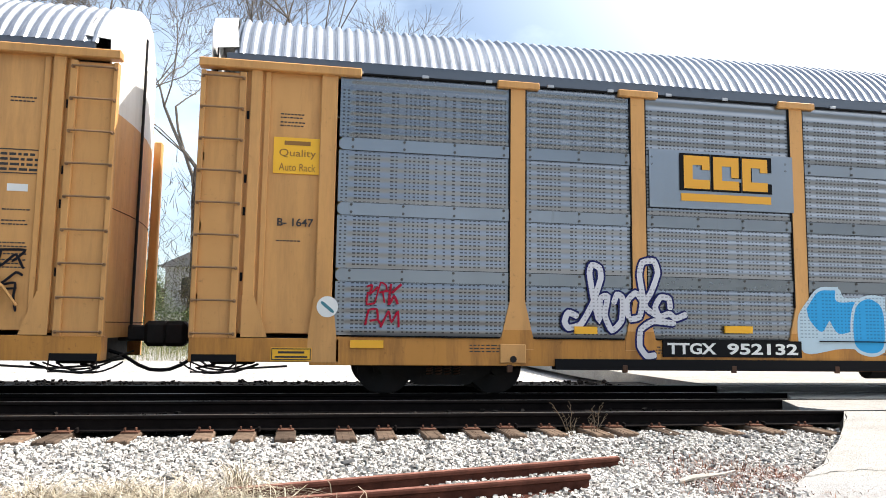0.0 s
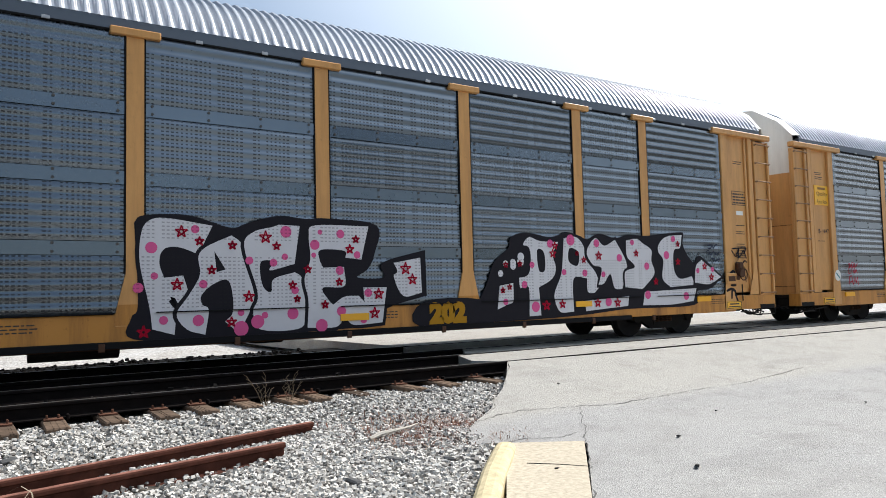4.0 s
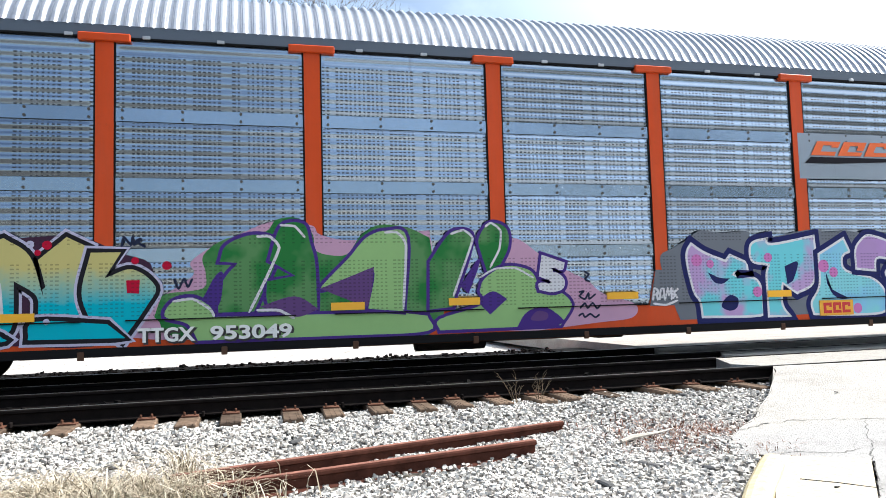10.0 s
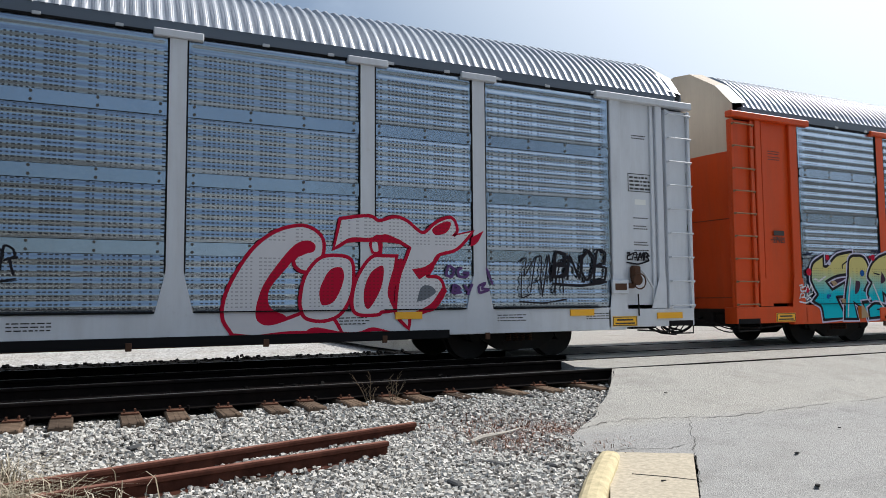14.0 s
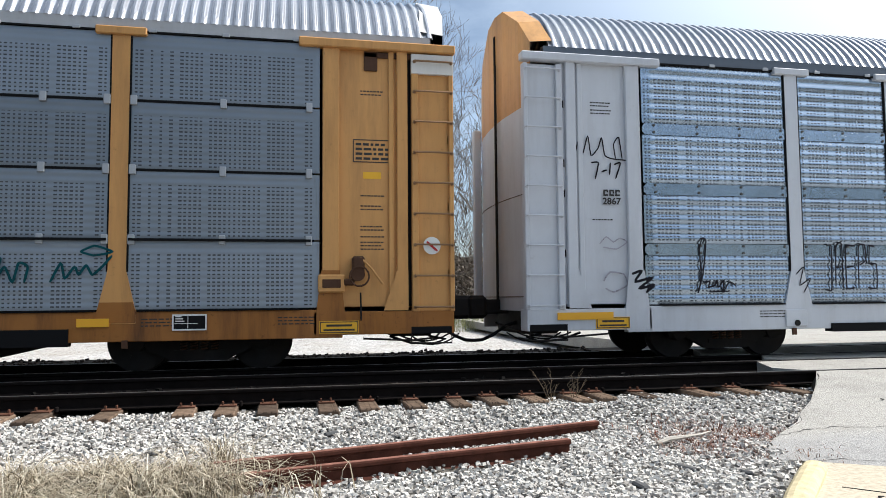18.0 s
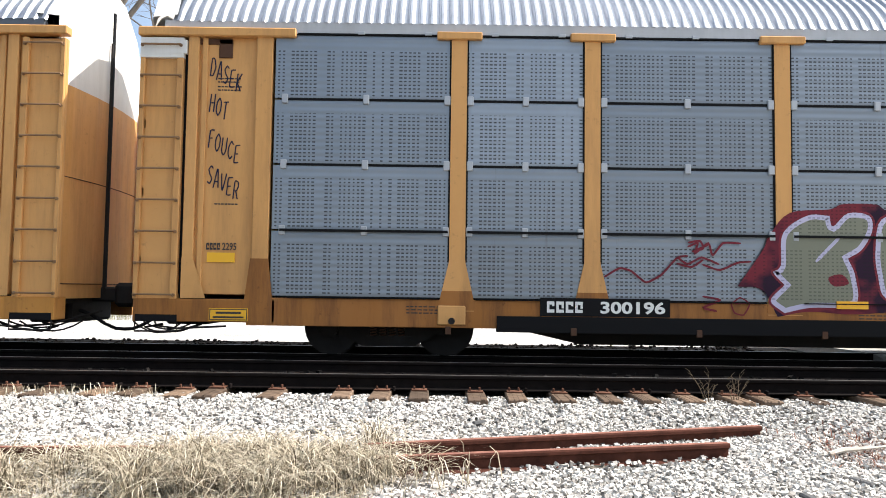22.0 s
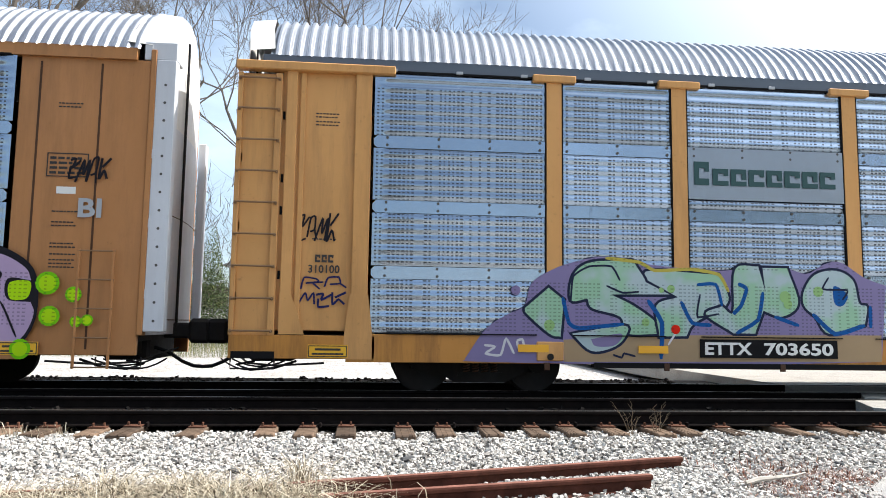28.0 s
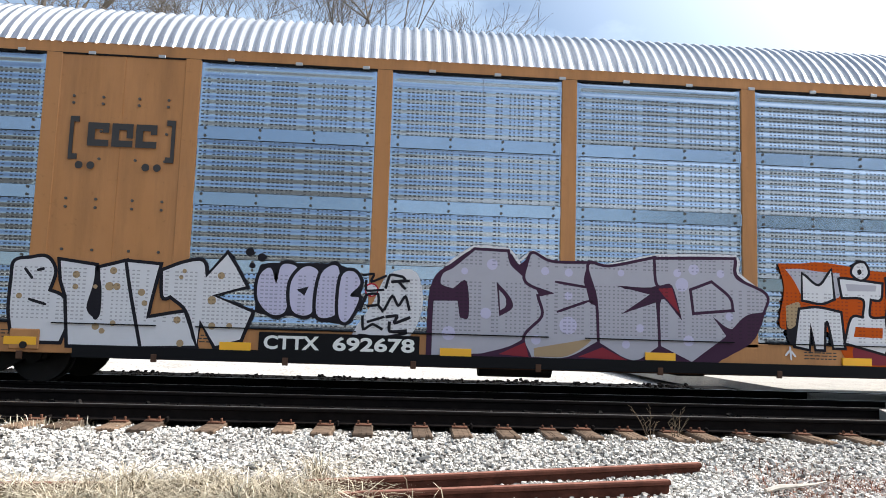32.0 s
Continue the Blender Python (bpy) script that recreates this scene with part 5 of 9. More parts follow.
def tag(car, box, mat, text, width, seed, label, y=None):
    """A quick handwritten scrawl, one or more lines."""
    rng = random.Random(seed)
    x0, x1, z0, z1 = box
    s = Shape()
    lines = text.split("/")
    h = (z1 - z0) / len(lines)
    for r, line in enumerate(lines):
        w = (x1 - x0) / len(line)
        for i, ch in enumerate(line):
            if ch == " ":
                continue
            bx = (x0 + w * i, x0 + w * (i + 1.12), z1 - h * (r + 1) + rng.uniform(0, 0.2) * h, z1 - h * r - rng.uniform(0, 0.2) * h)
            a = drawn(ch, bx, width * rng.uniform(0.8, 1.2), (y or Y4) - 0.0009 * ((i + r) % 3), 0.15 + rng.uniform(-0.1, 0.1))
            s.add(a.v, a.f)
    if rng.random() < 0.6:
        a = stroke([(x0, z0 - 0.02), ((x0 + x1) / 2, z0 - 0.05), (x1, z0 + 0.02)], width, y or Y4)
        s.add(a.v, a.f)
    return part("tag", s, mat, car, label)


def written(car, text, x0, x1, z0, z1, mat, bold=0.02, y=None, shear=0.0, name="lettering", label=""):
    return part(name, letters(text, x0, x1, z0, z1, y or Y3, bold, shear), mat, car, label)


def frame_box(x0, x1, z0, z1, w, y):
    s = Shape()
    for a, b, c, d in ((x0, x1, z0, z0 + w), (x0, x1, z1 - w, z1), (x0, x0 + w, z0 + w, z1 - w), (x1 - w, x1, z0 + w, z1 - w)):
        s.box(a, b, y, y + 0.004, c, d)
    return s


# ---- running gear ----


def axle_mesh():
    s = Shape()
    for y in (-0.755, 0.755):
        o = -1 if y < 0 else 1
        s.disc(0, 0, y - 0.065, y + 0.065, 0.42, 36)
        s.disc(0, 0, y - o * 0.10, y - o * 0.065, 0.447, 36)
        s.disc(0, 0, y - 0.09, y + 0.09, 0.13, 14)
        for k in range(4):
            a = k * 1.571
            s.box(0.24 * math.cos(a) - 0.03, 0.24 * math.cos(a) + 0.03, y + o * 0.066 - 0.002, y + o * 0.066 + 0.002, 0.24 * math.sin(a) - 0.03, 0.24 * math.sin(a) + 0.03)
    s.disc(0, 0, -0.98, 0.98, 0.075, 12)
    return s.mesh("wheelset", DARK)


AXLE = axle_mesh()


def frame_mesh():
    s = Shape()
    for y in (-1.03, 0.91):
        o = [(-1.08, 0.50), (-1.04, 0.60), (-0.7, 0.62), (-0.42, 0.80), (0.42, 0.80), (0.7, 0.62), (1.04, 0.60), (1.08, 0.50), (1.04, 0.34), (0.74, 0.34), (0.38, 0.15), (-0.38, 0.15), (-0.74, 0.34), (-1.04, 0.34)]
        s.prism(o, "y", y, y + 0.12)
        for x in (-0.86, 0.86):
            s.disc(x, 0.42, y - 0.03, y + 0.15, 0.13, 14)
        s.box(-0.34, 0.34, y - 0.02, y + 0.0, 0.24, 0.3)
    s.box(-0.22, 0.22, -1.05, 1.05, 0.56, 0.80, 0.03)
    return s.mesh("bogie", BOGIE)


BOGIE_MESH = frame_mesh()
SPRING = Shape().tube([(0.045 * math.cos(0.785 * k), 0.045 * math.sin(0.785 * k), 0.29 + 0.005 * k) for k in range(49)], 0.012, 4).mesh("spring", RUST_DARK)


def bogie(car, x):
    b = part("bogie", BOGIE_MESH, None, car, "grimy black cast-steel two-axle truck")
    b.location = (x, 0, 0)
    for k in range(4):
        p = part("spring", SPRING, None, b)
        p.location = (-0.21 + 0.14 * k, -1.04, 0)
    out = []
    for u in (-0.86, 0.86):
        w = part("wheelset", AXLE, None, b, "black steel wheel pair on its axle")
        w.location = (u, 0, 0.42)
        out.append(w)
    return out


# ---- car body parts ----


def post_shape(x, splayed=True):
    s = Shape()
    if splayed:
        s.prism([(x - 0.115, 4.70), (x - 0.115, 1.42), (x - 0.25, 0.84), (x - 0.25, 0.70), (x + 0.25, 0.70), (x + 0.25, 0.84), (x + 0.115, 1.42), (x + 0.115, 4.70)], "y", FACE - 0.002, -SIDE + 0.1)
        s.box(x - 0.12, x + 0.12, FACE - 0.005, FACE - 0.001, 1.40, 1.43)
    else:
        s.box(x - 0.115, x + 0.115, FACE, -SIDE + 0.1, 0.80, 4.74, 0.01)
    return s


def end_outline(sgn):
    """Plan of the bulging end doors."""
    return [(sgn * 13.40, -1.46), (sgn * 13.47, -1.1), (sgn * 13.53, -0.45), (sgn * 13.54, 0.0), (sgn * 13.53, 0.45), (sgn * 13.47, 1.1), (sgn * 13.40, 1.46)]


def end_doors(car, sgn, lower, upper, cut):
    plan = end_outline(sgn)
    n = len(plan)
    d = part("end_door", Shape().add([(x, y, z) for z in (0.80, cut) for x, y in plan], [(i, i + 1, n + i + 1, n + i) for i in range(n - 1)] + [tuple(range(n))]), lower, car, "bulging end door")
    s = Shape()
    top = [(x, y, roof_z(y) + 0.03) for x, y in plan]
    mid = [(x - sgn * 0.36, y, roof_z(y) + 0.07) for x, y in plan]
    s.add([(x, y, cut) for x, y in plan] + top + mid, [(i, i + 1, n + i + 1, n + i) for i in range(n - 1)] + [(n + i, n + i + 1, 2 * n + i + 1, 2 * n + i) for i in range(n - 1)])
    part("end_cap", s, upper, car, "pale painted upper end and roof cap")
    part("door_seam", Shape().box(min(sgn * 13.52, sgn * 13.56), max(sgn * 13.52, sgn * 13.56), -0.035, 0.035, 0.85, 5.55), BLACK, d, "black gap between the door leaves")
    for z in (2.62, 1.02):
        part("seam_line", Shape().tube([(x + sgn * 0.004, y, z) for x, y in plan], 0.007, 4), RUST_DARK, d)
    part("lock_rod", Shape().tube([(sgn * 13.58, -0.12, 0.9), (sgn * 13.58, -0.12, 5.0)], 0.022, 6), DARK, d)
    for k, z in enumerate((1.3, 2.3, 3.3)):
        part("hinge", Shape().box(min(sgn * 13.44, sgn * 13.52), max(sgn * 13.44, sgn * 13.52), -1.47, -1.40, z, z + 0.14, 0.01), lower, d)
    part("corner_post", Shape().box(min(sgn * 13.46, sgn * 13.60), max(sgn * 13.46, sgn * 13.60), 1.30, 1.46, 0.8, 4.2, 0.02), lower, car, "bright corner post")
    return d


def end_section(car, sgn, paint, spec):
    """Ladder bay, recessed door panel and framing of one end of the near side."""
    e = sgn * EDGES[9]
    if spec.get("flat_end"):
        a, b = sorted((e + sgn * 0.02, e + sgn * 1.80))
        p = part("end_panel", Shape().box(a, b, -SIDE + 0.052, -SIDE + 0.14, 0.52, 4.74, 0.01), paint, car, "flat tan end plate with small stencils")
        for u in (0.30, 1.13):
            part("plate_seam", Shape().box(e + sgn * u - 0.014, e + sgn * u + 0.014, -SIDE + 0.044, -SIDE + 0.052, 0.6, 4.66), RUST_DARK, p)
        q = part("corner_post", Shape().box(min(e + sgn * 1.80, e + sgn * 1.88), max(e + sgn * 1.80, e + sgn * 1.88), FACE + 0.04, -SIDE + 0.2, 0.8, 4.9, 0.01), paint, car, "tan folded corner column")
        part("edge_strip", Shape().box(min(e + sgn * 1.88, e + sgn * 2.16), max(e + sgn * 1.88, e + sgn * 2.16), FACE + 0.05, -SIDE + 0.2, 0.85, 4.75, 0.01), WHITE, q, "white riveted edge of the end door")
        for k in range(14):
            o = part("rivet", BOLT_MESH, None, q)
            o.location = (e + sgn * 2.02, FACE + 0.068, 1.0 + 0.26 * k)
        part("corner_cap", Shape().box(min(e + sgn * 1.70, e + sgn * 2.16), max(e + sgn * 1.70, e + sgn * 2.16), -SIDE + 0.048, -SIDE + 0.4, 4.752, 5.02, 0.01), WHITE, q, "white top corner of the end door")
        for x in (e + sgn * 1.0, e + sgn * 1.46):
            part("stile", Shape().box(x - 0.018, x + 0.018, FACE - 0.02, FACE + 0.01, 0.34, 1.98, 0.006), paint, p)
        for k in range(5):
            z = 0.36 + 0.40 * k
            part("rung", Shape().tube([(e + sgn * 0.98, FACE - 0.01, z), (e + sgn * 1.48, FACE - 0.01, z)], 0.012, 6), RUNG, p)
    else:
        framed_end(car, sgn, paint, spec, e)
    k0, k1 = sorted((e + sgn * 1.30, e + sgn * 1.90))
    end_gear(car, sgn, k0, k1)


def framed_end(car, sgn, paint, spec, e):
    """Columns, recessed panel, ladder and sill of an ordinary car end."""

    def span(a, b):
        return min(e + sgn * a, e + sgn * b), max(e + sgn * a, e + sgn * b)

    a, b = span(0.02, 0.26)
    c = part("corner_column", Shape().box(a, b, FACE, -SIDE + 0.2, 0.84, 4.70, 0.012), paint, car)
    m = (a + b) / 2
    part("column_foot", Shape().prism([(m - 0.13, 1.42), (m - 0.2, 0.84), (m - 0.2, 0.5), (m + 0.2, 0.5), (m + 0.2, 0.84), (m + 0.13, 1.42)], "y", FACE - 0.006, FACE), spec.get("foot", paint), c)
    a, b = span(0.26, 1.10)
    p = part("end_panel", Shape().box(a, b, -SIDE + 0.05, -SIDE + 0.12, 0.90, 4.70), paint, car, "recessed plate with stencilled markings")
    g0, g1 = span(0.98, 1.06)
    part("panel_rib", Shape().box(g0, g1, -SIDE + 0.01, -SIDE + 0.05, 0.92, 4.66, 0.01), paint, p)
    a, b = span(1.10, 1.26)
    part("inner_column", Shape().box(a, b, FACE, -SIDE + 0.14, 0.86, 4.70, 0.012), paint, car)
    xc, xm, xp = e + sgn * 1.26, e + sgn * 1.10, e + sgn * 0.9
    part("column_foot", Shape().prism([(xc, 1.42), (xc, 0.84), (xp, 0.84), (xm, 1.42)], "y", FACE - 0.004, FACE), paint, car)
    a, b = span(1.26, 1.32)
    part("ladder_gap", Shape().box(a, b, -SIDE + 0.06, -SIDE + 0.3, 0.9, 4.7), spec.get("gap", paint), car, "narrow recess beside the ladder")
    for z in (1.62, 2.55, 3.02, 3.95):
        part("slot", Shape().box(a + 0.012, b - 0.012, -SIDE + 0.05, -SIDE + 0.06, z, z + 0.12), BLACK, car, "small dark slot beside the ladder")
    a, b = span(1.32, 1.95)
    bay = part("ladder_bay", Shape().box(a, b, -SIDE + 0.03, -SIDE + 0.10, 0.82, 4.62, 0.01), paint, car)
    if "cap" in spec:
        part("bay_top", Shape().box(a - 0.004, b + 0.004, FACE - 0.016, -SIDE + 0.06, 4.34, 4.64, 0.006), spec["cap"], bay, "pale repainted top of the ladder bay")
        u0, u1 = span(0.62, 0.82)
        part("latch", Shape().box(u0, u1, -SIDE + 0.02, -SIDE + 0.05, 4.36, 4.64, 0.01).box(min(u0, a), max(u1, b - 0.4), -SIDE + 0.02, -SIDE + 0.05, 4.56, 4.65, 0.01), RUST_DARK, p, "dark rusted latch bar under the header")
    s0, s1 = span(1.32, 1.42)
    part("stile", Shape().box(s0, s1, FACE - 0.01, -SIDE + 0.03, 0.82, 4.62, 0.01), paint, bay)
    s0, s1 = span(1.88, 1.95)
    part("stile", Shape().box(s0, s1, FACE - 0.01, -SIDE + 0.03, 0.82, 4.62, 0.01), paint, bay)
    r0, r1 = span(1.36, 1.92)
    for k in range(9):
        z = 0.88 + 0.455 * k
        for r in (r0, r1):
            part("rung_foot", Shape().disc(r, z, FACE - 0.03, FACE - 0.008, 0.026, 8), spec.get("rung", RUNG), bay)
        part("rung", Shape().tube([(r0, FACE - 0.012, z), (r0, FACE - 0.055, z + 0.005), (r1, FACE - 0.055, z + 0.005), (r1, FACE - 0.012, z)], 0.015, 6), spec.get("rung", RUNG), bay, "thin steel ladder rung")
    h0, h1 = span(-0.32, 1.98)
    part("header_beam", Shape().box(h0, h1, FACE - 0.055, -SIDE + 0.1, 4.66, 4.79, 0.015), paint, car)
    # lower framing
    l0, l1 = span(-0.1, 1.94)
    part("end_sill", Shape().box(l0, l1, FACE, -SIDE + 0.3, 0.50, 0.83, 0.01), spec.get("worn", paint), car)
    k0, k1 = span(1.30, 1.90)
    part("step_opening", Shape().box(k0, k1, FACE - 0.004, FACE, 0.50, 0.60), BLACK, car)


def end_gear(car, sgn, k0, k1):
    """Step, coupler, hoses and rods at one end."""
    part("step", Shape().tube([(k0, FACE, 0.5), (k0, FACE, 0.36), (k1, FACE, 0.36), (k1, FACE, 0.5)], 0.014, 6), DARK, car, "bent iron stirrup step")
    # coupler and hose
    x0, x1 = sorted((sgn * 13.3, sgn * 13.80))
    k = part("coupler", Shape().box(x0, x1, -0.12, 0.12, 0.74, 0.98, 0.03), DARK, car, "black knuckle coupler")
    x0, x1 = sorted((sgn * 13.78, sgn * 14.12))
    part("knuckle", Shape().box(x0, x1, -0.2, 0.2, 0.66, 1.05, 0.06), DARK, k)
    part("air_hose", Shape().tube([(sgn * 13.3, -0.42, 0.62), (sgn * 13.55, -0.46, 0.55), (sgn * 13.78, -0.46, 0.40), (sgn * 13.95, -0.46, 0.33), (sgn * 14.09, -0.46, 0.32)], 0.028, 7), BLACK, k, "sagging rubber air hose")
    part("cut_lever", Shape().tube([(sgn * 12.2, -1.45, 0.44), (sgn * 12.9, -1.45, 0.40), (sgn * 13.3, -1.2, 0.42), (sgn * 13.7, -0.4, 0.6)], 0.016, 5), DARK, car, "thin uncoupling rod")
    for q, dip in ((0.0, 0.10), (0.16, 0.15)):
        pts = [(sgn * (12.75 + q + 0.8 * u), -1.30 + 0.1 * q + 0.25 * u, 0.47 - dip * 4 * u * (1 - u)) for u in (0, 0.12, 0.25, 0.4, 0.55, 0.7, 0.85, 1.0)]
        part("cable", Shape().tube(pts, 0.013, 5), BLACK, car, "thin sagging black cable")
    x0, x1 = sorted((sgn * 12.7, sgn * 13.36))
    part("draft_gear", Shape().box(x0, x1, -0.7, 0.7, 0.42, 0.80, 0.04).box(x0 + 0.1, x1 - 0.1, -1.3, -0.7, 0.50, 0.72, 0.03), DARK, car, "grimy black end framing round the coupler")
    part("hose_loop", Shape().tube([(sgn * 12.6, -1.3, 0.46), (sgn * 12.9, -1.32, 0.36), (sgn * 13.25, -1.3, 0.33), (sgn * 13.45, -1.25, 0.40), (sgn * 13.2, -1.2, 0.45)], 0.02, 6), BLACK, car)


def logo_blocks(car, x0, x1, z0, z1, n, mat, slant, hole, base, label, gap=0.12, y=None):
    """A company mark as plain blocks in its colour."""
    w = (x1 - x0) / n
    s = Shape()
    for i in range(n):
        a, b = x0 + w * i + w * gap / 2, x0 + w * (i + 1) - w * gap / 2
        h = z1 - z0
        t = h * 0.28
        for (p, q, r, u) in ((a, b, z0, z0 + t), (a, b, z1 - t, z1), (a, a + (b - a) * 0.34, z0 + t, z1 - t), (b - (b - a) * 0.3, b, z0 + t + (0.1 * h if i % 2 else 0.3 * h), z1 - t)):
            s.add([(p + slant * (r - z0), (y or Y3), r), (q + slant * (r - z0), (y or Y3), r), (q + slant * (u - z0), (y or Y3), u), (p + slant * (u - z0), (y or Y3), u)], [(0, 1, 2, 3)])
    return part("company_mark", s, mat, car, label)


def brake_gear(car, bx, paint, spec):
    """Hand-brake bracket and rusty gear."""
    hb = part("brake_stand", Shape().box(bx - 0.5, bx - 0.12, FACE - 0.05, FACE, 1.10, 1.36, 0.02), paint, car, "painted hand-brake bracket with rusty gear")
    part("gear_case", Shape().disc(bx + 0.06, 1.36, FACE - 0.09, FACE, 0.10, 18).box(bx - 0.02, bx + 0.16, FACE - 0.07, -SIDE + 0.05, 1.36, 1.62, 0.03).box(bx - 0.14, bx + 0.02, FACE - 0.06, FACE, 1.2, 1.3, 0.02), spec.get("brake", RUST_DARK), hb, "rusty gear case")
    part("gear_wheel", Shape().tube([(bx + 0.08 + 0.14 * math.cos(0.4488 * k), FACE - 0.1, 1.33 + 0.14 * math.sin(0.4488 * k)) for k in range(15)], 0.014, 5), RUST_DARK, hb)
    part("bolt_plate", Shape().box(bx - 0.44, bx - 0.18, FACE - 0.06, FACE - 0.05, 1.17, 1.29, 0.008), RUST_DARK, hb)
    part("lever", Shape().tube([(bx + 0.1, FACE - 0.04, 1.6), (bx + 0.25, FACE - 0.06, 1.45), (bx + 0.42, FACE - 0.06, 1.22)], 0.02, 6), paint, hb)
    part("chain", Shape().tube([(bx + 0.1, FACE - 0.03, 1.1), (bx + 0.11, FACE - 0.03, 0.7)], 0.014, 5), DARK, hb)


def build_car(spec):
    paint, banded = spec["paint"], spec.get("banded", True)
    sheet = spec.get("sheet", SHEET)
    car = new("railcar")
    tagged(car, spec["label"], "railcar", "autorack railcars of the train")
    plate = spec.get("plates", ())
    for b in range(9):
        if b in plate:
            p = part("steel_plate", Shape().box(EDGES[b] + 0.02, EDGES[b + 1] - 0.02, -SIDE - 0.004, -SIDE + 0.03, SHEET_LOW, SHEET_HIGH), paint, car, "solid painted steel plate")
            m = (EDGES[b] + EDGES[b + 1]) / 2
            part("plate_seam", Shape().box(m - 0.02, m + 0.02, -SIDE - 0.012, -SIDE - 0.004, SHEET_LOW, SHEET_HIGH), paint, p)
            for i in range(4):
                for z in (1.9, 2.5, 2.62, 3.2, 3.6, 4.0, 4.1):
                    o = part("rivet", BOLT_MESH, None, p)
                    o.location = (m + (-0.66, -0.25, 0.25, 0.66)[i], -SIDE, z)
            continue
        for lv in range(4):
            ob = new("side_panel", SHEETS[b, lv, banded])
            ob.parent = car
            ob.material_slots[0].link = "OBJECT"
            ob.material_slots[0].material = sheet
    part("roof", ROOF_MESH, None, car, "corrugated galvanised arched roof")
    part("roof_rail", Shape().box(-13.2, 13.2, -SIDE - 0.012, -SIDE + 0.1, 4.725, 4.90), spec.get("rail", ROOF_RAIL), car)
    part("backing", Shape().box(-11.5, 11.5, -SIDE + 0.05, -SIDE + 0.07, 0.86, 4.72), BLACK, car, "dark inside seen at the sheet joints")
    if banded:
        for b in range(9):
            if b in plate:
                continue
            w = BAYS[b]
            for q in ((0.08, 0.36, 0.64, 0.92) if w > 2.5 else (0.1, 0.5, 0.9)):
                for lv in range(3):
                    for dz in (0.145, 0.035):
                        o = new("bolt", BOLT_MESH)
                        o.parent = car
                        o.location = (EDGES[b] + w * q, -SIDE, SHEET_LOW + (lv + 1) * STEP - dz)
    else:
        for b in range(9):
            for lv in range(1, 4):
                for x in (EDGES[b] + 0.17, EDGES[b + 1] - 0.17, (EDGES[b] + EDGES[b + 1]) / 2):
                    o = new("clip", CLIP_MESH)
                    o.parent = car
                    o.location = (x, -SIDE, SHEET_LOW + lv * STEP)
    for k in range(24):
        o = new("roof_clip", ROOF_CLIP)
        o.parent = car
        o.location = (-11.3 + 0.98 * k, FACE, 4.75)
    # the roof rail's shadow line, drawn as a black strip
    part("top_gap", Shape().box(-11.5, 11.5, -SIDE - 0.016, -SIDE + 0.02, 4.712, 4.738), BLACK, car, "black strip for the shadow under the roof rail")
    for i in range(1, 9):
        p = part("post", post_shape(EDGES[i], spec.get("splayed", True)), paint, car)
        if spec.get("splayed", True):
            x = EDGES[i]
            if spec.get("worn"):
                part("post_foot", Shape().prism([(x - 0.215, 0.99), (x - 0.25, 0.84), (x - 0.25, 0.71), (x + 0.25, 0.71), (x + 0.25, 0.84), (x + 0.215, 0.99)], "y", FACE - 0.006, FACE - 0.002), spec["worn"], p, "rust-stained foot of the post")
            # shadow between post and sheet, laid on as thin black strips
            for q in (-0.128, 0.128):
                part("edge_gap", Shape().box(x + q - 0.011, x + q + 0.011, -SIDE - 0.0125, -SIDE + 0.02, 1.40, 4.66), BLACK, p, "black strip for the gap's shadow beside the post")
            part("post_cap", Shape().box(x - 0.33, x + 0.33, FACE - 0.05, -SIDE + 0.05, 4.66, 4.77, 0.012), paint, p)
    for b in range(9):
        part("joint_gap", Shape().box(EDGES[b] + 0.27, EDGES[b + 1] - 0.27, Y5 - 0.012, -SIDE + 0.02, 0.866, 0.882), BLACK, car)
        if not banded:
            for lv in (1, 2, 3):
                part("joint_gap", Shape().box(EDGES[b] + 0.14, EDGES[b + 1] - 0.14, Y5 - 0.012 if lv == 1 else -SIDE - 0.006, -SIDE + 0.02, SHEET_LOW + lv * STEP - 0.018, SHEET_LOW + lv * STEP + 0.016), BLACK, car)
    sl = part("side_sill", Shape().box(-11.9, 11.9, FACE, -SIDE + 0.12, SILL_LOW, SILL_TOP, 0.008), spec.get("worn", paint), car)
    # flange coloured black to carry the shade along the sill's foot
    part("sill_flange", Shape().box(-8.3, 8.3, FACE - 0.03, -SIDE + 0.12, SILL_LOW - 0.05, spec.get("skirt", 0.5)), BLACK, sl, "lower edge of the sill, black for the shade on it")
    for k in range(11):
        x = -9 + 1.8 * k
        part("bracket", Shape().box(x - 0.04, x + 0.04, FACE - 0.036, FACE, SILL_LOW - 0.09, SILL_LOW + 0.02, 0.006), RUST_DARK, sl)
    part("far_side", Shape().box(-13.4, 13.4, SIDE - 0.06, SIDE, SILL_LOW, 4.88), paint, car)
    part("deck", Shape().box(-13.4, 13.4, -SIDE + 0.13, SIDE - 0.07, 0.72, 0.84), DARK, car)
    low = spec.get("belly", 0.40)
    part("centre_sill", Shape().prism([(-8.6, 0.72), (-8.6, 0.55), (-6.9, low), (6.9, low), (8.6, 0.55), (8.6, 0.72)], "y", -0.45, 0.45), DARK, car)
    if low > 0.3:
        t = part("air_tank", Shape().tube([(-2.6, -0.95, 0.42), (-1.5, -0.95, 0.42)], 0.17, 12), DARK, car, "grimy brake air tank")
        part("brake_valve", Shape().box(0.4, 0.9, -1.1, -0.7, 0.34, 0.6, 0.04), DARK, car)
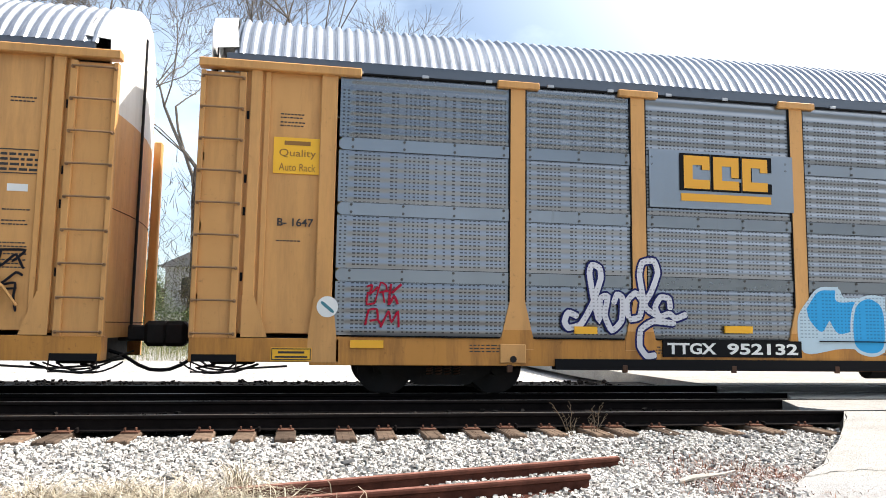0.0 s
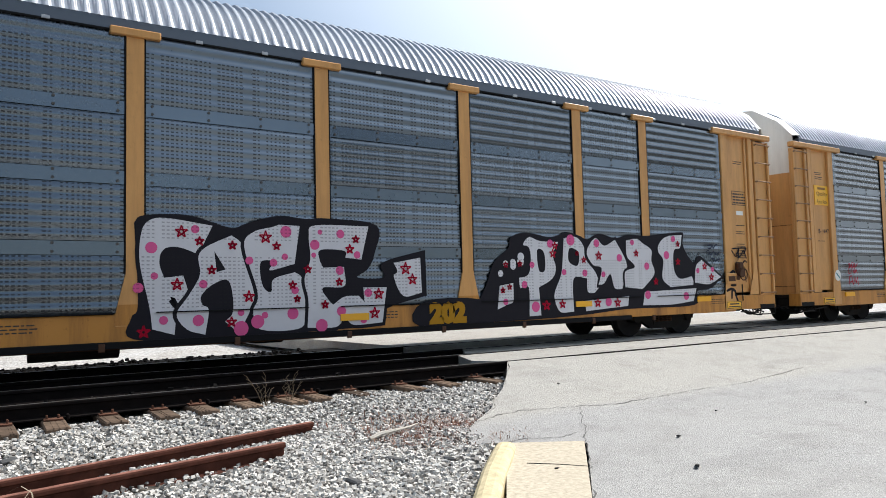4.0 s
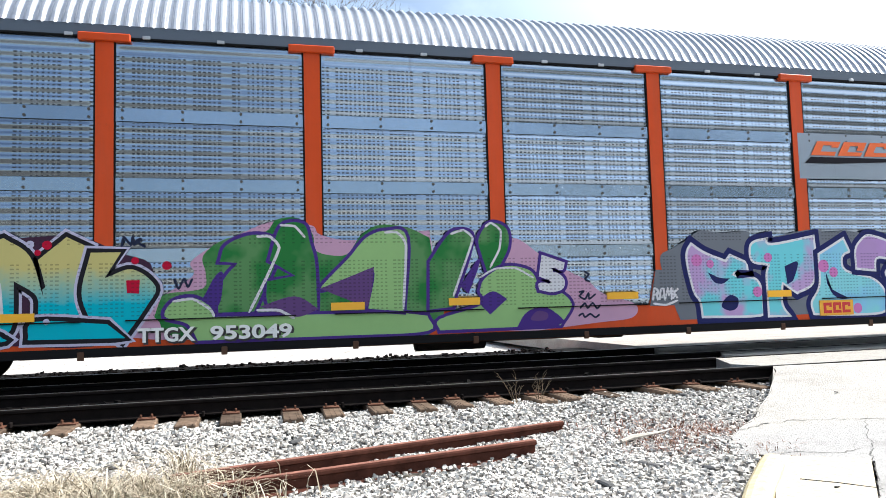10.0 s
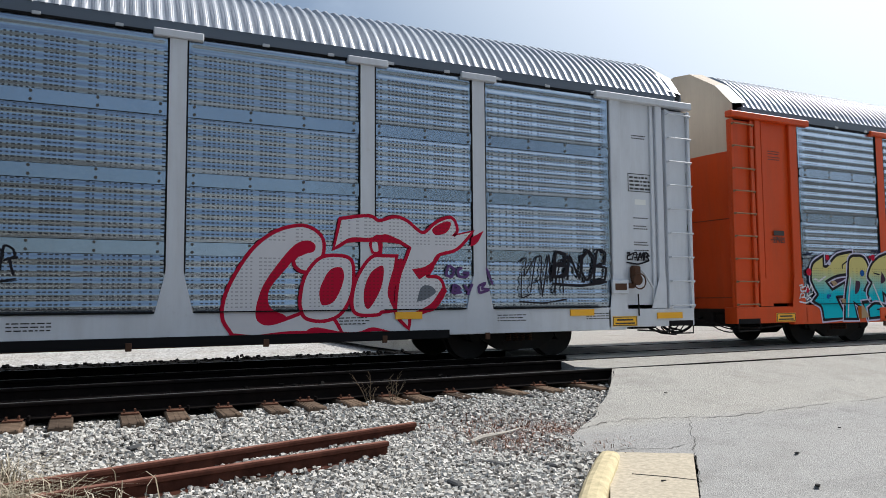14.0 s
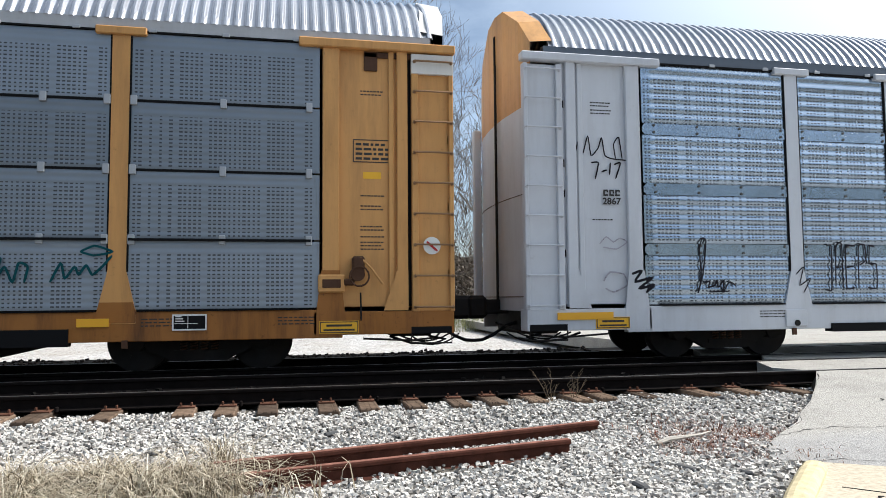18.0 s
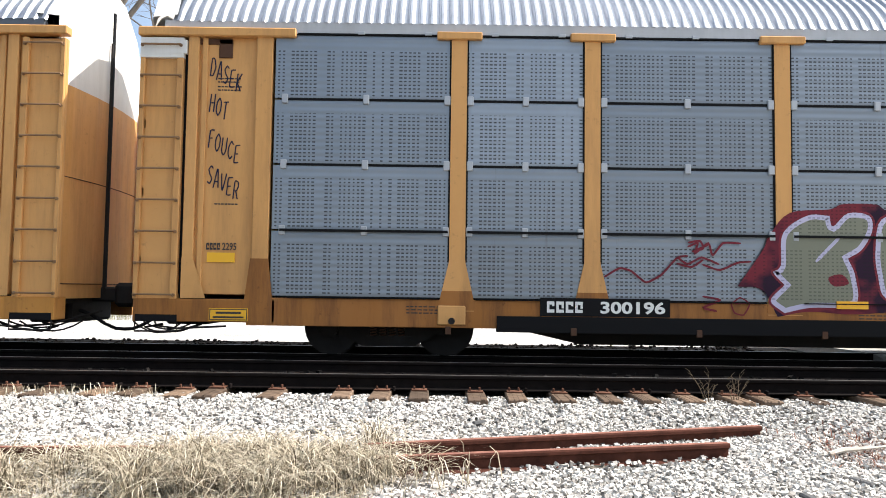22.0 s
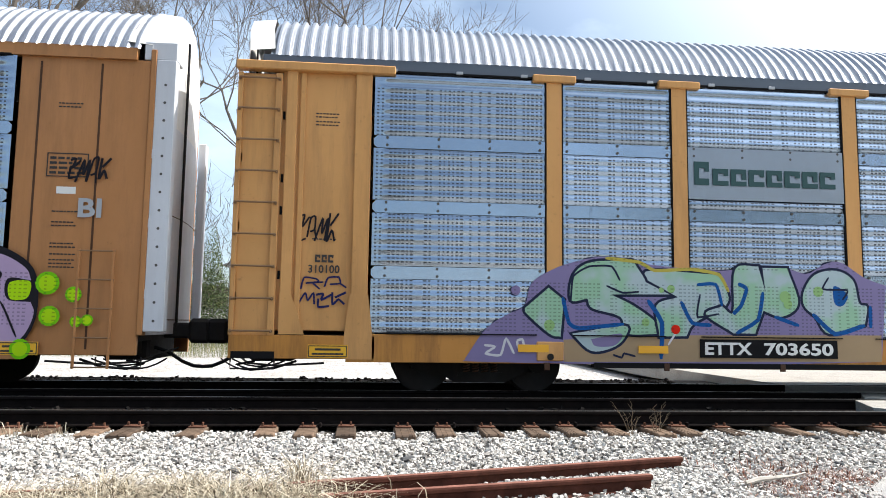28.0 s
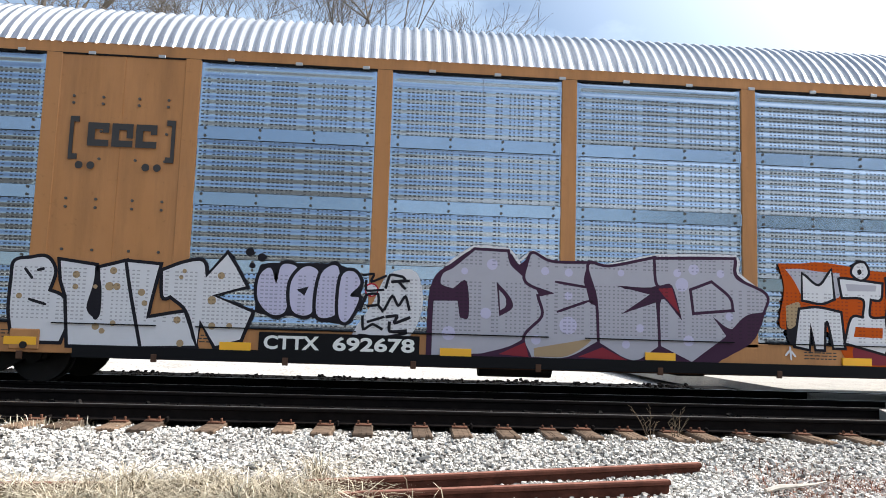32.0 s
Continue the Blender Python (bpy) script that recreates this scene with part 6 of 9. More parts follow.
        part("brake_rod", Shape().tube([(-8, -1.2, 0.40), (0, -1.2, 0.385), (8, -1.2, 0.40)], 0.014, 5), RUST_DARK, car, "long thin brake rod")
    end_paint = spec.get("end", PALE)
    for sgn in (-1, 1):
        end_section(car, sgn, paint, spec)
        end_doors(car, sgn, spec.get("end_low", paint), spec.get("end_left", end_paint) if sgn < 0 else end_paint, spec.get("cut", 4.0))
    # brake wheel and lever at one end
    if not spec.get("flat_end"):
        brake_gear(car, 12.05, paint, spec)
    for x, z, w in spec.get("reflect", ()):
        part("reflector", Shape().box(x - w / 2, x + w / 2, FACE - 0.031, FACE, z - 0.055, z + 0.055), REFLECT, car, "amber reflector strip")
    for x in (-12.15, 11.85):
        y_ = part("warning_label", Shape().box(x - 0.28, x + 0.28, FACE - 0.009, FACE, 0.52, 0.70), SIGNY, car, "yellow label with dark print")
        part("print", frame_box(x - 0.27, x + 0.27, 0.53, 0.69, 0.012, FACE - 0.014).box(x - 0.18, x + 0.18, FACE - 0.012, FACE - 0.009, 0.62, 0.65).box(x - 0.22, x + 0.22, FACE - 0.012, FACE - 0.009, 0.56, 0.585), LETTER_K, y_)
    ink = spec.get("ink", LETTER_K)
    x = 12.33
    part("data_frame", frame_box(x - 0.28, x + 0.28, 3.0, 3.34, 0.014, -SIDE + 0.044), ink, car)
    y_keep = -SIDE + 0.046
    for zz, nn in ((3.04, 4),):
        s = Shape()
        rng = random.Random(5)
        for k in range(nn):
            q = x - 0.24
            while q < x + 0.2:
                w = rng.uniform(0.04, 0.12)
                s.box(q, min(q + w, x + 0.24), y_keep, y_keep + 0.004, zz + 0.07 * k, zz + 0.035 + 0.07 * k)
                q += w + 0.025
        part("data_lines", s, ink, car)
    part("white_plate", Shape().box(x - 0.13, x + 0.13, y_keep, y_keep + 0.005, 2.76, 2.86), spec.get("card", LETTER_W), car, "small yellow notice" if "card" in spec else "small white route card")
    for x, zs in ((x, (1.72, 1.77, 1.82, 1.9, 2.0, 2.05, 2.3, 2.35, 2.5, 4.0, 4.05)), (-12.25, (3.88, 3.93, 4.0, 4.05, 2.2))):
        s = Shape()
        for z in zs:
            u = x - 0.17
            while u < x + 0.14:
                w = 0.018 + 0.03 * abs(math.sin(u * 31 + z * 17))
                s.box(u, u + w, y_keep, y_keep + 0.004, z, z + 0.018)
                u += w + 0.012
        part("stencil_lines", s, ink, car)
    rng = random.Random(8)
    for k, x in enumerate((-9.6, -6.9, -3.1, 2.2, 6.4, 9.2, 11.0)):
        s = Shape()
        for q in range(3):
            u = x
            while u < x + 0.5:
                w = rng.uniform(0.03, 0.1)
                s.box(u, u + w, FACE - 0.004, FACE, 0.66 + 0.045 * q, 0.676 + 0.045 * q)
                u += w + 0.02
        part("sill_stencil", s, ink, car)
    rig = part("repair_box", Shape().box(-9.15, -8.75, FACE - 0.03, FACE, 0.5, 0.78, 0.02), paint, car, "small grimy box on the sill")
    part("pin", Shape().disc(-8.95, 0.56, FACE - 0.05, FACE - 0.03, 0.05, 10), DARK, rig)
    wheels = []
    for x in (-9.9, 9.9):
        wheels += bogie(car, x)
    return car, wheels

CARS = [
    dict(skirt=0.57, paint=YELLOW, worn=YELLOW_WORN, sheet=SHEET_DULL, label="yellow autorack railcar with grey vented sides and white script tag", reflect=[(-11.1, 0.76, 0.47), (-5.3, 1.04, 0.47), (-7.82, 1.0, 0.36)]),
    dict(skirt=0.50, paint=YELLOW, worn=YELLOW_WORN, sheet=SHEET_DARK, label="yellow autorack railcar with pink and white painted letters", reflect=[(-7.12, 0.78, 0.44), (-3.65, 0.81, 0.49), (6.95, 0.77, 0.43), (10.72, 0.78, 0.48), (1.9, 0.7, 0.5), (-12.6, 0.7, 0.8)]),
    dict(skirt=0.525, paint=RED, end=TAN_PALE, sheet=SHEET, rung=RUNG, label="orange-red autorack railcar with green and purple graffiti along the side", reflect=[(3.57, 0.98, 0.46), (6.92, 0.93, 0.48), (-3.7, 0.98, 0.48), (-1.96, 1.0, 0.48), (0.65, 1.02, 0.54), (-8.0, 0.95, 0.5)]),
    dict(skirt=0.545, paint=WHITE, end=WHITE, end_left=YELLOW, end_low=WHITE, sheet=SHEET, rung=WHITE, label="white autorack railcar with a red mark on a white panel", reflect=[(-6.93, 0.82, 0.42), (10.9, 0.78, 0.5), (12.9, 0.7, 0.6), (7.6, 0.78, 0.45), (-12.6, 0.72, 0.9), (-1.5, 0.95, 0.4)]),
    dict(skirt=0.64, paint=YELLOW, worn=YELLOW_RUSTED, foot=YELLOW_RUSTED, card=SIGNY, cap=PALE, sheet=SHEET_OLD, banded=False, gap=BLACK, rail=ROOF_PALE, belly=0.17, label="old yellow autorack railcar with clipped grey sheets and red graffiti", reflect=[(2.82, 0.86, 0.45), (5.7, 0.87, 0.45), (-3.2, 0.86, 0.45), (-0.3, 0.86, 0.45), (8.6, 0.72, 0.4)]),
    dict(skirt=0.485, paint=YELLOW, worn=YELLOW_WORN, sheet=SHEET_BLUE, label="yellow autorack railcar with pale blue graffiti letters", reflect=[(-9.2, 0.68, 0.45), (-7.4, 0.68, 0.45), (0.1, 0.68, 0.42), (3.6, 0.66, 0.4), (11.0, 0.66, 0.4)]),
    dict(skirt=0.575, paint=TAN, sheet=SHEET_BLUE, splayed=False, plates=(1, 7), flat_end=True, rail=TAN, end_low=WHITE, label="tan autorack railcar with silver outlined graffiti", reflect=[(-6.1, 0.62, 0.43), (-9.0, 0.62, 0.43), (-3.0, 0.62, 0.45), (0.0, 0.64, 0.45), (3.0, 0.64, 0.45), (6.2, 0.64, 0.45), (9.3, 0.66, 0.45)]),
]
TRAIN = [build_car(spec) for spec in CARS]
A0, A1, A2, A3, A4, A5, A6 = (t[0] for t in TRAIN)


def number_plate_bars(car, x0, x1, z0, z1, text, mat_back=BLACK):
    if mat_back:
        part("number_panel", Shape().box(x0 - 0.08, x1 + 0.08, Y5 - 0.006, FACE, z0 - 0.05, z1 + 0.05), mat_back, car, "black panel with car markings")
    a, b = text.split()
    cut = x0 + (x1 - x0) * (len(a) + 0.4) / (len(a) + len(b) + 1.2)
    ink = LETTER_W
    if not mat_back:
        written(car, a, x0 + 0.02, cut - 0.06, z0 - 0.02, z1 - 0.02, LETTER_K, 0.06, Y5 - 0.006)
        written(car, b, cut + 0.16, x1 + 0.02, z0 - 0.02, z1 - 0.02, LETTER_K, 0.06, Y5 - 0.006)
    if a == "-":
        logo_blocks(car, x0, cut + 0.25, z0, z1, 4, ink, 0.0, True, None, "owner mark in plain blocks", 0.2, Y5 - 0.008)
        written(car, b, cut + 0.5, x1, z0, z1, ink, 0.03, Y5 - 0.008)
    else:
        written(car, a, x0, cut - 0.08, z0, z1, ink, 0.03, Y5 - 0.008)
        written(car, b, cut + 0.14, x1, z0, z1, ink, 0.03, Y5 - 0.008)


def plate_print(car, x, z, dy=0.0):
    """Unreadable white lines and two rules on a framed black plate."""
    y = FACE - 0.024 + dy
    part("plate_rule", Shape().box(x, x + 0.3, y, y + 0.003, z + 0.06, z + 0.068), LETTER_W, car)
    part("plate_rule", Shape().box(x + 0.17, x + 0.178, y, y + 0.003, z, z + 0.19), LETTER_W, car)
    for k in range(3):
        part("plate_line", Shape().box(x + 0.01, x + 0.13 - 0.02 * k, y, y + 0.003, z + 0.09 + 0.032 * k, z + 0.105 + 0.032 * k), LETTER_W, car)


def dress_cars():
    # first car
    logo_blocks(A0, -6.25, -4.63, 3.215, 3.815, 3, BLACK, 0.0, True, None, "black rim of the company mark", 0.02, Y3 + 0.002)
    logo_blocks(A0, -6.2, -4.68, 3.25, 3.78, 3, MARK_YELLOW, 0.0, True, None, "yellow block company mark with underline")
    part("mark_underline", Shape().box(-6.22, -4.66, Y3, FACE, 3.05, 3.17), MARK_YELLOW, A0)
    part("mark_panel", Shape().box(-6.75, -4.25, Y1 + 0.004, FACE + 0.002, 2.93, 3.85), BAND, A0, "flat grey panel behind the mark")
    number_plate_bars(A0, -6.5, -4.3, 0.66, 0.82, "TTGX 952132")
    s1 = part("sign", Shape().box(-12.5, -11.82, -SIDE + 0.03, -SIDE + 0.05, 3.18, 3.71), SIGNY, A0, "yellow sign with worn brown words")
    yk = -SIDE + 0.026
    for text, z, h in (("Quality", 3.40, 0.14), ("Auto Rack", 3.22, 0.11)):
        part("sign_words", letters(text, -12.42, -11.9, z, z + h, yk, 0.0), SIGN_INK, s1)
    part("sign_words", Shape().box(-12.35, -11.98, yk, yk + 0.003, 3.60, 3.66), SIGN_INK, s1)
    part("lettering", letters("B- 1647", -12.41, -11.91, 2.42, 2.53, yk, 0.02), LETTER_K, A0)
    t = part("sticker", spot(-11.67, 1.28, 0.15, FACE - 0.012, 20), LETTER_W, A0, "round white sticker with a dark slash")
    part("slash", stroke([(-11.76, 1.35), (-11.58, 1.2)], 0.045, FACE - 0.015), MARK_TEAL, t)
    tag(A0, (-11.15, -10.65, 0.95, 1.65), SPRAY_RED, "#@*/%&", 0.03, 3, "faint red scrawl")
    g = Mural(A0, -8.20, 0.46, SPRAY_NAVY, 0.03, "white looping script tag")
    g.line(SPRAY_NAVY, 0.15, "27,74 11,80 5,67 11,57 31,63 49,93 63,132 61,149 49,153 45,140 51,102 60,68 62,102 74,106 69,77 80,54 96,69 98,103 89,109 83,94")
    g.line(SPRAY_NAVY, 0.15, "107,73 105,98 119,112 130,99 125,75 107,71")
    g.line(SPRAY_NAVY, 0.15, "126,86 144,112 156,143 150,162 131,159 126,138 135,91 153,78 160,74")
    g.line(SPRAY_NAVY, 0.15, "176,87 174,104 160,106 151,91 158,76 174,81 185,74 204,81")
    g.line(SPRAY_NAVY, 0.15, "185,66 148,69 127,56 125,31 136,16 152,18")
    g.line(SPRAY_WHITE, 0.09, "27,74 11,80 5,67 11,57 31,63 49,93 63,132 61,149 49,153 45,140 51,102 60,68 62,102 74,106 69,77 80,54 96,69 98,103 89,109 83,94")
    g.line(SPRAY_WHITE, 0.09, "107,73 105,98 119,112 130,99 125,75 107,71")
    g.line(SPRAY_WHITE, 0.09, "126,86 144,112 156,143 150,162 131,159 126,138 135,91 153,78 160,74")
    g.line(SPRAY_WHITE, 0.09, "176,87 174,104 160,106 151,91 158,76 174,81 185,74 204,81")
    g.line(SPRAY_WHITE, 0.09, "185,66 148,69 127,56 125,31 136,16 152,18")
    g = Mural(A0, -4.30, 0.46, SPRAY_PALE, 0.05, "sky blue graffiti letter rimmed in white")
    g.patch(SPRAY_PALE, "4,73 18,100 44,125 79,126 89,113 119,113 140,118 165,114! 160,24! 85,30 14,23")
    g.letter(SPRAY_SKYBLUE, "20,93! 43,121 74,124! 76,106 109,106! 101,57! 76,54 61,74! 46,56 26,74")
    g.letter(SPRAY_SKYBLUE, "105,39 108,93 132,111 157,98 162,62 156,30 130,23")

    # second car: pink flecked letters
    g = Mural(A1, -1.45, 0.46, SPRAY_BLACK, 0.05, "tall white graffiti letter flecked with pink")
    g.patch(SPRAY_BLACK, "5,164! 17,174 75,177 122,164 143,161 164,169 208,181 254,178 290,180 378,172 373,125 360,100 341,87 390,87 388,111 471,133! 472,60 467,54 395,36 386,11 318,6 130,2 5,6 2,36 10,54")
    g.letter(SPRAY_WHITE, "13,146 22,166 46,172 111,163! 91,121! 62,131 43,127 38,109 44,89! 70,92! 78,59 63,49 52,62! 60,42 58,9! 28,18! 24,50 12,107")
    g.letter(SPRAY_WHITE, "90,118 102,133 138,150! 153,138 168,104 174,65 165,39 148,7! 127,25! 139,39 137,73 128,85 106,75 94,61 96,50! 105,42 100,7! 74,16 60,38 76,63 92,92")
    g.patch(SPRAY_BLACK, "113,126! 129,100! 116,96!")
    g.letter(SPRAY_WHITE, "156,134 171,156 200,164 209,168! 244,167! 235,108! 195,98 201,110 197,113 182,111 181,92 186,73 197,67 201,86 235,96! 246,88 256,64 254,28 239,9 180,11 169,38 176,65")
    g.letter(SPRAY_WHITE, "258,152 270,169 363,170! 349,115! 320,118! 318,129 278,130 276,116 282,103! 318,104! 318,73 281,71 290,53 298,45! 318,57 343,58! 353,48! 351,71! 395,71! 386,13! 334,11 318,22 302,9 254,10! 256,52 250,84 260,116")
    g.letter(SPRAY_WHITE, "408,111! 461,120! 463,60! 426,55 408,87 415,96")
    g.dots(SPRAY_PINK, "27,130,8 86,157,6 31,91,5 43,30,6 90,28,8 164,113,6 201,110,6 235,68,6 231,33,9 187,32,5 268,138,8 312,156,7 277,158,4 266,122,4 310,98,7 312,34,8 360,62,7 341,123,6 97,79,6 10,75,7 221,157,9 176,23,10 278,13,10 151,37,5 219,119,5 351,19,6 151,14,11")
    g.stars(SPRAY_CRIMSON, "67,153,9 92,140,7 61,79,9 109,99,7 139,135,7 163,60,9 137,24,8 189,148,10 206,135,7 231,76,7 238,55,6 256,100,7 339,148,7 328,132,8 309,80,7 379,60,10 371,29,10 431,101,11 444,83,10 284,45,7 17,15,9")
    g = Mural(A1, 4.10, 0.42, SPRAY_BLACK, 0.05, "white graffiti letter flecked with pink")
    g.patch(SPRAY_BLACK, "5,8! 32,54 46,78 65,118 98,143 105,163 141,173 201,166 248,176 280,170 301,164 335,176 381,168 422,176 477,175 541,182 594,186! 599,152 631,118 656,133 732,87! 691,60 638,53 626,23 415,21 285,13 142,9")
    g.letter(SPRAY_WHITE, "69,30! 75,74! 108,79! 107,45 95,39!")
    g.letter(SPRAY_WHITE, "289,41! 417,48! 413,27! 291,20!")
    g.letter(SPRAY_WHITE, "465,56! 638,61! 626,32! 552,26 458,27!")
    g.letter(SPRAY_WHITE, "133,150 149,165 176,158 224,157! 208,132 215,106 204,85 170,69! 174,16! 144,15! 144,69 124,69 121,88! 144,94 151,119 148,144")
    g.patch(SPRAY_BLACK, "168,140 185,136 186,102 171,102")
    g.letter(SPRAY_WHITE, "237,165! 269,168 290,151 295,124 321,98 331,71 317,56! 298,58 296,85! 266,88 258,72 259,20! 222,21 208,47 211,64! 227,94 233,128")
    g.patch(SPRAY_BLACK, "252,145 276,137 272,111 249,119")
    g.letter(SPRAY_WHITE, "301,146 324,167 348,152 381,165! 414,112 397,62! 374,65 363,93 345,75 328,71! 338,105 316,111 300,129")
    g.letter(SPRAY_WHITE, "413,164! 446,168 464,159 491,145 490,121 498,93 459,61! 406,66! 407,98 437,109 414,130")
    g.letter(SPRAY_WHITE, "515,157 541,175 594,180! 586,151 565,144 563,103 582,83 623,88! 632,68! 548,64! 523,84 528,122 513,141")
    g.letter(SPRAY_WHITE, "632,73! 638,110 659,125! 729,85! 684,69")
    g.dots(SPRAY_WHITE, "108,116,7 108,110,7 127,127,8 126,118,8 90,114,6 78,96,6")
    g.dots(SPRAY_PINK, "255,161,11 154,112,6 134,75,7 201,153,8 326,156,8 291,96,7 343,93,6 391,127,8 431,160,6 474,110,8 539,134,9 563,170,7 644,100,6 697,103,6 160,33,10 355,37,9 474,49,9 600,44,9 88,44,6 235,98,6")
    g.stars(SPRAY_CRIMSON, "213,149,8 207,134,9 187,35,11 228,36,9 271,135,5 289,122,7 331,131,10 324,36,10 381,35,10 442,137,8 578,159,7 576,120,8 501,77,8 669,110,9 692,85,9 98,71,6 82,65,6 90,112,6 124,114,6")
    g.line(SPRAY_INK, 0.03, "683,158 697,159 693,151 684,151")
    g.line(SPRAY_INK, 0.03, "701,160 702,151 711,159 719,160")
    g.line(SPRAY_INK, 0.025, "675,143 685,146 692,136 703,144 714,136 725,145")
    g.line(SPRAY_INK, 0.025, "695,126 706,128 709,121 724,128")
    part("shadow_patch", blob([(3.1, 0.5), (3.2, 0.9), (4.4, 0.92), (4.7, 0.5)], Y1), SPRAY_BLACK, A1)
    written(A1, "202", 3.35, 4.05, 0.55, 0.86, SPRAY_GOLD, 0.08)
    number_plate_bars(A1, -6.75, -4.5, 0.66, 0.86, "TTGX 702720")
    logo_blocks(A1, -12.39, -12.01, 2.83, 2.94, 4, LETTER_K, 0.0, True, None, "owner mark in plain blocks", 0.2, yk)
    part("lettering", letters("5921", -12.35, -12.07, 2.68, 2.79, yk, 0.03), LETTER_K, A1)
    for pts in ([(-12.22, 1.95), (-12.2, 1.6), (-12.17, 1.2)], [(-12.38, 1.72), (-12.22, 1.78), (-12.03, 1.76), (-12.25, 1.6)], [(-12.34, 1.55), (-12.1, 1.62), (-12.3, 1.45), (-12.02, 1.5)], [(-12.3, 1.33), (-12.06, 1.42), (-12.26, 1.22)], [(-12.3, 1.86), (-12.22, 1.97), (-12.12, 1.85)]):
        part("tag", stroke(pts, 0.04, yk - 0.001), SPRAY_BLACK, A1, "black scrawl")
    g = Mural(A1, 11.90, 0.46, SPRAY_BLACK, 0.03, "handwritten scrawl", y=yk)
    g.line(SPRAY_BLACK, 0.035, "0,145 17,129 30,149 24,120")
    g.line(SPRAY_BLACK, 0.035, "2,148 30,150 60,150 44,134")
    g.line(SPRAY_BLACK, 0.035, "17,139 31,129 48,144 59,125")
    g.line(SPRAY_BLACK, 0.035, "15,117 32,105 50,120 59,116")
    g.line(SPRAY_BLACK, 0.035, "32,103 50,106 49,87 53,68")
    g.line(SPRAY_BLACK, 0.03, "37,98 53,99")
    g = Mural(A1, 11.55, 0.46, SPRAY_BLACK, 0.03, "handwritten scrawl")
    g.line(SPRAY_BLACK, 0.06, "13,86 31,95 38,88 23,76 39,62 19,62")
    g.line(SPRAY_BLACK, 0.06, "2,48 20,53 38,46 24,53 21,29")
    g.line(SPRAY_BLACK, 0.06, "34,44 48,16 57,4")
    tag(A1, (-11.9, -11.3, 0.7, 1.1), SPRAY_NAVY, "@%&", 0.04, 7, "navy scrawl at the post foot")

    # third car: red
    logo_blocks(A2, 4.35, 6.6, 3.36, 3.61, 4, MARK_ORANGE, 0.6, True, None, "orange slanted company mark over a black wedge")
    part("mark_wedge", Shape().add([(4.25, Y3, 3.22), (4.38, Y3, 3.33), (6.6, Y3, 3.33), (6.6, Y3, 3.29), (4.9, Y3, 3.22)], [(0, 1, 2, 3, 4)]), SPRAY_BLACK, A2)
    part("mark_panel", Shape().box(4.14, 6.76, Y1 + 0.006, FACE + 0.002, 2.95, 3.75), BAND, A2, "flat grey panel behind the mark")
    g = Mural(A2, 1.35, 0.46, SPRAY_NAVY, 0.085, "fat aqua and lilac graffiti letter with navy rim", inline=SPRAY_WHITE)
    g.patch(SPRAY_GREY, "0,112 23,130 50,143 76,159 114,155 169,157 176,142 288,160 324,156 372,157 434,151 548,150 664,130 728,122 732,18! 32,14! 21,42")
    g.letter(SPRAY_AQUA_LILAC, "47,105 48,126 58,141! 83,125 121,111! 130,121! 164,107! 166,89! 138,86 176,81 190,63 192,31 183,14 71,15! 68,41 57,59")
    g.patch(SPRAY_NAVY, "87,90! 108,81 128,79! 114,71 98,74")
    g.patch(SPRAY_NAVY, "115,44 128,52 142,45 139,31 125,26 110,33")
    g.letter(SPRAY_AQUA_LILAC, "167,128 177,142 207,148! 214,138 301,152! 303,101 292,65 258,49! 232,66! 230,34 246,12! 197,12! 197,56 197,85 202,99! 172,105")
    g.patch(SPRAY_NAVY, "236,98! 263,105 253,76 240,67!")
    g.letter(SPRAY_SKY_LILAC, "304,119! 361,148! 375,120! 359,113 357,97 371,87 415,77 440,58 446,32 432,11 338,10! 288,13! 284,36 302,65")
    g.patch(SPRAY_NAVY, "319,86! 324,61 365,40! 345,40 327,53")
    g.letter(SPRAY_LILAC_ROSE, "381,89! 382,126 399,146 416,152 449,144 490,129 508,131! 500,156! 532,145 561,130 562,109 542,84! 491,89! 498,61 530,49! 553,45! 548,11! 447,10! 450,62 443,84 460,104! 430,107 426,85!")
    g.dots(SPRAY_ROSE, "67,110,10 92,104,7 315,97,11 335,86,9 204,113,8 180,56,9 381,23,9")
    g.letter(SPRAY_LILAC_ROSE, "568,139! 627,117 645,119 654,138! 703,122! 693,83 661,86 697,68 702,38 686,10 557,10! 557,41 581,43 569,75")
    g.patch(SPRAY_NAVY, "596,91! 630,82 617,70 599,72")
    g.patch(SPRAY_NAVY, "616,40 634,54 647,48 638,27 620,25")
    part("shadow_patch", blob([(8.55, 0.85), (8.7, 1.9), (9.4, 1.8), (10.0, 1.85), (10.45, 1.6), (10.5, 1.2), (10.1, 0.9)], Y1 + 0.004), SPRAY_GREY, A2, "grey buffed patch")
    written(A2, "MiToR", 9.42, 10.2, 1.4, 1.72, SPRAY_WHITE, 0.02)
    part("tail", stroke([(10.15, 1.45), (10.1, 1.3), (10.13, 1.2)], 0.03, Y3), SPRAY_WHITE, A2)
    b_ = part("mark_patch", Shape().box(4.36, 5.05, FACE - 0.027, Y3, 0.58, 0.84), MARK_YELLOW, A2)
    logo_blocks(A2, 4.42, 5.0, 0.62, 0.80, 3, MARK_RED, 0.0, True, None, "small dark red owner mark", 0.12, FACE - 0.029)
    g = Mural(A2, -6.65, 0.46, SPRAY_VIOLET, 0.045, "green graffiti letter with violet shadow")
    g.patch(SPRAY_ROSE_PALE, "3,19! 38,66 84,99 81,117 101,134 125,145 187,173 244,169 258,155 309,147 418,161! 414,10 84,13")
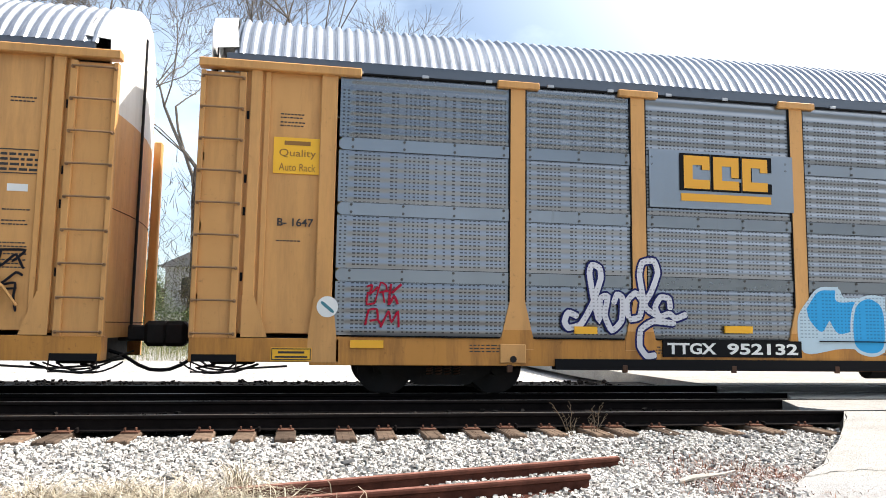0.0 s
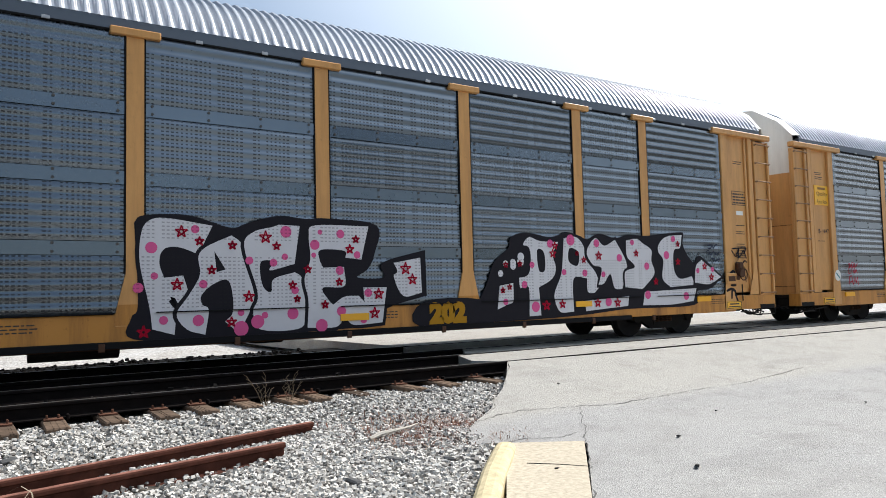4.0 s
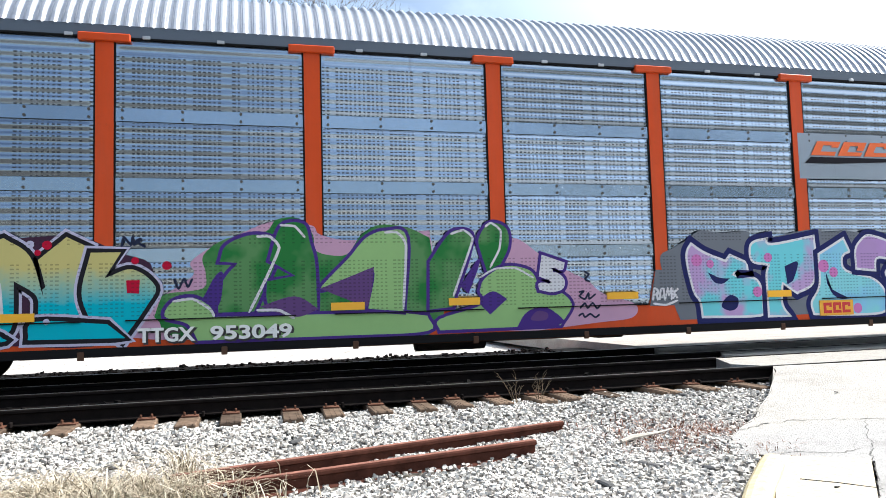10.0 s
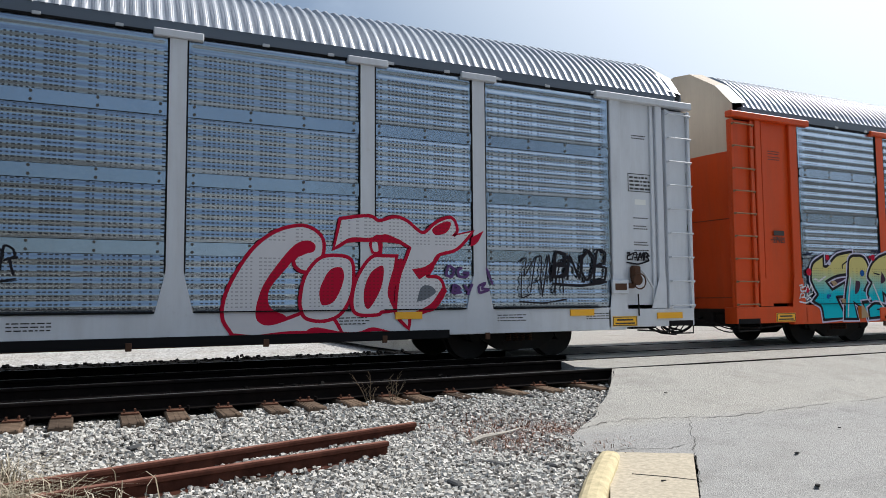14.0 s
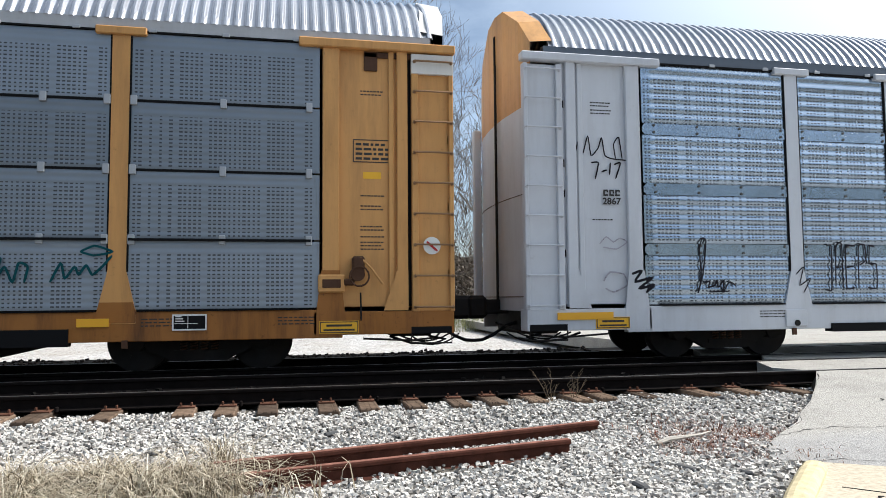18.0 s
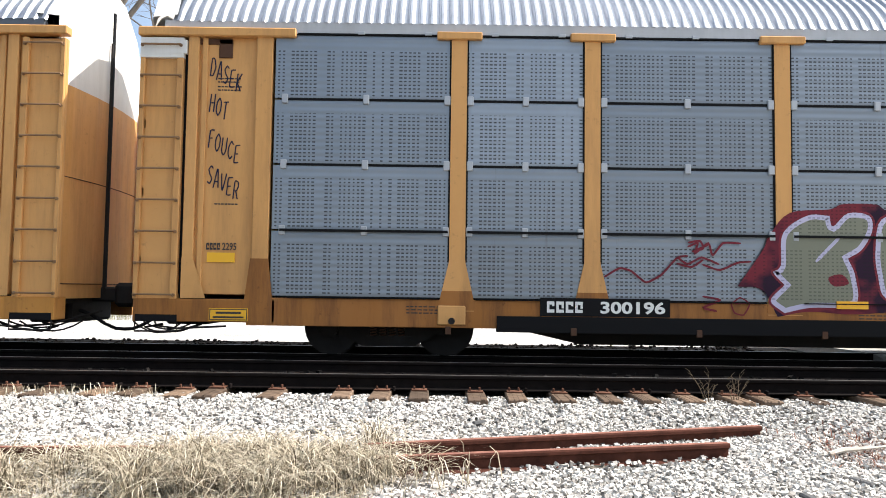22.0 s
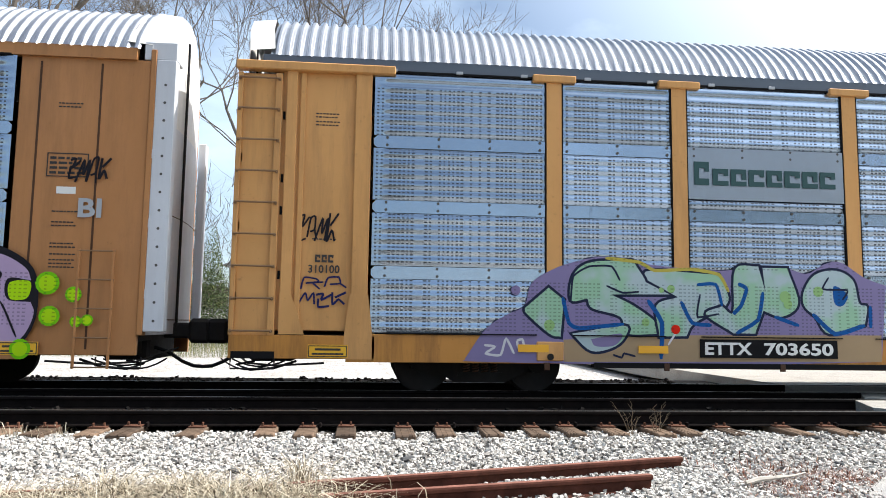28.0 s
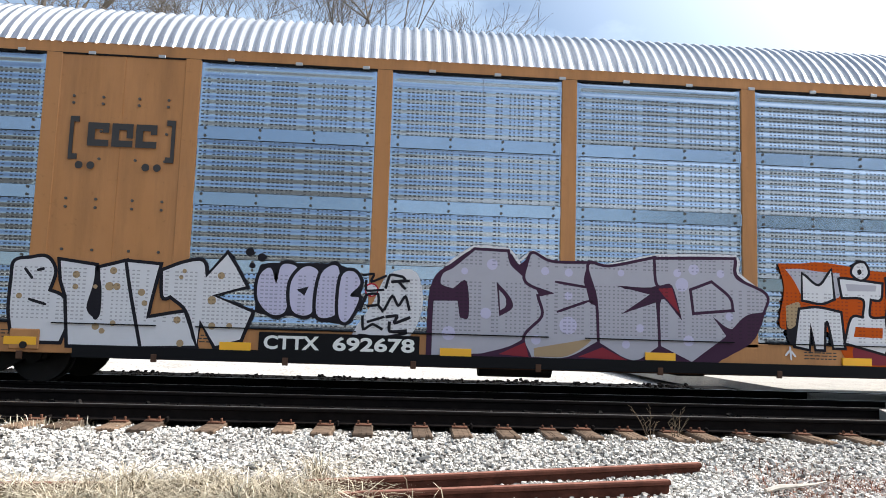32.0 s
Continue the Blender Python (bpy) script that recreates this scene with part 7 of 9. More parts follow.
    g.patch(SPRAY_GREENS, "35,45! 42,66 51,76 97,82 101,103 98,127 128,150 180,159 197,177 229,178 247,155 250,133 275,125 297,128 316,154 343,169 385,165 418,150! 414,7 90,12")
    g.letter(SPRAY_LIME, "48,45 58,65 84,70 107,57 111,43! 256,42! 378,40! 412,35! 412,12 292,10 90,11! 77,34")
    g.letter(SPRAY_GREENS, "119,118! 128,141 159,155 187,153 200,140 197,119 165,48! 117,48! 117,78 128,99 143,116!")
    g.letter(SPRAY_GREENS, "186,119! 199,162 215,173 236,169 243,144 250,114 252,49! 231,64 207,65 192,47! 182,62 182,90! 221,97!")
    g.letter(SPRAY_LIME, "256,78 297,121 324,151 354,161 384,150 376,42! 324,47! 333,104 293,88")
    g.patch(SPRAY_VIOLET, "97,68! 114,99 124,102 121,67 114,52!")
    g.patch(SPRAY_PLUM, "172,55! 221,68 254,49! 220,39")
    g.patch(SPRAY_PLUM, "256,78! 334,108! 326,56 311,55")
    g.patch(SPRAY_ROSE_PALE, "529,136 555,148 593,123 636,98 671,81 697,60 752,42 746,21 686,15 580,6! 516,9! 519,104")
    g.letter(SPRAY_GREENS, "417,114! 442,149 459,161 483,156 478,125 456,66 451,46! 415,43!")
    g.letter(SPRAY_GREENS, "494,148 513,172 539,164 542,136 526,104! 508,92! 499,120")
    g.letter(SPRAY_LIME, "502,88 536,106 575,99 587,79 582,71! 617,68 643,45 623,13! 430,12! 430,29 497,49 493,69!")
    g.patch(SPRAY_VIOLET, "464,77! 491,116 494,108 476,65!")
    g.patch(SPRAY_VIOLET, "493,53 514,68 537,56! 509,33!")
    g.patch(SPRAY_VIOLET, "550,11! 568,35 598,42 628,21 619,13!")
    g.patch(SPRAY_PLUM, "574,23 585,36 602,32 598,22")
    g.line(SPRAY_WHITE, 0.035, "452,62 469,105 485,148 471,161 450,155")
    g.line(SPRAY_WHITE, 0.035, "511,104 527,132 530,160 515,172 505,166")
    g.line(SPRAY_WHITE, 0.03, "494,89 519,102 553,102 581,87")
    g.letter(SPRAY_WHITE, "595,123! 634,110! 629,98 610,101! 631,86 630,70 612,64 589,68! 589,79 609,80 589,89!")
    g.line(SPRAY_INK, 0.03, "665,96 674,91 667,83 675,79")
    g.line(SPRAY_INK, 0.03, "655,63 664,65 656,57 665,52 672,62 672,52 684,60")
    g.line(SPRAY_INK, 0.03, "656,38 665,46 669,38 678,46 685,37 692,43")
    g.line(SPRAY_INK, 0.03, "653,26 660,30 664,24 673,29 682,23 689,28")
    g.line(SPRAY_WHITE, 0.04, "158,47 183,97 200,137 187,153 169,153")
    g.line(SPRAY_WHITE, 0.04, "168,50 199,49 220,37")
    g.line(SPRAY_WHITE, 0.04, "376,45 382,139 369,158 350,158")
    g.line(SPRAY_WHITE, 0.035, "201,169 222,167 236,151")
    g.line(SPRAY_WHITE, 0.035, "58,65 84,68 107,53 112,43")
    g.line(SPRAY_INK, 0.03, "60,96 66,82 73,96 78,84 84,96")
    number_plate_bars(A2, -6.5, -4.5, 0.58, 0.76, "TTGX 953049", None)
    g = Mural(A2, -11.50, 0.46, SPRAY_BLACK, 0.055, "yellow over cyan graffiti letter with black rim", halo=SPRAY_MIST)
    g.patch(SPRAY_PLUM_DARK, "21,120 53,137 122,152 183,146 241,147 275,155 336,152 423,154 474,133 518,107 466,15 333,14 195,15 52,7! 32,41 18,91")
    g.letter(SPRAY_STRAW_CYAN, "17,91! 22,123 53,141! 53,120! 68,120 99,143 145,152! 136,108! 93,103 57,90! 80,69! 118,84! 119,59! 92,58 95,48 119,12! 52,10! 45,37 22,48! 36,61 28,74")
    g.letter(SPRAY_STRAW_CYAN, "142,138 169,144 190,139 202,117 196,87! 182,69! 230,53! 217,46 195,44! 181,30! 147,47! 157,10! 119,11! 124,57 135,99")
    g.patch(SPRAY_PLUM_DARK, "158,92! 173,88 168,70 154,63")
    g.letter(SPRAY_STRAW_CYAN, "181,42! 232,44 217,28 195,11!")
    g.letter(SPRAY_STRAW_CYAN, "202,102 218,128 241,143! 279,154! 282,109! 308,101! 293,51 277,44! 258,63! 247,68! 248,34 228,31! 199,62 214,87")
    g.patch(SPRAY_PLUM_DARK, "248,113! 261,94 244,86")
    g.letter(SPRAY_STRAW_CYAN, "294,109 315,142 338,153! 369,129 385,76! 378,124! 412,154! 441,139! 432,58 438,45! 384,43 377,76 351,96! 350,41 337,22! 293,43! 310,77")
    g.letter(SPRAY_STRAW_CYAN, "441,133! 479,133! 459,99! 493,110 522,86 511,60 480,14! 443,37! 430,79")
    g.letter(SPRAY_STRAW_CYAN, "199,29! 224,39 277,29 313,37 337,26! 333,18 202,11!")
    g.letter(SPRAY_STRAW_CYAN, "367,20! 376,44 462,38! 485,18! 419,19")
    g.patch(SPRAY_TAN, "106,53! 121,52! 121,36! 111,44")
    g.patch(SPRAY_TAN, "75,90! 89,91! 99,84! 86,79!")
    g.patch(SPRAY_RUST, "161,36! 181,35! 181,8! 162,9!")
    g.patch(SPRAY_TAN, "173,36! 181,37! 199,11! 172,9!")
    g.dots(SPRAY_CRIMSON, "68,141,6 8,109,8 219,143,7 287,134,5 389,143,6 496,121,5 536,114,6 208,144,3 378,133,4 1,72,7")
    g.dots(SPRAY_MIST, "369,144,5 73,129,5 179,111,4 203,52,4 389,43,4")
    g.dots(SPRAY_BLUE, "180,108,7 273,86,5 65,57,5 71,59,3")
    g.patch(SPRAY_CRIMSON, "485,95! 502,95! 501,77! 486,78!")
    g.line(SPRAY_WHITE, 0.035, "60,100 38,90 26,95 22,92")
    g.line(SPRAY_WHITE, 0.035, "127,12 132,57 141,99")
    g.line(SPRAY_WHITE, 0.035, "214,87 239,42 250,32")
    g.line(SPRAY_WHITE, 0.035, "319,124 334,93 338,45")
    g.line(SPRAY_BLACK, 0.03, "115,117 115,125 132,134")
    g.line(SPRAY_BLACK, 0.03, "218,109 240,105")
    g.line(SPRAY_BLACK, 0.035, "224,28 259,26")
    g.line(SPRAY_INK, 0.03, "2,143 4,151 8,150 5,145 14,148 12,143 19,150 24,148")
    g.line(SPRAY_INK, 0.03, "217,154 222,160 230,154 232,162 239,154 247,164")
    g.line(SPRAY_INK, 0.03, "479,140 482,153 491,142 493,154 495,142 504,151 497,147 509,139")
    part("lettering", letters("27925", -12.38, -12.03, 2.15, 2.26, yk, 0.02), LETTER_K, A2)
    part("lettering", Shape().box(-12.36, -12.05, yk, yk + 0.003, 2.3, 2.40), LETTER_K, A2)
    tag(A2, (-11.75, -11.35, 0.95, 1.3), SPRAY_WHITE, "#&/%*", 0.03, 12, "white scrawl on the column foot")
    part("gusset_patch", Shape().prism([(EDGES[7] - 0.12, 1.42), (EDGES[7] - 0.25, 0.84), (EDGES[7] + 0.25, 0.84), (EDGES[7] + 0.12, 1.42)], "y", FACE - 0.006, FACE - 0.002), SPRAY_GREY, A2)

    part("gusset_patch", Shape().prism([(EDGES[5] - 0.12, 1.42), (EDGES[5] - 0.25, 0.84), (EDGES[5] + 0.25, 0.84), (EDGES[5] + 0.12, 1.42)], "y", FACE - 0.006, FACE - 0.002), SPRAY_GREY, A2)
    tag(A2, (EDGES[5] - 0.2, EDGES[5] + 0.25, 0.9, 1.15), SPRAY_WHITE, "@%&*", 0.035, 61, "white scrawl on a grey post foot")
    tag(A2, (8.85, 9.08, 0.95, 1.45), SPRAY_WHITE, "#/%/@", 0.035, 62, "white scrawl down the grey post foot")
    part("teal_patch", Shape().box(11.66, 11.96, FACE - 0.07, FACE - 0.065, 1.31, 1.46), SPRAY_TEAL, A2, "teal overspray on the brake bracket")

    # fourth car: white
    part("mark_panel", Shape().box(-6.84, -4.29, Y1, FACE + 0.002, 2.95, 3.8), LETTER_W, A3, "white panel with a red company mark")
    logo_blocks(A3, -6.27, -4.95, 3.16, 3.77, 2, MARK_RED, 0.0, True, None, "red two-block company mark", 0.06)
    logo_blocks(A3, -6.6, -6.05, 0.68, 0.85, 3, LETTER_K, 0.0, True, None, "owner mark in plain blocks", 0.2)
    written(A3, "517018", -6.0, -4.8, 0.68, 0.85, LETTER_K, 0.03)
    logo_blocks(A3, -12.25, -11.95, 2.58, 2.68, 3, LETTER_K, 0.0, True, None, "owner mark in plain blocks", 0.2, yk)
    part("lettering", letters("2867", -12.25, -11.95, 2.45, 2.55, yk, 0.03), LETTER_K, A3)
    g = Mural(A3, -12.75, 0.46, SPRAY_BLACK, 0.03, "handwritten scrawl", y=yk)
    g.line(SPRAY_BLACK, 0.021, "1,302 4,274 13,303 18,277 27,306 32,275 44,287 50,304 55,276 67,271 93,269")
    g.line(SPRAY_BLACK, 0.021, "73,271 70,294 79,306 84,271")
    g.line(SPRAY_BLACK, 0.025, "32,264 44,264 38,238")
    g.line(SPRAY_BLACK, 0.025, "49,250 58,253")
    g.line(SPRAY_BLACK, 0.025, "64,265 62,245")
    g.line(SPRAY_BLACK, 0.025, "70,262 81,265 72,239")
    g.line(SPRAY_SILVER, 0.02, "43,137 54,148 66,140 77,146 89,140 71,129 48,132")
    g.line(SPRAY_SILVER, 0.025, "48,79 59,93 82,90 88,73 65,62 51,68")
    g = Mural(A3, -11.85, 0.46, SPRAY_BLACK, 0.03, "handwritten scrawl")
    g.line(SPRAY_BLACK, 0.025, "115,60 125,89 132,141 126,147 120,130 122,89 118,66 115,60")
    g.line(SPRAY_BLACK, 0.025, "125,75 137,78 134,69 146,72 149,80 152,69 162,80 159,60 171,77 183,71")
    g.line(SPRAY_BLACK, 0.02, "134,61 171,62")
    g.line(SPRAY_BLACK, 0.025, "349,64 359,64 361,134 355,137")
    g.line(SPRAY_BLACK, 0.025, "367,64 370,134 381,139 381,64")
    g.line(SPRAY_BLACK, 0.025, "369,101 382,101")
    g.line(SPRAY_BLACK, 0.025, "407,136 389,134 388,67 404,67")
    g.line(SPRAY_BLACK, 0.025, "389,101 403,102")
    g.line(SPRAY_BLACK, 0.025, "411,64 413,134 425,138 427,113 414,104")
    g.line(SPRAY_BLACK, 0.025, "445,135 435,136 433,107 447,105 446,66 429,67")
    g.line(SPRAY_BLACK, 0.025, "532,80 557,76 566,132")
    g.line(SPRAY_BLACK, 0.025, "564,88 575,132 588,88")
    g.line(SPRAY_BLACK, 0.02, "568,107 585,108")
    g.line(SPRAY_BLACK, 0.025, "612,134 594,131 599,88 618,94")
    g.line(SPRAY_BLACK, 0.02, "596,113 612,116")
    g.line(SPRAY_BLACK, 0.025, "611,136 645,110 622,107 651,84 617,87")
    g.line(SPRAY_BLACK, 0.04, "3,90 20,95 8,78 38,84 14,67 41,73 26,61")
    g.line(SPRAY_BLACK, 0.02, "293,89 307,101 299,71 320,83 306,59")
    g.line(SPRAY_BLACK, 0.02, "485,82 500,88 492,72 510,78")
    for bx, seed, wide, text in (((9.6, 10.6, 1.0, 1.85), 18, 0.025, "#%&@"), ((10.3, 11.45, 1.3, 1.92), 19, 0.05, "BNOB"), ((1.5, 2.3, 1.3, 1.75), 21, 0.025, "%&#@")):
        tag(A3, bx, SPRAY_BLACK, text, wide, seed, "black handwritten scrawl")
    g = Mural(A3, -4.35, 0.46, SPRAY_BLACK, 0.045, "green and gold graffiti letter", halo=SPRAY_MIST)
    g.patch(SPRAY_PLUM, "11,11! 24,55 47,61 85,103 116,127 244,142 313,139 370,143 514,120 558,82 561,52! 546,15 57,13")
    g.patch(SPRAY_JADE, "60,36 84,58 304,59 557,60! 541,15 334,13 77,12!")
    g.patch(SPRAY_OLIVE, "257,39! 319,52 451,54! 458,17 283,13!")
    g.letter(SPRAY_GOLD_JADE, "88,58 98,77 134,120 155,130 213,128! 205,90! 155,97 169,70! 147,54! 119,54")
    g.patch(SPRAY_BLACK, "129,67! 169,104! 147,67!")
    g.letter(SPRAY_GOLD_JADE, "195,104 228,124 271,145! 305,118 281,90 258,80! 284,62 257,50 208,53! 213,80 235,104")
    g.patch(SPRAY_TEAL, "216,63 220,90 247,104 269,90 261,63 234,53")
    g.letter(SPRAY_GOLD_JADE, "293,97 301,118 338,147! 415,119 384,83! 360,79 363,37! 280,52! 312,80")
    g.patch(SPRAY_BLACK, "325,118! 361,104! 320,90!")
    g.letter(SPRAY_GOLD_JADE, "393,90 424,141! 497,134 500,105 451,62! 384,58! 410,97")
    g.patch(SPRAY_BLACK, "431,90! 436,119 466,119 461,90!")
    g.letter(SPRAY_JADE, "468,61! 504,97 552,60!")
    g.dots(SPRAY_VIOLET, "309,132,11 378,144,9 236,145,5 102,117,9 85,94,8 67,77,8 523,120,7 548,75,12 531,101,9 31,43,13")
    g.line(SPRAY_INK, 0.03, "5,78 14,65 24,84")
    g.line(SPRAY_INK, 0.03, "27,74 37,81 29,68 39,68")
    g.line(SPRAY_INK, 0.03, "54,84 44,81 45,68 57,74 47,65")
    g.line(SPRAY_INK, 0.025, "111,15 122,21 132,15 146,21")
    g.line(SPRAY_INK, 0.025, "358,19 366,24 373,17 387,24")
    g = Mural(A3, 4.80, 0.46, SPRAY_CRIMSON, 0.05, "white script graffiti letter with crimson rim")
    g.letter(SPRAY_WHITE, "14,11! 1,36 9,75 40,127 75,155 113,164 137,152 142,133 135,112 117,100 104,106 102,117 117,125 129,129 130,139 118,144 99,136 73,105 54,75 45,42 50,26 69,22 112,36! 126,28 154,30 169,10! 96,12 46,8")
    g.patch(SPRAY_CRIMSON, "103,138 120,144 130,139 129,129 117,125 101,119 90,105 64,72 66,46 88,34 72,24 52,26 45,42 54,75 73,105")
    g.letter(SPRAY_WHITE, "111,60 118,91 138,116 163,121 185,115 188,87 183,60 168,37 144,28 119,32 112,45")
    g.patch(SPRAY_CRIMSON, "139,76 153,101 171,105 175,87 161,56 143,49 138,60")
    g.letter(SPRAY_WHITE, "190,52 197,87 219,119 242,122! 258,122! 254,96 247,64 255,42! 235,40 228,36 198,37")
    g.patch(SPRAY_CRIMSON, "208,76 219,99 238,108 235,76 216,44 207,52")
    g.patch(SPRAY_CRIMSON, "258,116! 271,118 258,76 255,48! 245,68")
    g.letter(SPRAY_WHITE, "261,48 266,88 277,117 285,137! 281,141 249,156 234,156 215,151 185,150 161,136! 171,177! 214,183 231,176 257,183 277,178 305,160 330,178 355,186 364,169 356,158! 392,166! 364,139 330,128 318,105 310,92 333,88 339,68 323,47 298,37 282,35 279,15! 263,32")
    g.patch(SPRAY_CRIMSON, "286,104! 310,109 335,126 318,101 298,88!")
    g.patch(SPRAY_CRIMSON, "339,76 346,68 323,39 290,37! 317,49 333,68")
    g.patch(SPRAY_GREY, "294,53! 302,76 318,78 327,68 310,57")
    g.patch(SPRAY_CRIMSON, "392,157! 415,169! 403,149 390,142!")
    g.patch(SPRAY_CRIMSON, "322,169 343,181 355,179 347,164 328,159")
    g.patch(SPRAY_CRIMSON, "219,127! 215,143 226,156 236,152 236,128 228,126")
    g.patch(SPRAY_WHITE, "222,131 220,143 227,148 230,132")
    g.patch(SPRAY_CRIMSON, "163,138! 188,150 215,151 257,153 285,137! 257,144 215,145 185,143")
    g.patch(SPRAY_CRIMSON, "109,6! 130,17 169,10 198,9 221,15 251,8! 221,9 198,5 169,5 130,11")
    g.line(SPRAY_PLUM, 0.045, "345,95 350,110 360,105 356,93 345,95")
    g.line(SPRAY_PLUM, 0.045, "375,108 367,103 369,93 382,93 386,99 375,99")
    g.line(SPRAY_PLUM, 0.045, "356,66 360,80 371,74 360,72 373,68 358,66")
    g.line(SPRAY_PLUM, 0.045, "378,80 386,70 393,82 384,63")
    g.line(SPRAY_PLUM, 0.045, "404,78 417,83 410,74 424,72 406,67 404,78")
    g.line(SPRAY_PLUM, 0.045, "419,108 431,80")
    tag(A3, (11.95, 12.5, 1.7, 1.9), SPRAY_BLACK, "#%&@", 0.03, 24, "black scrawl on the end panel", yk)

    # fifth car: old yellow
    logo_blocks(A4, 4.6, 6.75, 3.38, 3.64, 4, MARK_ORANGE, 0.6, True, None, "orange slanted company mark over a black wedge")
    part("mark_wedge", Shape().add([(4.48, Y3, 3.24), (4.6, Y3, 3.35), (6.85, Y3, 3.35), (6.85, Y3, 3.31), (5.2, Y3, 3.24)], [(0, 1, 2, 3, 4)]), SPRAY_BLACK, A4)
    part("mark_panel", Shape().box(4.2, 6.76, Y1 + 0.006, FACE + 0.002, 2.84, 3.74), BAND, A4, "flat grey panel behind the mark")
    g = Mural(A4, -5.75, 0.46, SPRAY_MAROON, 0.03, "olive graffiti letter rimmed in pale lilac", inline=SPRAY_MIST, inwide=0.075)
    g.patch(SPRAY_MAROON_INK, "91,65! 127,117 137,138 167,172 225,178 245,186 293,186 308,178 361,175 403,169 440,174 488,175 579,176 633,176 681,177 721,164 723,121! 714,84 726,31! 640,31 560,28 455,33 350,33 256,27 194,30 148,22! 127,60")
    g.letter(SPRAY_OLIVE2, "153,96 157,143 193,169 225,169! 230,154 251,173 282,170 287,149 272,121 251,107! 261,81 259,40 194,35 158,27! 138,45 158,68! 142,86")
    g.patch(SPRAY_MAROON, "222,79 241,84 251,71 230,67")
    g.letter(SPRAY_OLIVE2, "290,118 300,165 350,171 408,156 410,103 405,56 386,38 345,43 303,51 293,82")
    g.patch(SPRAY_MIST, "311,95 319,108 340,100 342,79 324,71 313,82")
    g.patch(SPRAY_MAROON, "316,97 332,95 333,81 321,84")
    g.letter(SPRAY_OLIVE2, "416,135! 440,166 477,169 501,151 508,104 492,46! 447,51! 428,33 397,33! 413,67")
    g.letter(SPRAY_OLIVE2, "487,104 509,164 547,172 579,162 591,131! 609,62 587,52 513,49! 479,77")
    g.letter(SPRAY_OLIVE2, "594,152 627,172 700,169! 718,148 696,121 687,89 721,58! 718,31 646,34 609,49! 602,104")
    g.patch(SPRAY_MAROON, "575,123 589,128 594,115 580,110")
    g.patch(SPRAY_MAROON, "508,101 519,107 524,93 513,91")
    g.line(SPRAY_MIST, 0.05, "204,102 240,139")
    g.line(SPRAY_MIST, 0.05, "319,129 345,147")
    g.line(SPRAY_MIST, 0.05, "541,125 562,152")
    g.line(SPRAY_MIST, 0.05, "471,104 487,72 518,52")
    g.line(SPRAY_MIST, 0.05, "524,86 556,78 588,81")
    g.line(SPRAY_MIST, 0.05, "615,115 626,142")
    g.line(SPRAY_MIST, 0.05, "636,63 631,94")
    g.line(SPRAY_MAROON, 0.03, "19,121 34,127 29,111 49,127 55,109 70,127 96,127")
    g.line(SPRAY_MAROON, 0.03, "4,106 19,96 39,106 65,96")
    g.line(SPRAY_MAROON, 0.03, "40,96 65,88 91,99 111,101")
    g.line(SPRAY_MAROON, 0.03, "40,50 66,45 41,34 61,29")
    g.line(SPRAY_MAROON, 0.02, "81,39 94,49 108,40 99,24 86,27 81,39")
    g.line(SPRAY_MAROON, 0.02, "86,40 104,41")
    g = Mural(A4, 1.45, 0.46, SPRAY_WHITE, 0.03, "red and blue graffiti letter rimmed in white")
    g.patch(SPRAY_WHITE, "4,51! 22,78 60,116 46,134 43,158 65,165 100,153 103,165 141,170 170,164 195,171 224,157 254,140 264,157 304,150 345,131 366,160 397,168 413,158 445,166! 422,116 453,86 455,66 431,42 378,20 252,19! 121,21 64,46 22,51")
    g.letter(SPRAY_BRICK, "25,57 46,92 74,116 79,146! 117,158! 134,161 136,149 117,125 112,87 116,64 140,35 159,21! 121,21! 106,40 69,52")
    g.patch(SPRAY_WHITE, "85,94! 105,125! 98,92!")
    g.patch(SPRAY_WHITE, "67,76! 97,83! 99,57!")
    g.patch(SPRAY_SKYBLUE, "53,153 65,160 72,144 64,127 53,132")
    g.patch(SPRAY_INK, "122,158! 136,158! 136,144 124,142!")
    g.letter(SPRAY_INK, "136,149! 155,156 177,152! 182,120 164,92 161,40 140,64! 138,120 126,120!")
    g.letter(SPRAY_BRICK, "192,157! 219,154 251,135! 233,116 243,72! 247,34 242,20! 198,27! 200,49 223,77! 204,116 198,77! 167,80! 179,116")
    g.patch(SPRAY_INK, "140,35! 157,49 173,23! 154,20")
    g.letter(SPRAY_SKYBLUE, "261,150! 274,157 350,128! 328,82! 283,72! 341,67! 332,33 327,23! 244,22! 260,67 258,121")
    g.patch(SPRAY_NAVY, "294,126 316,131 308,96 298,91")
    g.patch(SPRAY_WHITE, "298,116 311,121 306,104")
    g.patch(SPRAY_WHITE, "272,58 283,101! 293,77 282,55!")
    g.letter(SPRAY_INK, "350,136! 376,158 394,156! 376,126 365,101! 323,82! 334,116")
    g.letter(SPRAY_BRICK, "402,156! 439,158! 422,111! 417,106 453,84 455,64 431,47 415,32 376,23! 384,37 411,62 406,81 364,91! 375,109 401,116 407,136")
    g.letter(SPRAY_INK, "333,62! 380,77! 368,33 332,28!")
    g.dots(SPRAY_BLUE, "36,74,8 50,85,7 60,97,5 209,135,7 233,106,7 283,92,7 263,135,7 429,153,5")
    g.stars(SPRAY_INK, "277,34,7 412,128,6 432,74,7 271,126,6 292,65,7")
    g.patch(SPRAY_WHITE, "455,49! 538,53! 557,25! 460,24!")
    g.line(SPRAY_TEAL_DARK, 0.04, "465,34 476,49 477,31")
    g.line(SPRAY_TEAL_DARK, 0.04, "484,31 489,43 497,32 503,43 505,31")
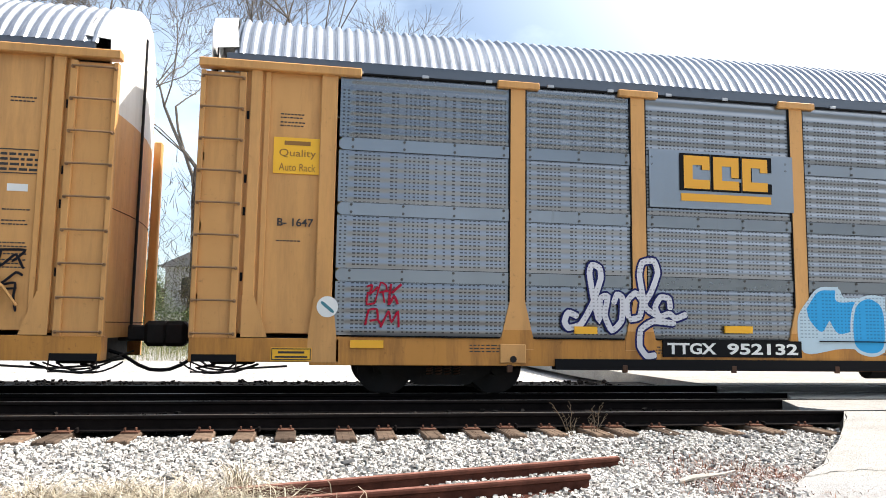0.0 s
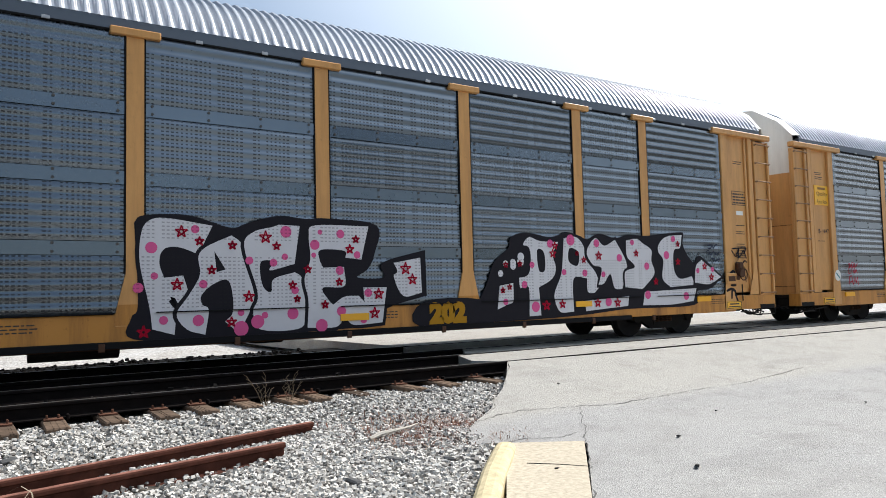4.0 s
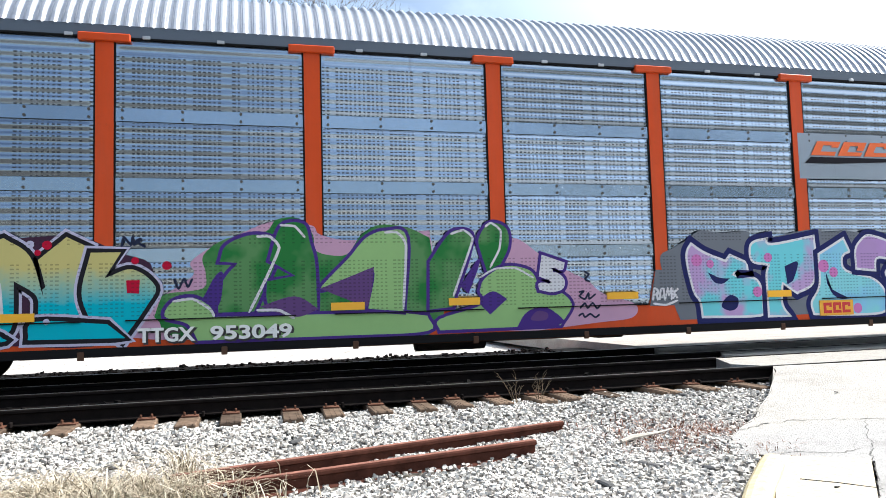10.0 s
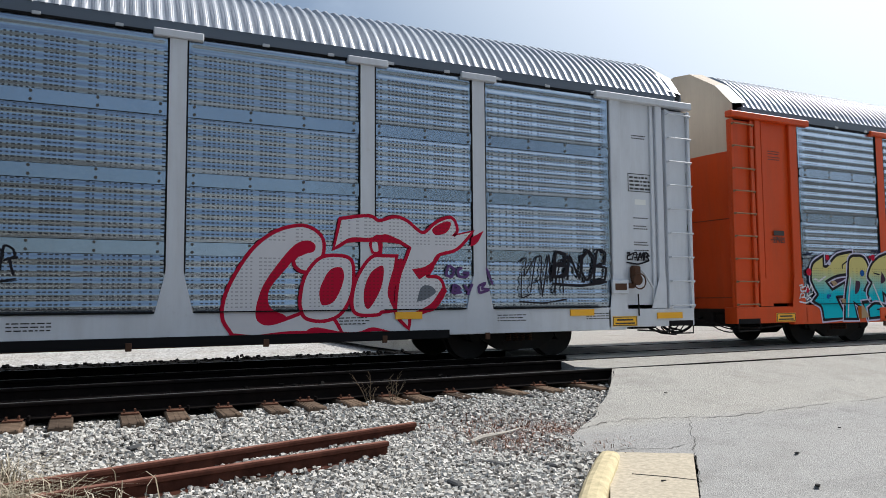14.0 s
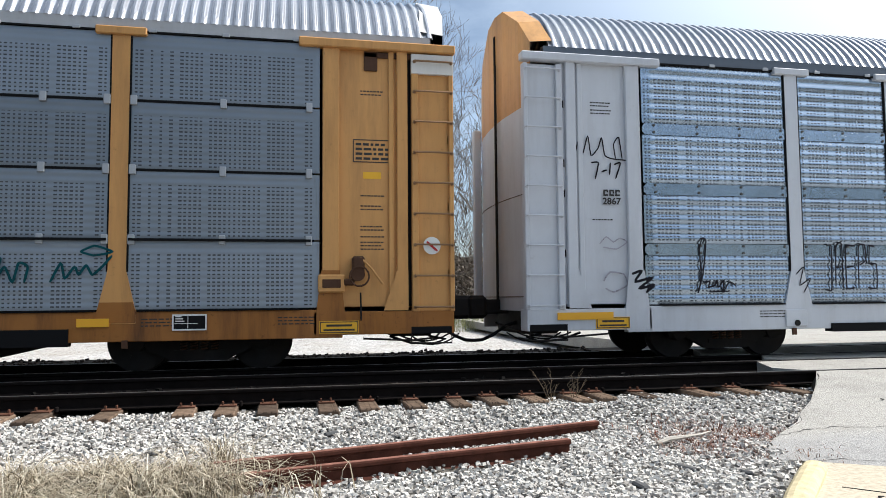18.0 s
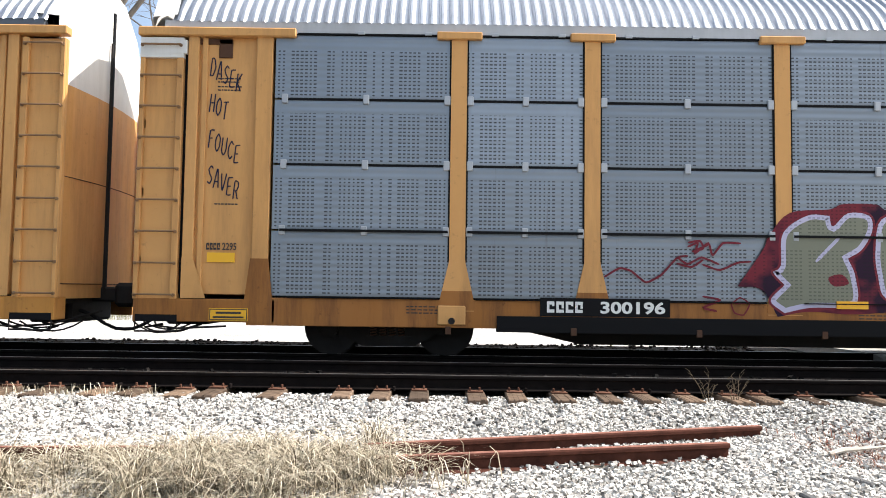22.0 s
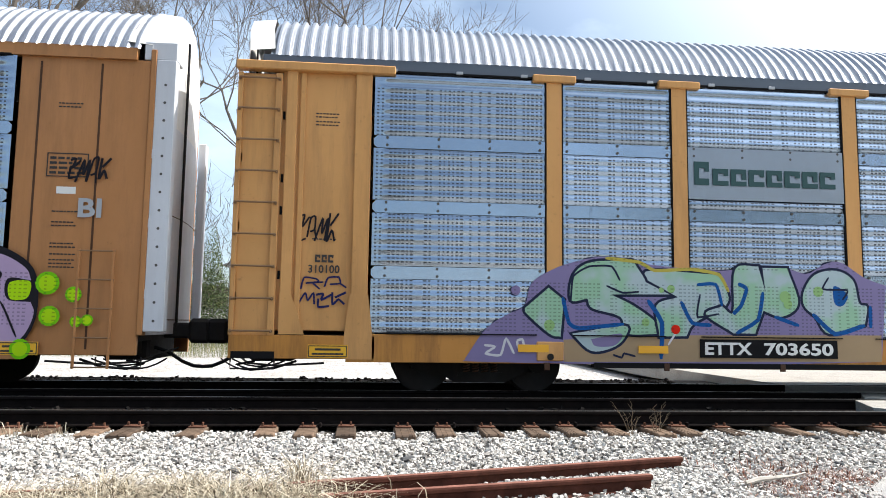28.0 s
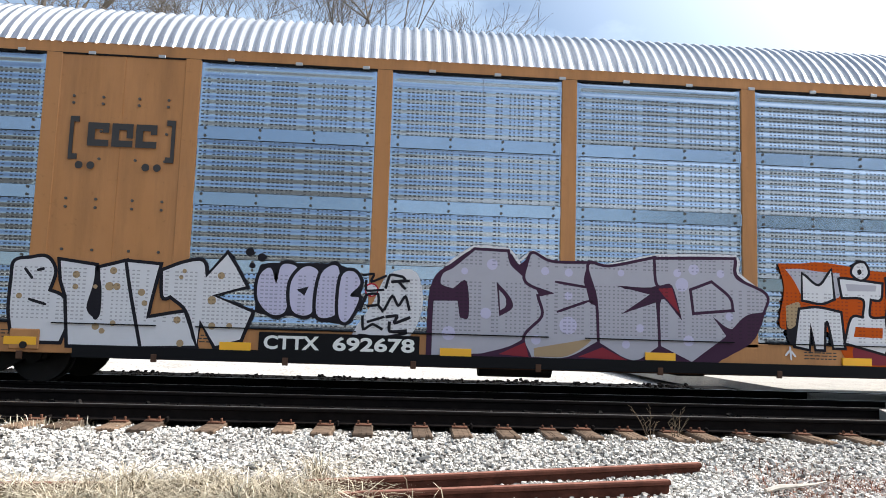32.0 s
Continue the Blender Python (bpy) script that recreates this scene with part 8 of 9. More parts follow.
    g.line(SPRAY_TEAL_DARK, 0.04, "516,43 508,41 516,36 508,32")
    g.line(SPRAY_TEAL_DARK, 0.04, "530,46 522,41 531,37 522,31")
    g.line(SPRAY_TEAL_DARK, 0.04, "544,45 548,33")
    g.line(SPRAY_WHITE, 0.025, "454,111 465,121 462,101 475,116 482,146 483,101")
    g.line(SPRAY_WHITE, 0.025, "464,101 486,121 480,71 497,116 490,66")
    g.line(SPRAY_WHITE, 0.025, "507,101 524,106 512,86 523,76 490,71")
    g.line(SPRAY_TEAL_DARK, 0.035, "590,116 601,111 594,80 606,101 616,80 623,106 634,101 630,80")
    g.line(SPRAY_TEAL_DARK, 0.035, "661,80 674,106 679,85 691,101 696,90 705,103 713,90 725,101 737,116")
    g.line(SPRAY_TEAL_DARK, 0.03, "697,121 715,129 738,121 714,116 697,121")
    g = Mural(A4, -6.80, 0.46, SPRAY_INK, 0.03, "handwritten scrawl")
    g.line(SPRAY_MAROON, 0.03, "4,76 26,89 43,85 64,69 86,80 109,105 125,108")
    g.line(SPRAY_MAROON, 0.03, "125,127 142,130 147,119 131,114 155,125")
    g.line(SPRAY_MAROON, 0.03, "108,97 130,92 147,103")
    number_plate_bars(A4, -7.6, -5.9, 0.7, 0.86, "- 300196")
    for k, word in enumerate(("DASEK", "HOT", "FOUCE", "SAVER")):
        s = Shape()
        for i, ch in enumerate(word):
            z = 4.22 - 0.53 * k - 0.055 * i
            a = drawn(ch, (-12.53 + 0.095 * i, -12.45 + 0.095 * i, z - 0.13, z + 0.14), 0.018, -SIDE + 0.04 - 0.0008 * (i % 2), 0.1)
            s.add(a.v, a.f)
        part("handwriting", s, SPRAY_INK, A4, "scrawled dark word")
    logo_blocks(A4, -12.52, -12.31, 1.54, 1.64, 4, LETTER_K, 0.0, True, None, "owner mark in plain blocks", 0.2, yk)
    part("lettering", letters("2295", -12.28, -12.08, 1.54, 1.64, yk, 0.02), LETTER_K, A4)
    part("warning_label", Shape().box(-12.5, -12.1, -SIDE + 0.03, -SIDE + 0.048, 1.36, 1.5), SIGNY, A4)
    part("pale_patch", Shape().box(-13.5, -12.86, FACE - 0.02, -SIDE + 0.02, 4.4, 4.6), PALE, A4, "pale repainted ladder top")
    t = part("sticker", spot(13.2, 1.78, 0.13, FACE - 0.016, 20), LETTER_W, A4, "round white sticker with a red slash")
    part("slash", stroke([(13.12, 1.84), (13.28, 1.7)], 0.035, FACE - 0.018), MARK_RED, t)
    part("track_plate", Shape().box(9.6, 10.05, FACE - 0.02, FACE, 0.6, 0.82), BLACK, A4, "black framed inspection plate")
    part("track_plate_frame", frame_box(9.6, 10.05, 0.6, 0.82, 0.02, FACE - 0.025), LETTER_W, A4)
    plate_print(A4, 9.63, 0.63)

    # sixth car
    logo_blocks(A5, 4.4, 4.88, 0.6, 0.75, 3, MARK_RED, 0.0, True, None, "small dark red owner mark")
    g = Mural(A5, -3.20, 0.46, SPRAY_BLUE, 0.04, "pale blue graffiti letter with blue rim", inline=SPRAY_WHITE, inwide=0.03)
    g.patch(SPRAY_MAROON, "72,138 139,145 179,138 251,139 283,136 356,137 422,143 463,135 538,116 559,91 578,66 564,50! 539,37! 9,31! 0,110 25,139")
    g.patch(SPRAY_SKY_PALE, "8,43! 506,45! 515,12! 425,3! 68,8! 10,11!")
    g.letter(SPRAY_SKY_PALE, "4,43! 4,111 22,135 68,140 85,120 75,96! 106,90 130,76 131,56 124,42!")
    g.letter(SPRAY_SKY_PALE, "90,134! 135,135! 135,101! 106,102!")
    g.letter(SPRAY_SKY_PALE, "142,77! 148,125 175,134! 181,97 201,88 199,41! 160,41! 147,57 162,81!")
    g.letter(SPRAY_SKY_PALE, "185,81 192,114 219,131 247,127 268,103 265,70 255,42! 199,43! 188,61")
    g.patch(SPRAY_BLUE, "213,80 220,98 236,96 238,70 226,54 216,66")
    g.patch(SPRAY_WHITE, "218,84 221,94 235,94 231,88 223,88")
    g.letter(SPRAY_SKY_PALE, "268,111 287,130 320,132 340,116 341,96 329,79 358,63 351,47! 266,44! 262,66 269,87")
    g.patch(SPRAY_BLUE, "287,89 296,99 303,89 295,79")
    g.letter(SPRAY_SKY_PALE, "353,96 365,125 393,140 438,139 447,118 439,91 452,87 436,48! 367,51 354,72")
    g.patch(SPRAY_BLUE, "384,84 398,105 414,103 410,89 390,77")
    g.patch(SPRAY_WHITE, "388,88 398,101 410,100 398,93")
    g.letter(SPRAY_SKY_PALE, "432,40! 468,81 516,90! 515,12! 425,5!")
    g.patch(SPRAY_BLUE, "421,3! 465,18 512,33! 514,13! 457,10")
    g.dots(SPRAY_MAROON, "182,33,6 118,14,12 198,15,15 250,12,6 263,28,8 280,56,4 319,25,10 340,9,7 153,10,6 242,55,4 208,63,3 127,28,3 223,74,5 394,84,4 253,84,3")
    g.line(SPRAY_BLUE, 0.04, "211,41 231,32 255,42")
    g.line(SPRAY_BLUE, 0.04, "302,55 318,59 311,39 305,24")
    g.line(SPRAY_BLUE, 0.05, "148,49 157,19 163,45")
    g.line(SPRAY_BLUE, 0.035, "363,55 403,68 423,64")
    g.line(SPRAY_BLUE, 0.03, "442,46 448,50 454,44 461,50 467,42")
    g.line(SPRAY_BLUE, 0.04, "422,38 427,9")
    g = Mural(A5, 4.90, 0.46, SPRAY_INK, 0.03, "handwritten scrawl")
    g.line(SPRAY_INK, 0.035, "36,131 56,139 74,138 61,129 36,125 34,130")
    g.line(SPRAY_INK, 0.05, "13,90 12,59")
    g.line(SPRAY_INK, 0.05, "4,70 21,79")
    g.line(SPRAY_INK, 0.055, "22,65 24,110 31,77 44,60")
    g.line(SPRAY_INK, 0.05, "28,85 43,88")
    g.line(SPRAY_INK, 0.055, "47,68 58,91 64,63")
    g.line(SPRAY_INK, 0.055, "70,114 69,91 83,96")
    g.line(SPRAY_INK, 0.055, "47,54 67,58 78,83 89,76 69,65 95,53")
    g.line(SPRAY_INK, 0.055, "107,122 92,112 96,94 113,91 123,107 107,122")
    g.line(SPRAY_INK, 0.045, "97,128 108,91")
    g.line(SPRAY_INK, 0.045, "92,102 123,109")
    g.line(SPRAY_INK, 0.045, "99,78 119,81")
    g.line(SPRAY_INK, 0.045, "99,68 119,71")
    g.line(SPRAY_INK, 0.05, "133,94 137,64")
    g.line(SPRAY_INK, 0.05, "128,74 142,77")
    g.line(SPRAY_INK, 0.045, "7,57 10,39 31,24 56,26 78,40 85,51 95,50 110,62 120,57")
    g.line(SPRAY_INK, 0.12, "186,172 171,171 172,114 188,118 204,113 179,100 167,67 181,31 212,17 242,32 262,43 288,28 329,12")
    g.line(SPRAY_INK, 0.11, "186,172 217,174 289,175 330,174 330,131 328,68 353,72 374,57 369,34 359,21")
    g.line(SPRAY_INK, 0.05, "274,172 275,99")
    g.line(SPRAY_INK, 0.06, "209,111 235,88 266,73 297,76 309,100")
    g.line(SPRAY_INK, 0.06, "309,95 311,61")
    g.line(SPRAY_INK, 0.05, "342,112 367,126 372,119 345,108")
    g.line(SPRAY_INK, 0.05, "342,91 379,101 363,84 343,90")
    g.line(SPRAY_SKY, 0.03, "538,62 534,108 549,140 576,151 602,141 618,110 615,73 602,42 566,31 540,41")
    g.line(SPRAY_INK, 0.06, "541,104 547,68 568,75 542,103")
    g.line(SPRAY_INK, 0.06, "585,91 576,65 585,58 568,59")
    g.line(SPRAY_INK, 0.07, "576,125 586,112 607,94 573,90 578,122")
    g.line(SPRAY_INK, 0.045, "533,73 543,77")
    g.line(SPRAY_INK, 0.045, "537,83 539,67")
    g.line(SPRAY_INK, 0.045, "596,73 614,76")
    g.line(SPRAY_INK, 0.045, "601,86 607,65")
    g.dots(SPRAY_INK, "547,123,4 555,118,4")
    g.line(SPRAY_AQUA, 0.04, "111,20 126,36 121,20 136,18 127,11")
    g = Mural(A5, -10.20, 0.46, SPRAY_INK, 0.035, "mint green graffiti letter with dark rim")
    g.patch(SPRAY_PLUM_PALE, "0,6! 31,50 63,71 87,84 98,117 130,138 168,151 209,158 268,149 319,144 388,141 427,146 484,149 523,139 555,155 581,157 617,135 652,123! 640,7! 362,0 32,2")
    g.patch(SPRAY_TAN, "145,35! 303,43 641,47! 640,7! 146,3!")
    g.letter(SPRAY_MINT_FADE, "87,80! 123,111! 146,93! 141,39! 124,43 91,71")
    g.letter(SPRAY_MINT_FADE, "156,93 160,130 188,150 251,153! 277,124 345,104! 277,103 218,102! 252,86 286,62 294,45! 240,45 231,69 189,81 181,95!")
    g.letter(SPRAY_MINT_FADE, "157,44! 236,57 238,40 219,24 186,19")
    g.letter(SPRAY_MINT_FADE, "273,124! 277,139 384,135! 399,101 388,80! 362,71 341,58 332,42! 290,41! 286,87 319,100!")
    g.letter(SPRAY_MINT_FADE, "405,80 410,144 447,149! 457,111! 453,147! 493,147! 509,94 483,73 453,81! 439,47! 405,47! 362,75 388,88!")
    g.letter(SPRAY_MINT_FADE, "518,112 537,138 572,145 599,130 607,96 620,90 615,62! 557,48 535,74! 518,90")
    g.patch(SPRAY_BLUE, "567,121 589,108 580,91 567,95")
    g.patch(SPRAY_PLUM_PALE, "186,36! 232,45 223,28 194,26")
    g.line(SPRAY_BLUE, 0.06, "144,97 153,60 169,52 236,59")
    g.line(SPRAY_BLUE, 0.07, "273,95 294,62 292,8")
    g.line(SPRAY_BLUE, 0.06, "324,94 341,62 371,59")
    g.line(SPRAY_BLUE, 0.05, "349,119 379,120 388,88")
    g.line(SPRAY_BLUE, 0.06, "414,122 427,114 418,89 405,76")
    g.line(SPRAY_BLUE, 0.06, "453,110 444,68 409,47")
    g.line(SPRAY_BLUE, 0.06, "470,73 509,60")
    g.line(SPRAY_BLUE, 0.07, "531,78 566,48 615,62")
    g.line(SPRAY_BLUE, 0.06, "625,92 624,58")
    g.line(SPRAY_INK, 0.03, "156,91 160,128 184,143 218,144 231,123")
    g.line(SPRAY_INK, 0.03, "210,115 235,105 260,107")
    g.line(SPRAY_INK, 0.03, "354,105 349,71 383,76")
    g.line(SPRAY_INK, 0.03, "559,134 549,116 589,115 580,100")
    g.line(SPRAY_STRAW, 0.05, "209,156 260,151 285,139 341,142 384,135 399,109")
    g.line(SPRAY_WHITE, 0.03, "303,29 320,54")
    g.line(SPRAY_WHITE, 0.035, "28,26 44,24 30,14 52,12 60,36 72,14")
    g.line(SPRAY_WHITE, 0.035, "76,33 84,35 86,25 78,23 76,33")
    g.line(SPRAY_INK, 0.03, "219,14 232,10 236,16 253,12")
    g.dots(SPRAY_LIME, "309,112,6 269,62,6 488,103,9 492,92,7 541,112,8 124,56,8 294,110,4")
    g.dots(SPRAY_ORANGE, "315,52,7")
    g.dots(SPRAY_PLUM_PALE, "74,106,7")
    logo_blocks(A5, -6.73, -6.46, 3.17, 3.53, 1, MARK_GREEN, 0.0, True, None, "dark green company mark in plain blocks")
    logo_blocks(A5, -6.44, -4.42, 3.17, 3.43, 7, MARK_GREEN, 0.0, True, None, "dark green company mark in plain blocks")
    part("mark_panel", Shape().box(-6.8, -4.3, Y1 + 0.006, FACE + 0.002, 2.95, 3.75), BAND, A5, "flat grey panel behind the mark")
    number_plate_bars(A5, -6.6, -4.6, 0.62, 0.79, "ETTX 703650")
    logo_blocks(A5, -12.38, -12.1, 1.87, 1.98, 3, LETTER_K, 0.0, True, None, "owner mark in plain blocks", 0.2, yk)
    part("lettering", letters("310100", -12.46, -12.02, 1.72, 1.83, yk, 0.02), LETTER_K, A5)
    tag(A5, (-12.63, -12.08, 2.15, 2.6), SPRAY_BLACK, "#%&*", 0.03, 39, "black scrawl", yk)
    tag(A5, (-12.58, -11.93, 1.22, 1.7), SPRAY_NAVY, "@%/&#*", 0.03, 40, "blue scrawl", yk)
    part("track_plate", Shape().box(6.25, 6.7, FACE - 0.02, FACE, 0.5, 0.76), BLACK, A5, "black framed inspection plate")
    part("track_plate_frame", frame_box(6.25, 6.7, 0.5, 0.76, 0.02, FACE - 0.025), LETTER_W, A5)
    plate_print(A5, 6.28, 0.53)

    # seventh car: tan
    logo_blocks(A6, -8.35, -7.35, 3.38, 3.72, 3, LETTER_K, 0.0, True, None, "black block company mark between brackets")
    for sg, x in ((1, -8.58), (-1, -7.12)):
        part("mark_bracket", Shape().box(min(x, x + sg * 0.12), max(x, x + sg * 0.12), Y3, FACE, 3.72, 3.8).box(min(x, x + sg * 0.05), max(x, x + sg * 0.05), Y3, FACE, 3.26, 3.72).box(min(x, x + sg * 0.12), max(x, x + sg * 0.12), Y3, FACE, 3.18, 3.26), LETTER_K, A6)
    for x in (-8.42, -8.26, -7.5, -7.34):
        part("plug", spot(x, 3.1, 0.055, Y3), LETTER_K, A6)
    g = Mural(A6, -9.20, 0.46, SPRAY_BLACK, 0.045, "white block graffiti letter with tan spots")
    g.patch(SPRAY_BLACK, "334,75 336,123 348,134 400,136 426,137 452,135 483,119 482,97 464,53 408,60 343,62")
    g.letter(SPRAY_WHITE, "4,124 24,129 45,131 57,113 51,85! 72,75 79,45 71,16! 10,16! 2,56 2,102")
    g.line(SPRAY_BLACK, 0.04, "17,116 29,101")
    g.line(SPRAY_BLACK, 0.04, "34,113 44,116")
    g.line(SPRAY_BLACK, 0.04, "25,73 50,66")
    g.letter(SPRAY_WHITE, "64,128! 112,122! 113,53 123,59 118,119! 153,129! 165,82 182,12! 83,12! 76,79! 68,100!")
    g.patch(SPRAY_BLACK, "110,93! 114,115 122,94 123,55 115,50 104,63")
    g.letter(SPRAY_WHITE, "155,129! 199,126! 190,79 186,51! 221,58 237,61! 255,15! 182,12! 165,82")
    g.letter(SPRAY_WHITE, "204,118! 233,130 258,133 264,111! 292,145! 305,126 320,100! 274,86! 330,64! 316,25! 282,15! 259,51! 257,17! 241,63 217,84! 207,83")
    g.dots(SPRAY_TAN, "87,109,5 87,92,4 137,116,5 133,94,6 143,94,5 177,87,5 182,72,4 118,38,5 127,32,4 141,43,4 274,79,6 285,114,5 228,50,5 234,119,3 114,93,3 276,43,5 300,44,4 234,18,5 13,77,4 230,110,3")
    g.letter(SPRAY_MIST, "337,83 338,116 353,128 362,106! 369,133 391,129 380,102 377,67 356,62")
    g.letter(SPRAY_MIST, "382,107 400,131 420,126 423,99 412,64 386,68")
    g.patch(SPRAY_BLACK, "391,98! 408,103! 402,90!")
    g.letter(SPRAY_MIST, "424,121 448,133 452,87 446,63 420,64")
    g.letter(SPRAY_MIST, "453,118 470,127 481,110 467,92 480,88 464,55 451,65")
    g.dots(SPRAY_BLACK, "323,149,6 340,142,6 327,130,4")
    g.dots(SPRAY_RED, "497,101,10")
    g.dots(SPRAY_WHITE, "497,101,8")
    tag(A6, (-4.4, -3.7, 0.85, 1.75), SPRAY_BLACK, "#@/%&/*#", 0.04, 43, "black scrawl on white patch")
    part("shadow_patch", blob([(-4.5, 0.7), (-4.2, 1.3), (-4.0, 1.7), (-3.6, 1.75), (-3.5, 1.2), (-3.8, 0.7)], Y2), SPRAY_WHITE, A6, "white paint patch")
    g = Mural(A6, -3.45, 0.46, SPRAY_PLUM_DARK, 0.04, "silver graffiti letter with dark plum rim")
    g.patch(SPRAY_PLUM_DARK, "2,9! 6,108 31,142 68,167 116,166 134,146 157,162 182,150 265,146 340,162 458,167 465,140 506,111 490,49 444,18! 394,6 119,7")
    g.line(SPRAY_WHITE, 0.04, "27,140 68,169 118,167 136,146")
    g.line(SPRAY_WHITE, 0.04, "134,150 155,165 182,152 265,149 340,166 460,169 465,143 506,113")
    g.letter(SPRAY_SILVER, "24,129 39,138 69,164! 117,163! 122,145 135,133 161,109 170,79 156,50 126,28 83,15! 10,11! 10,58 11,89! 46,90! 50,66! 62,68 58,118 39,107! 21,113")
    g.patch(SPRAY_PLUM_DARK, "102,119! 121,99 126,82 107,69!")
    g.patch(SPRAY_SILVER, "106,107! 115,97 116,84 108,78!")
    g.letter(SPRAY_SILVER, "148,149! 155,162 182,150 236,150! 233,117 272,101! 239,96 250,88! 252,37! 207,13 155,12! 145,41 171,71 165,100! 187,105! 146,121")
    g.line(SPRAY_PLUM_DARK, 0.04, "188,122 238,115")
    g.line(SPRAY_PLUM_DARK, 0.04, "191,78 239,96")
    g.patch(SPRAY_PLUM_DARK, "234,115! 272,101! 239,96!")
    g.letter(SPRAY_SILVER, "238,148 269,146 336,161! 340,121 279,119! 330,108! 287,78! 339,97! 344,33! 305,11 255,35! 251,99")
    g.letter(SPRAY_SILVER, "338,160! 458,164! 461,136 506,113 502,87! 476,81 455,61 443,48! 393,11! 346,33! 347,102 378,72! 363,122 342,123")
    g.patch(SPRAY_BRICK, "342,117! 363,119! 375,81! 355,102")
    g.letter(SPRAY_SILVER, "393,116! 423,128! 449,107 454,90! 397,84!")
    g.patch(SPRAY_PLUM_DARK, "425,78! 455,61 489,84! 468,66 447,48!")
    g.patch(SPRAY_BRICK, "107,15! 145,33! 151,12!")
    g.patch(SPRAY_BRICK, "223,14! 259,29! 297,11!")
    g.patch(SPRAY_TAN, "158,25! 206,34 242,39 207,15 159,13!")
    g.dots(SPRAY_MIST, "95,144,8 55,133,5 173,137,6 371,141,6 396,147,8 378,124,10 315,58,6 161,37,7 437,142,6 34,43,10 208,136,6 208,102,6 450,79,6 294,34,6 208,59,13 87,73,8 286,138,5 388,42,8")
    g = Mural(A6, 1.80, 0.46, SPRAY_BLACK, 0.035, "white graffiti letter on burnt orange")
    g.patch(SPRAY_ORANGE_DARK, "1,161! 35,162 63,165 100,162 158,154 228,154 299,161 355,162 419,165 481,160 485,167! 525,166 550,142! 484,138 505,90 497,50 490,7! 382,7 199,11 114,13 83,58 34,66 3,67 10,124")
    g.patch(SPRAY_SILVER, "12,153! 36,154 64,151 97,150! 95,113 39,110! 25,137")
    g.patch(SPRAY_BLACK, "12,78! 36,93 41,33! 16,45")
    g.patch(SPRAY_TAN, "12,98! 34,103 30,74 15,65")
    g.patch(SPRAY_MAROON, "116,38 144,41 165,31 174,14! 118,13!")
    g.letter(SPRAY_WHITE, "39,146! 64,129 84,153! 87,111! 67,104 39,108!")
    g.letter(SPRAY_WHITE, "34,93! 62,96 97,90! 102,38! 86,38! 78,75 72,75! 70,35! 58,35! 50,74! 47,35! 26,39!")
    g.letter(SPRAY_WHITE, "97,137! 103,141 163,135! 160,113 144,113! 143,85 170,84! 172,50 165,31! 104,46! 115,82 133,83! 134,112 101,114!")
    g.patch(SPRAY_SILVER, "106,134! 155,133! 153,124! 109,123!")
    g.patch(SPRAY_ORANGE_DARK, "120,70! 163,69! 162,54! 117,55!")
    g.letter(SPRAY_WHITE, "117,150 122,163 136,166 142,151 131,141")
    g.patch(SPRAY_BLACK, "125,153 129,157 132,152 128,148")
    g.letter(SPRAY_SILVER, "171,143! 245,141! 226,112! 172,116!")
    g.line(SPRAY_WHITE, 0.07, "178,119 179,138 188,135 182,128")
    g.line(SPRAY_WHITE, 0.07, "194,117 194,134")
    g.line(SPRAY_WHITE, 0.07, "203,116 204,135 213,132 206,124")
    g.line(SPRAY_WHITE, 0.07, "225,130 217,130 216,116 224,116")
    g.letter(SPRAY_WHITE, "173,107! 218,106! 211,93 194,93 212,61! 178,27! 170,77")
    g.patch(SPRAY_BLACK, "182,88! 195,84 202,70 186,61!")
    g.letter(SPRAY_WHITE, "252,101 247,118 267,127 309,126! 324,85 350,69 359,48! 313,51 331,11! 297,38 263,41 248,11! 221,57 232,83!")
    g.patch(SPRAY_SILVER, "265,95! 270,118! 289,100!")
    g.patch(SPRAY_SILVER, "294,98! 293,117 303,115 302,102")
    g.patch(SPRAY_BLACK, "267,86! 322,85! 320,82! 269,82!")
    g.patch(SPRAY_RUST, "237,70! 262,71 271,58 251,41! 240,54")
    g.letter(SPRAY_WHITE, "309,124 313,146 334,152 372,154 370,145 347,142 330,138 322,122!")
    g.line(SPRAY_BLACK, 0.1, "321,64 346,71 371,65 364,41 330,38 315,51 325,64")
    g.line(SPRAY_WHITE, 0.06, "321,64 346,71 371,65 364,41 330,38 315,51 325,64")
    g.line(SPRAY_BLACK, 0.15, "448,150 462,115 455,89 477,67 460,45")
    g.line(SPRAY_WHITE, 0.09, "448,150 462,115 455,89 477,67 460,45")
    g.line(SPRAY_BLACK, 0.13, "437,32 459,30 474,22")
    g.line(SPRAY_WHITE, 0.08, "437,32 459,30 474,22")
    g.line(SPRAY_BLACK, 0.13, "489,120 499,101 487,85")
    g.line(SPRAY_WHITE, 0.07, "489,120 499,101 487,85")
    g.line(SPRAY_BLACK, 0.12, "491,33 502,22 494,9")
    g.line(SPRAY_WHITE, 0.07, "491,33 502,22 494,9")
    g.line(SPRAY_BLACK, 0.25, "390,139 415,96 424,40")
    g.line(SPRAY_WHITE, 0.18, "390,139 415,96 424,40")
    g.line(SPRAY_BLACK, 0.1, "417,105 447,128 433,141")
    g.line(SPRAY_WHITE, 0.06, "417,105 447,128 433,141")
    g.line(SPRAY_BLACK, 0.3, "371,134 391,156 424,155 443,119 444,71 428,32 399,18 373,31 359,69 361,108 371,134")
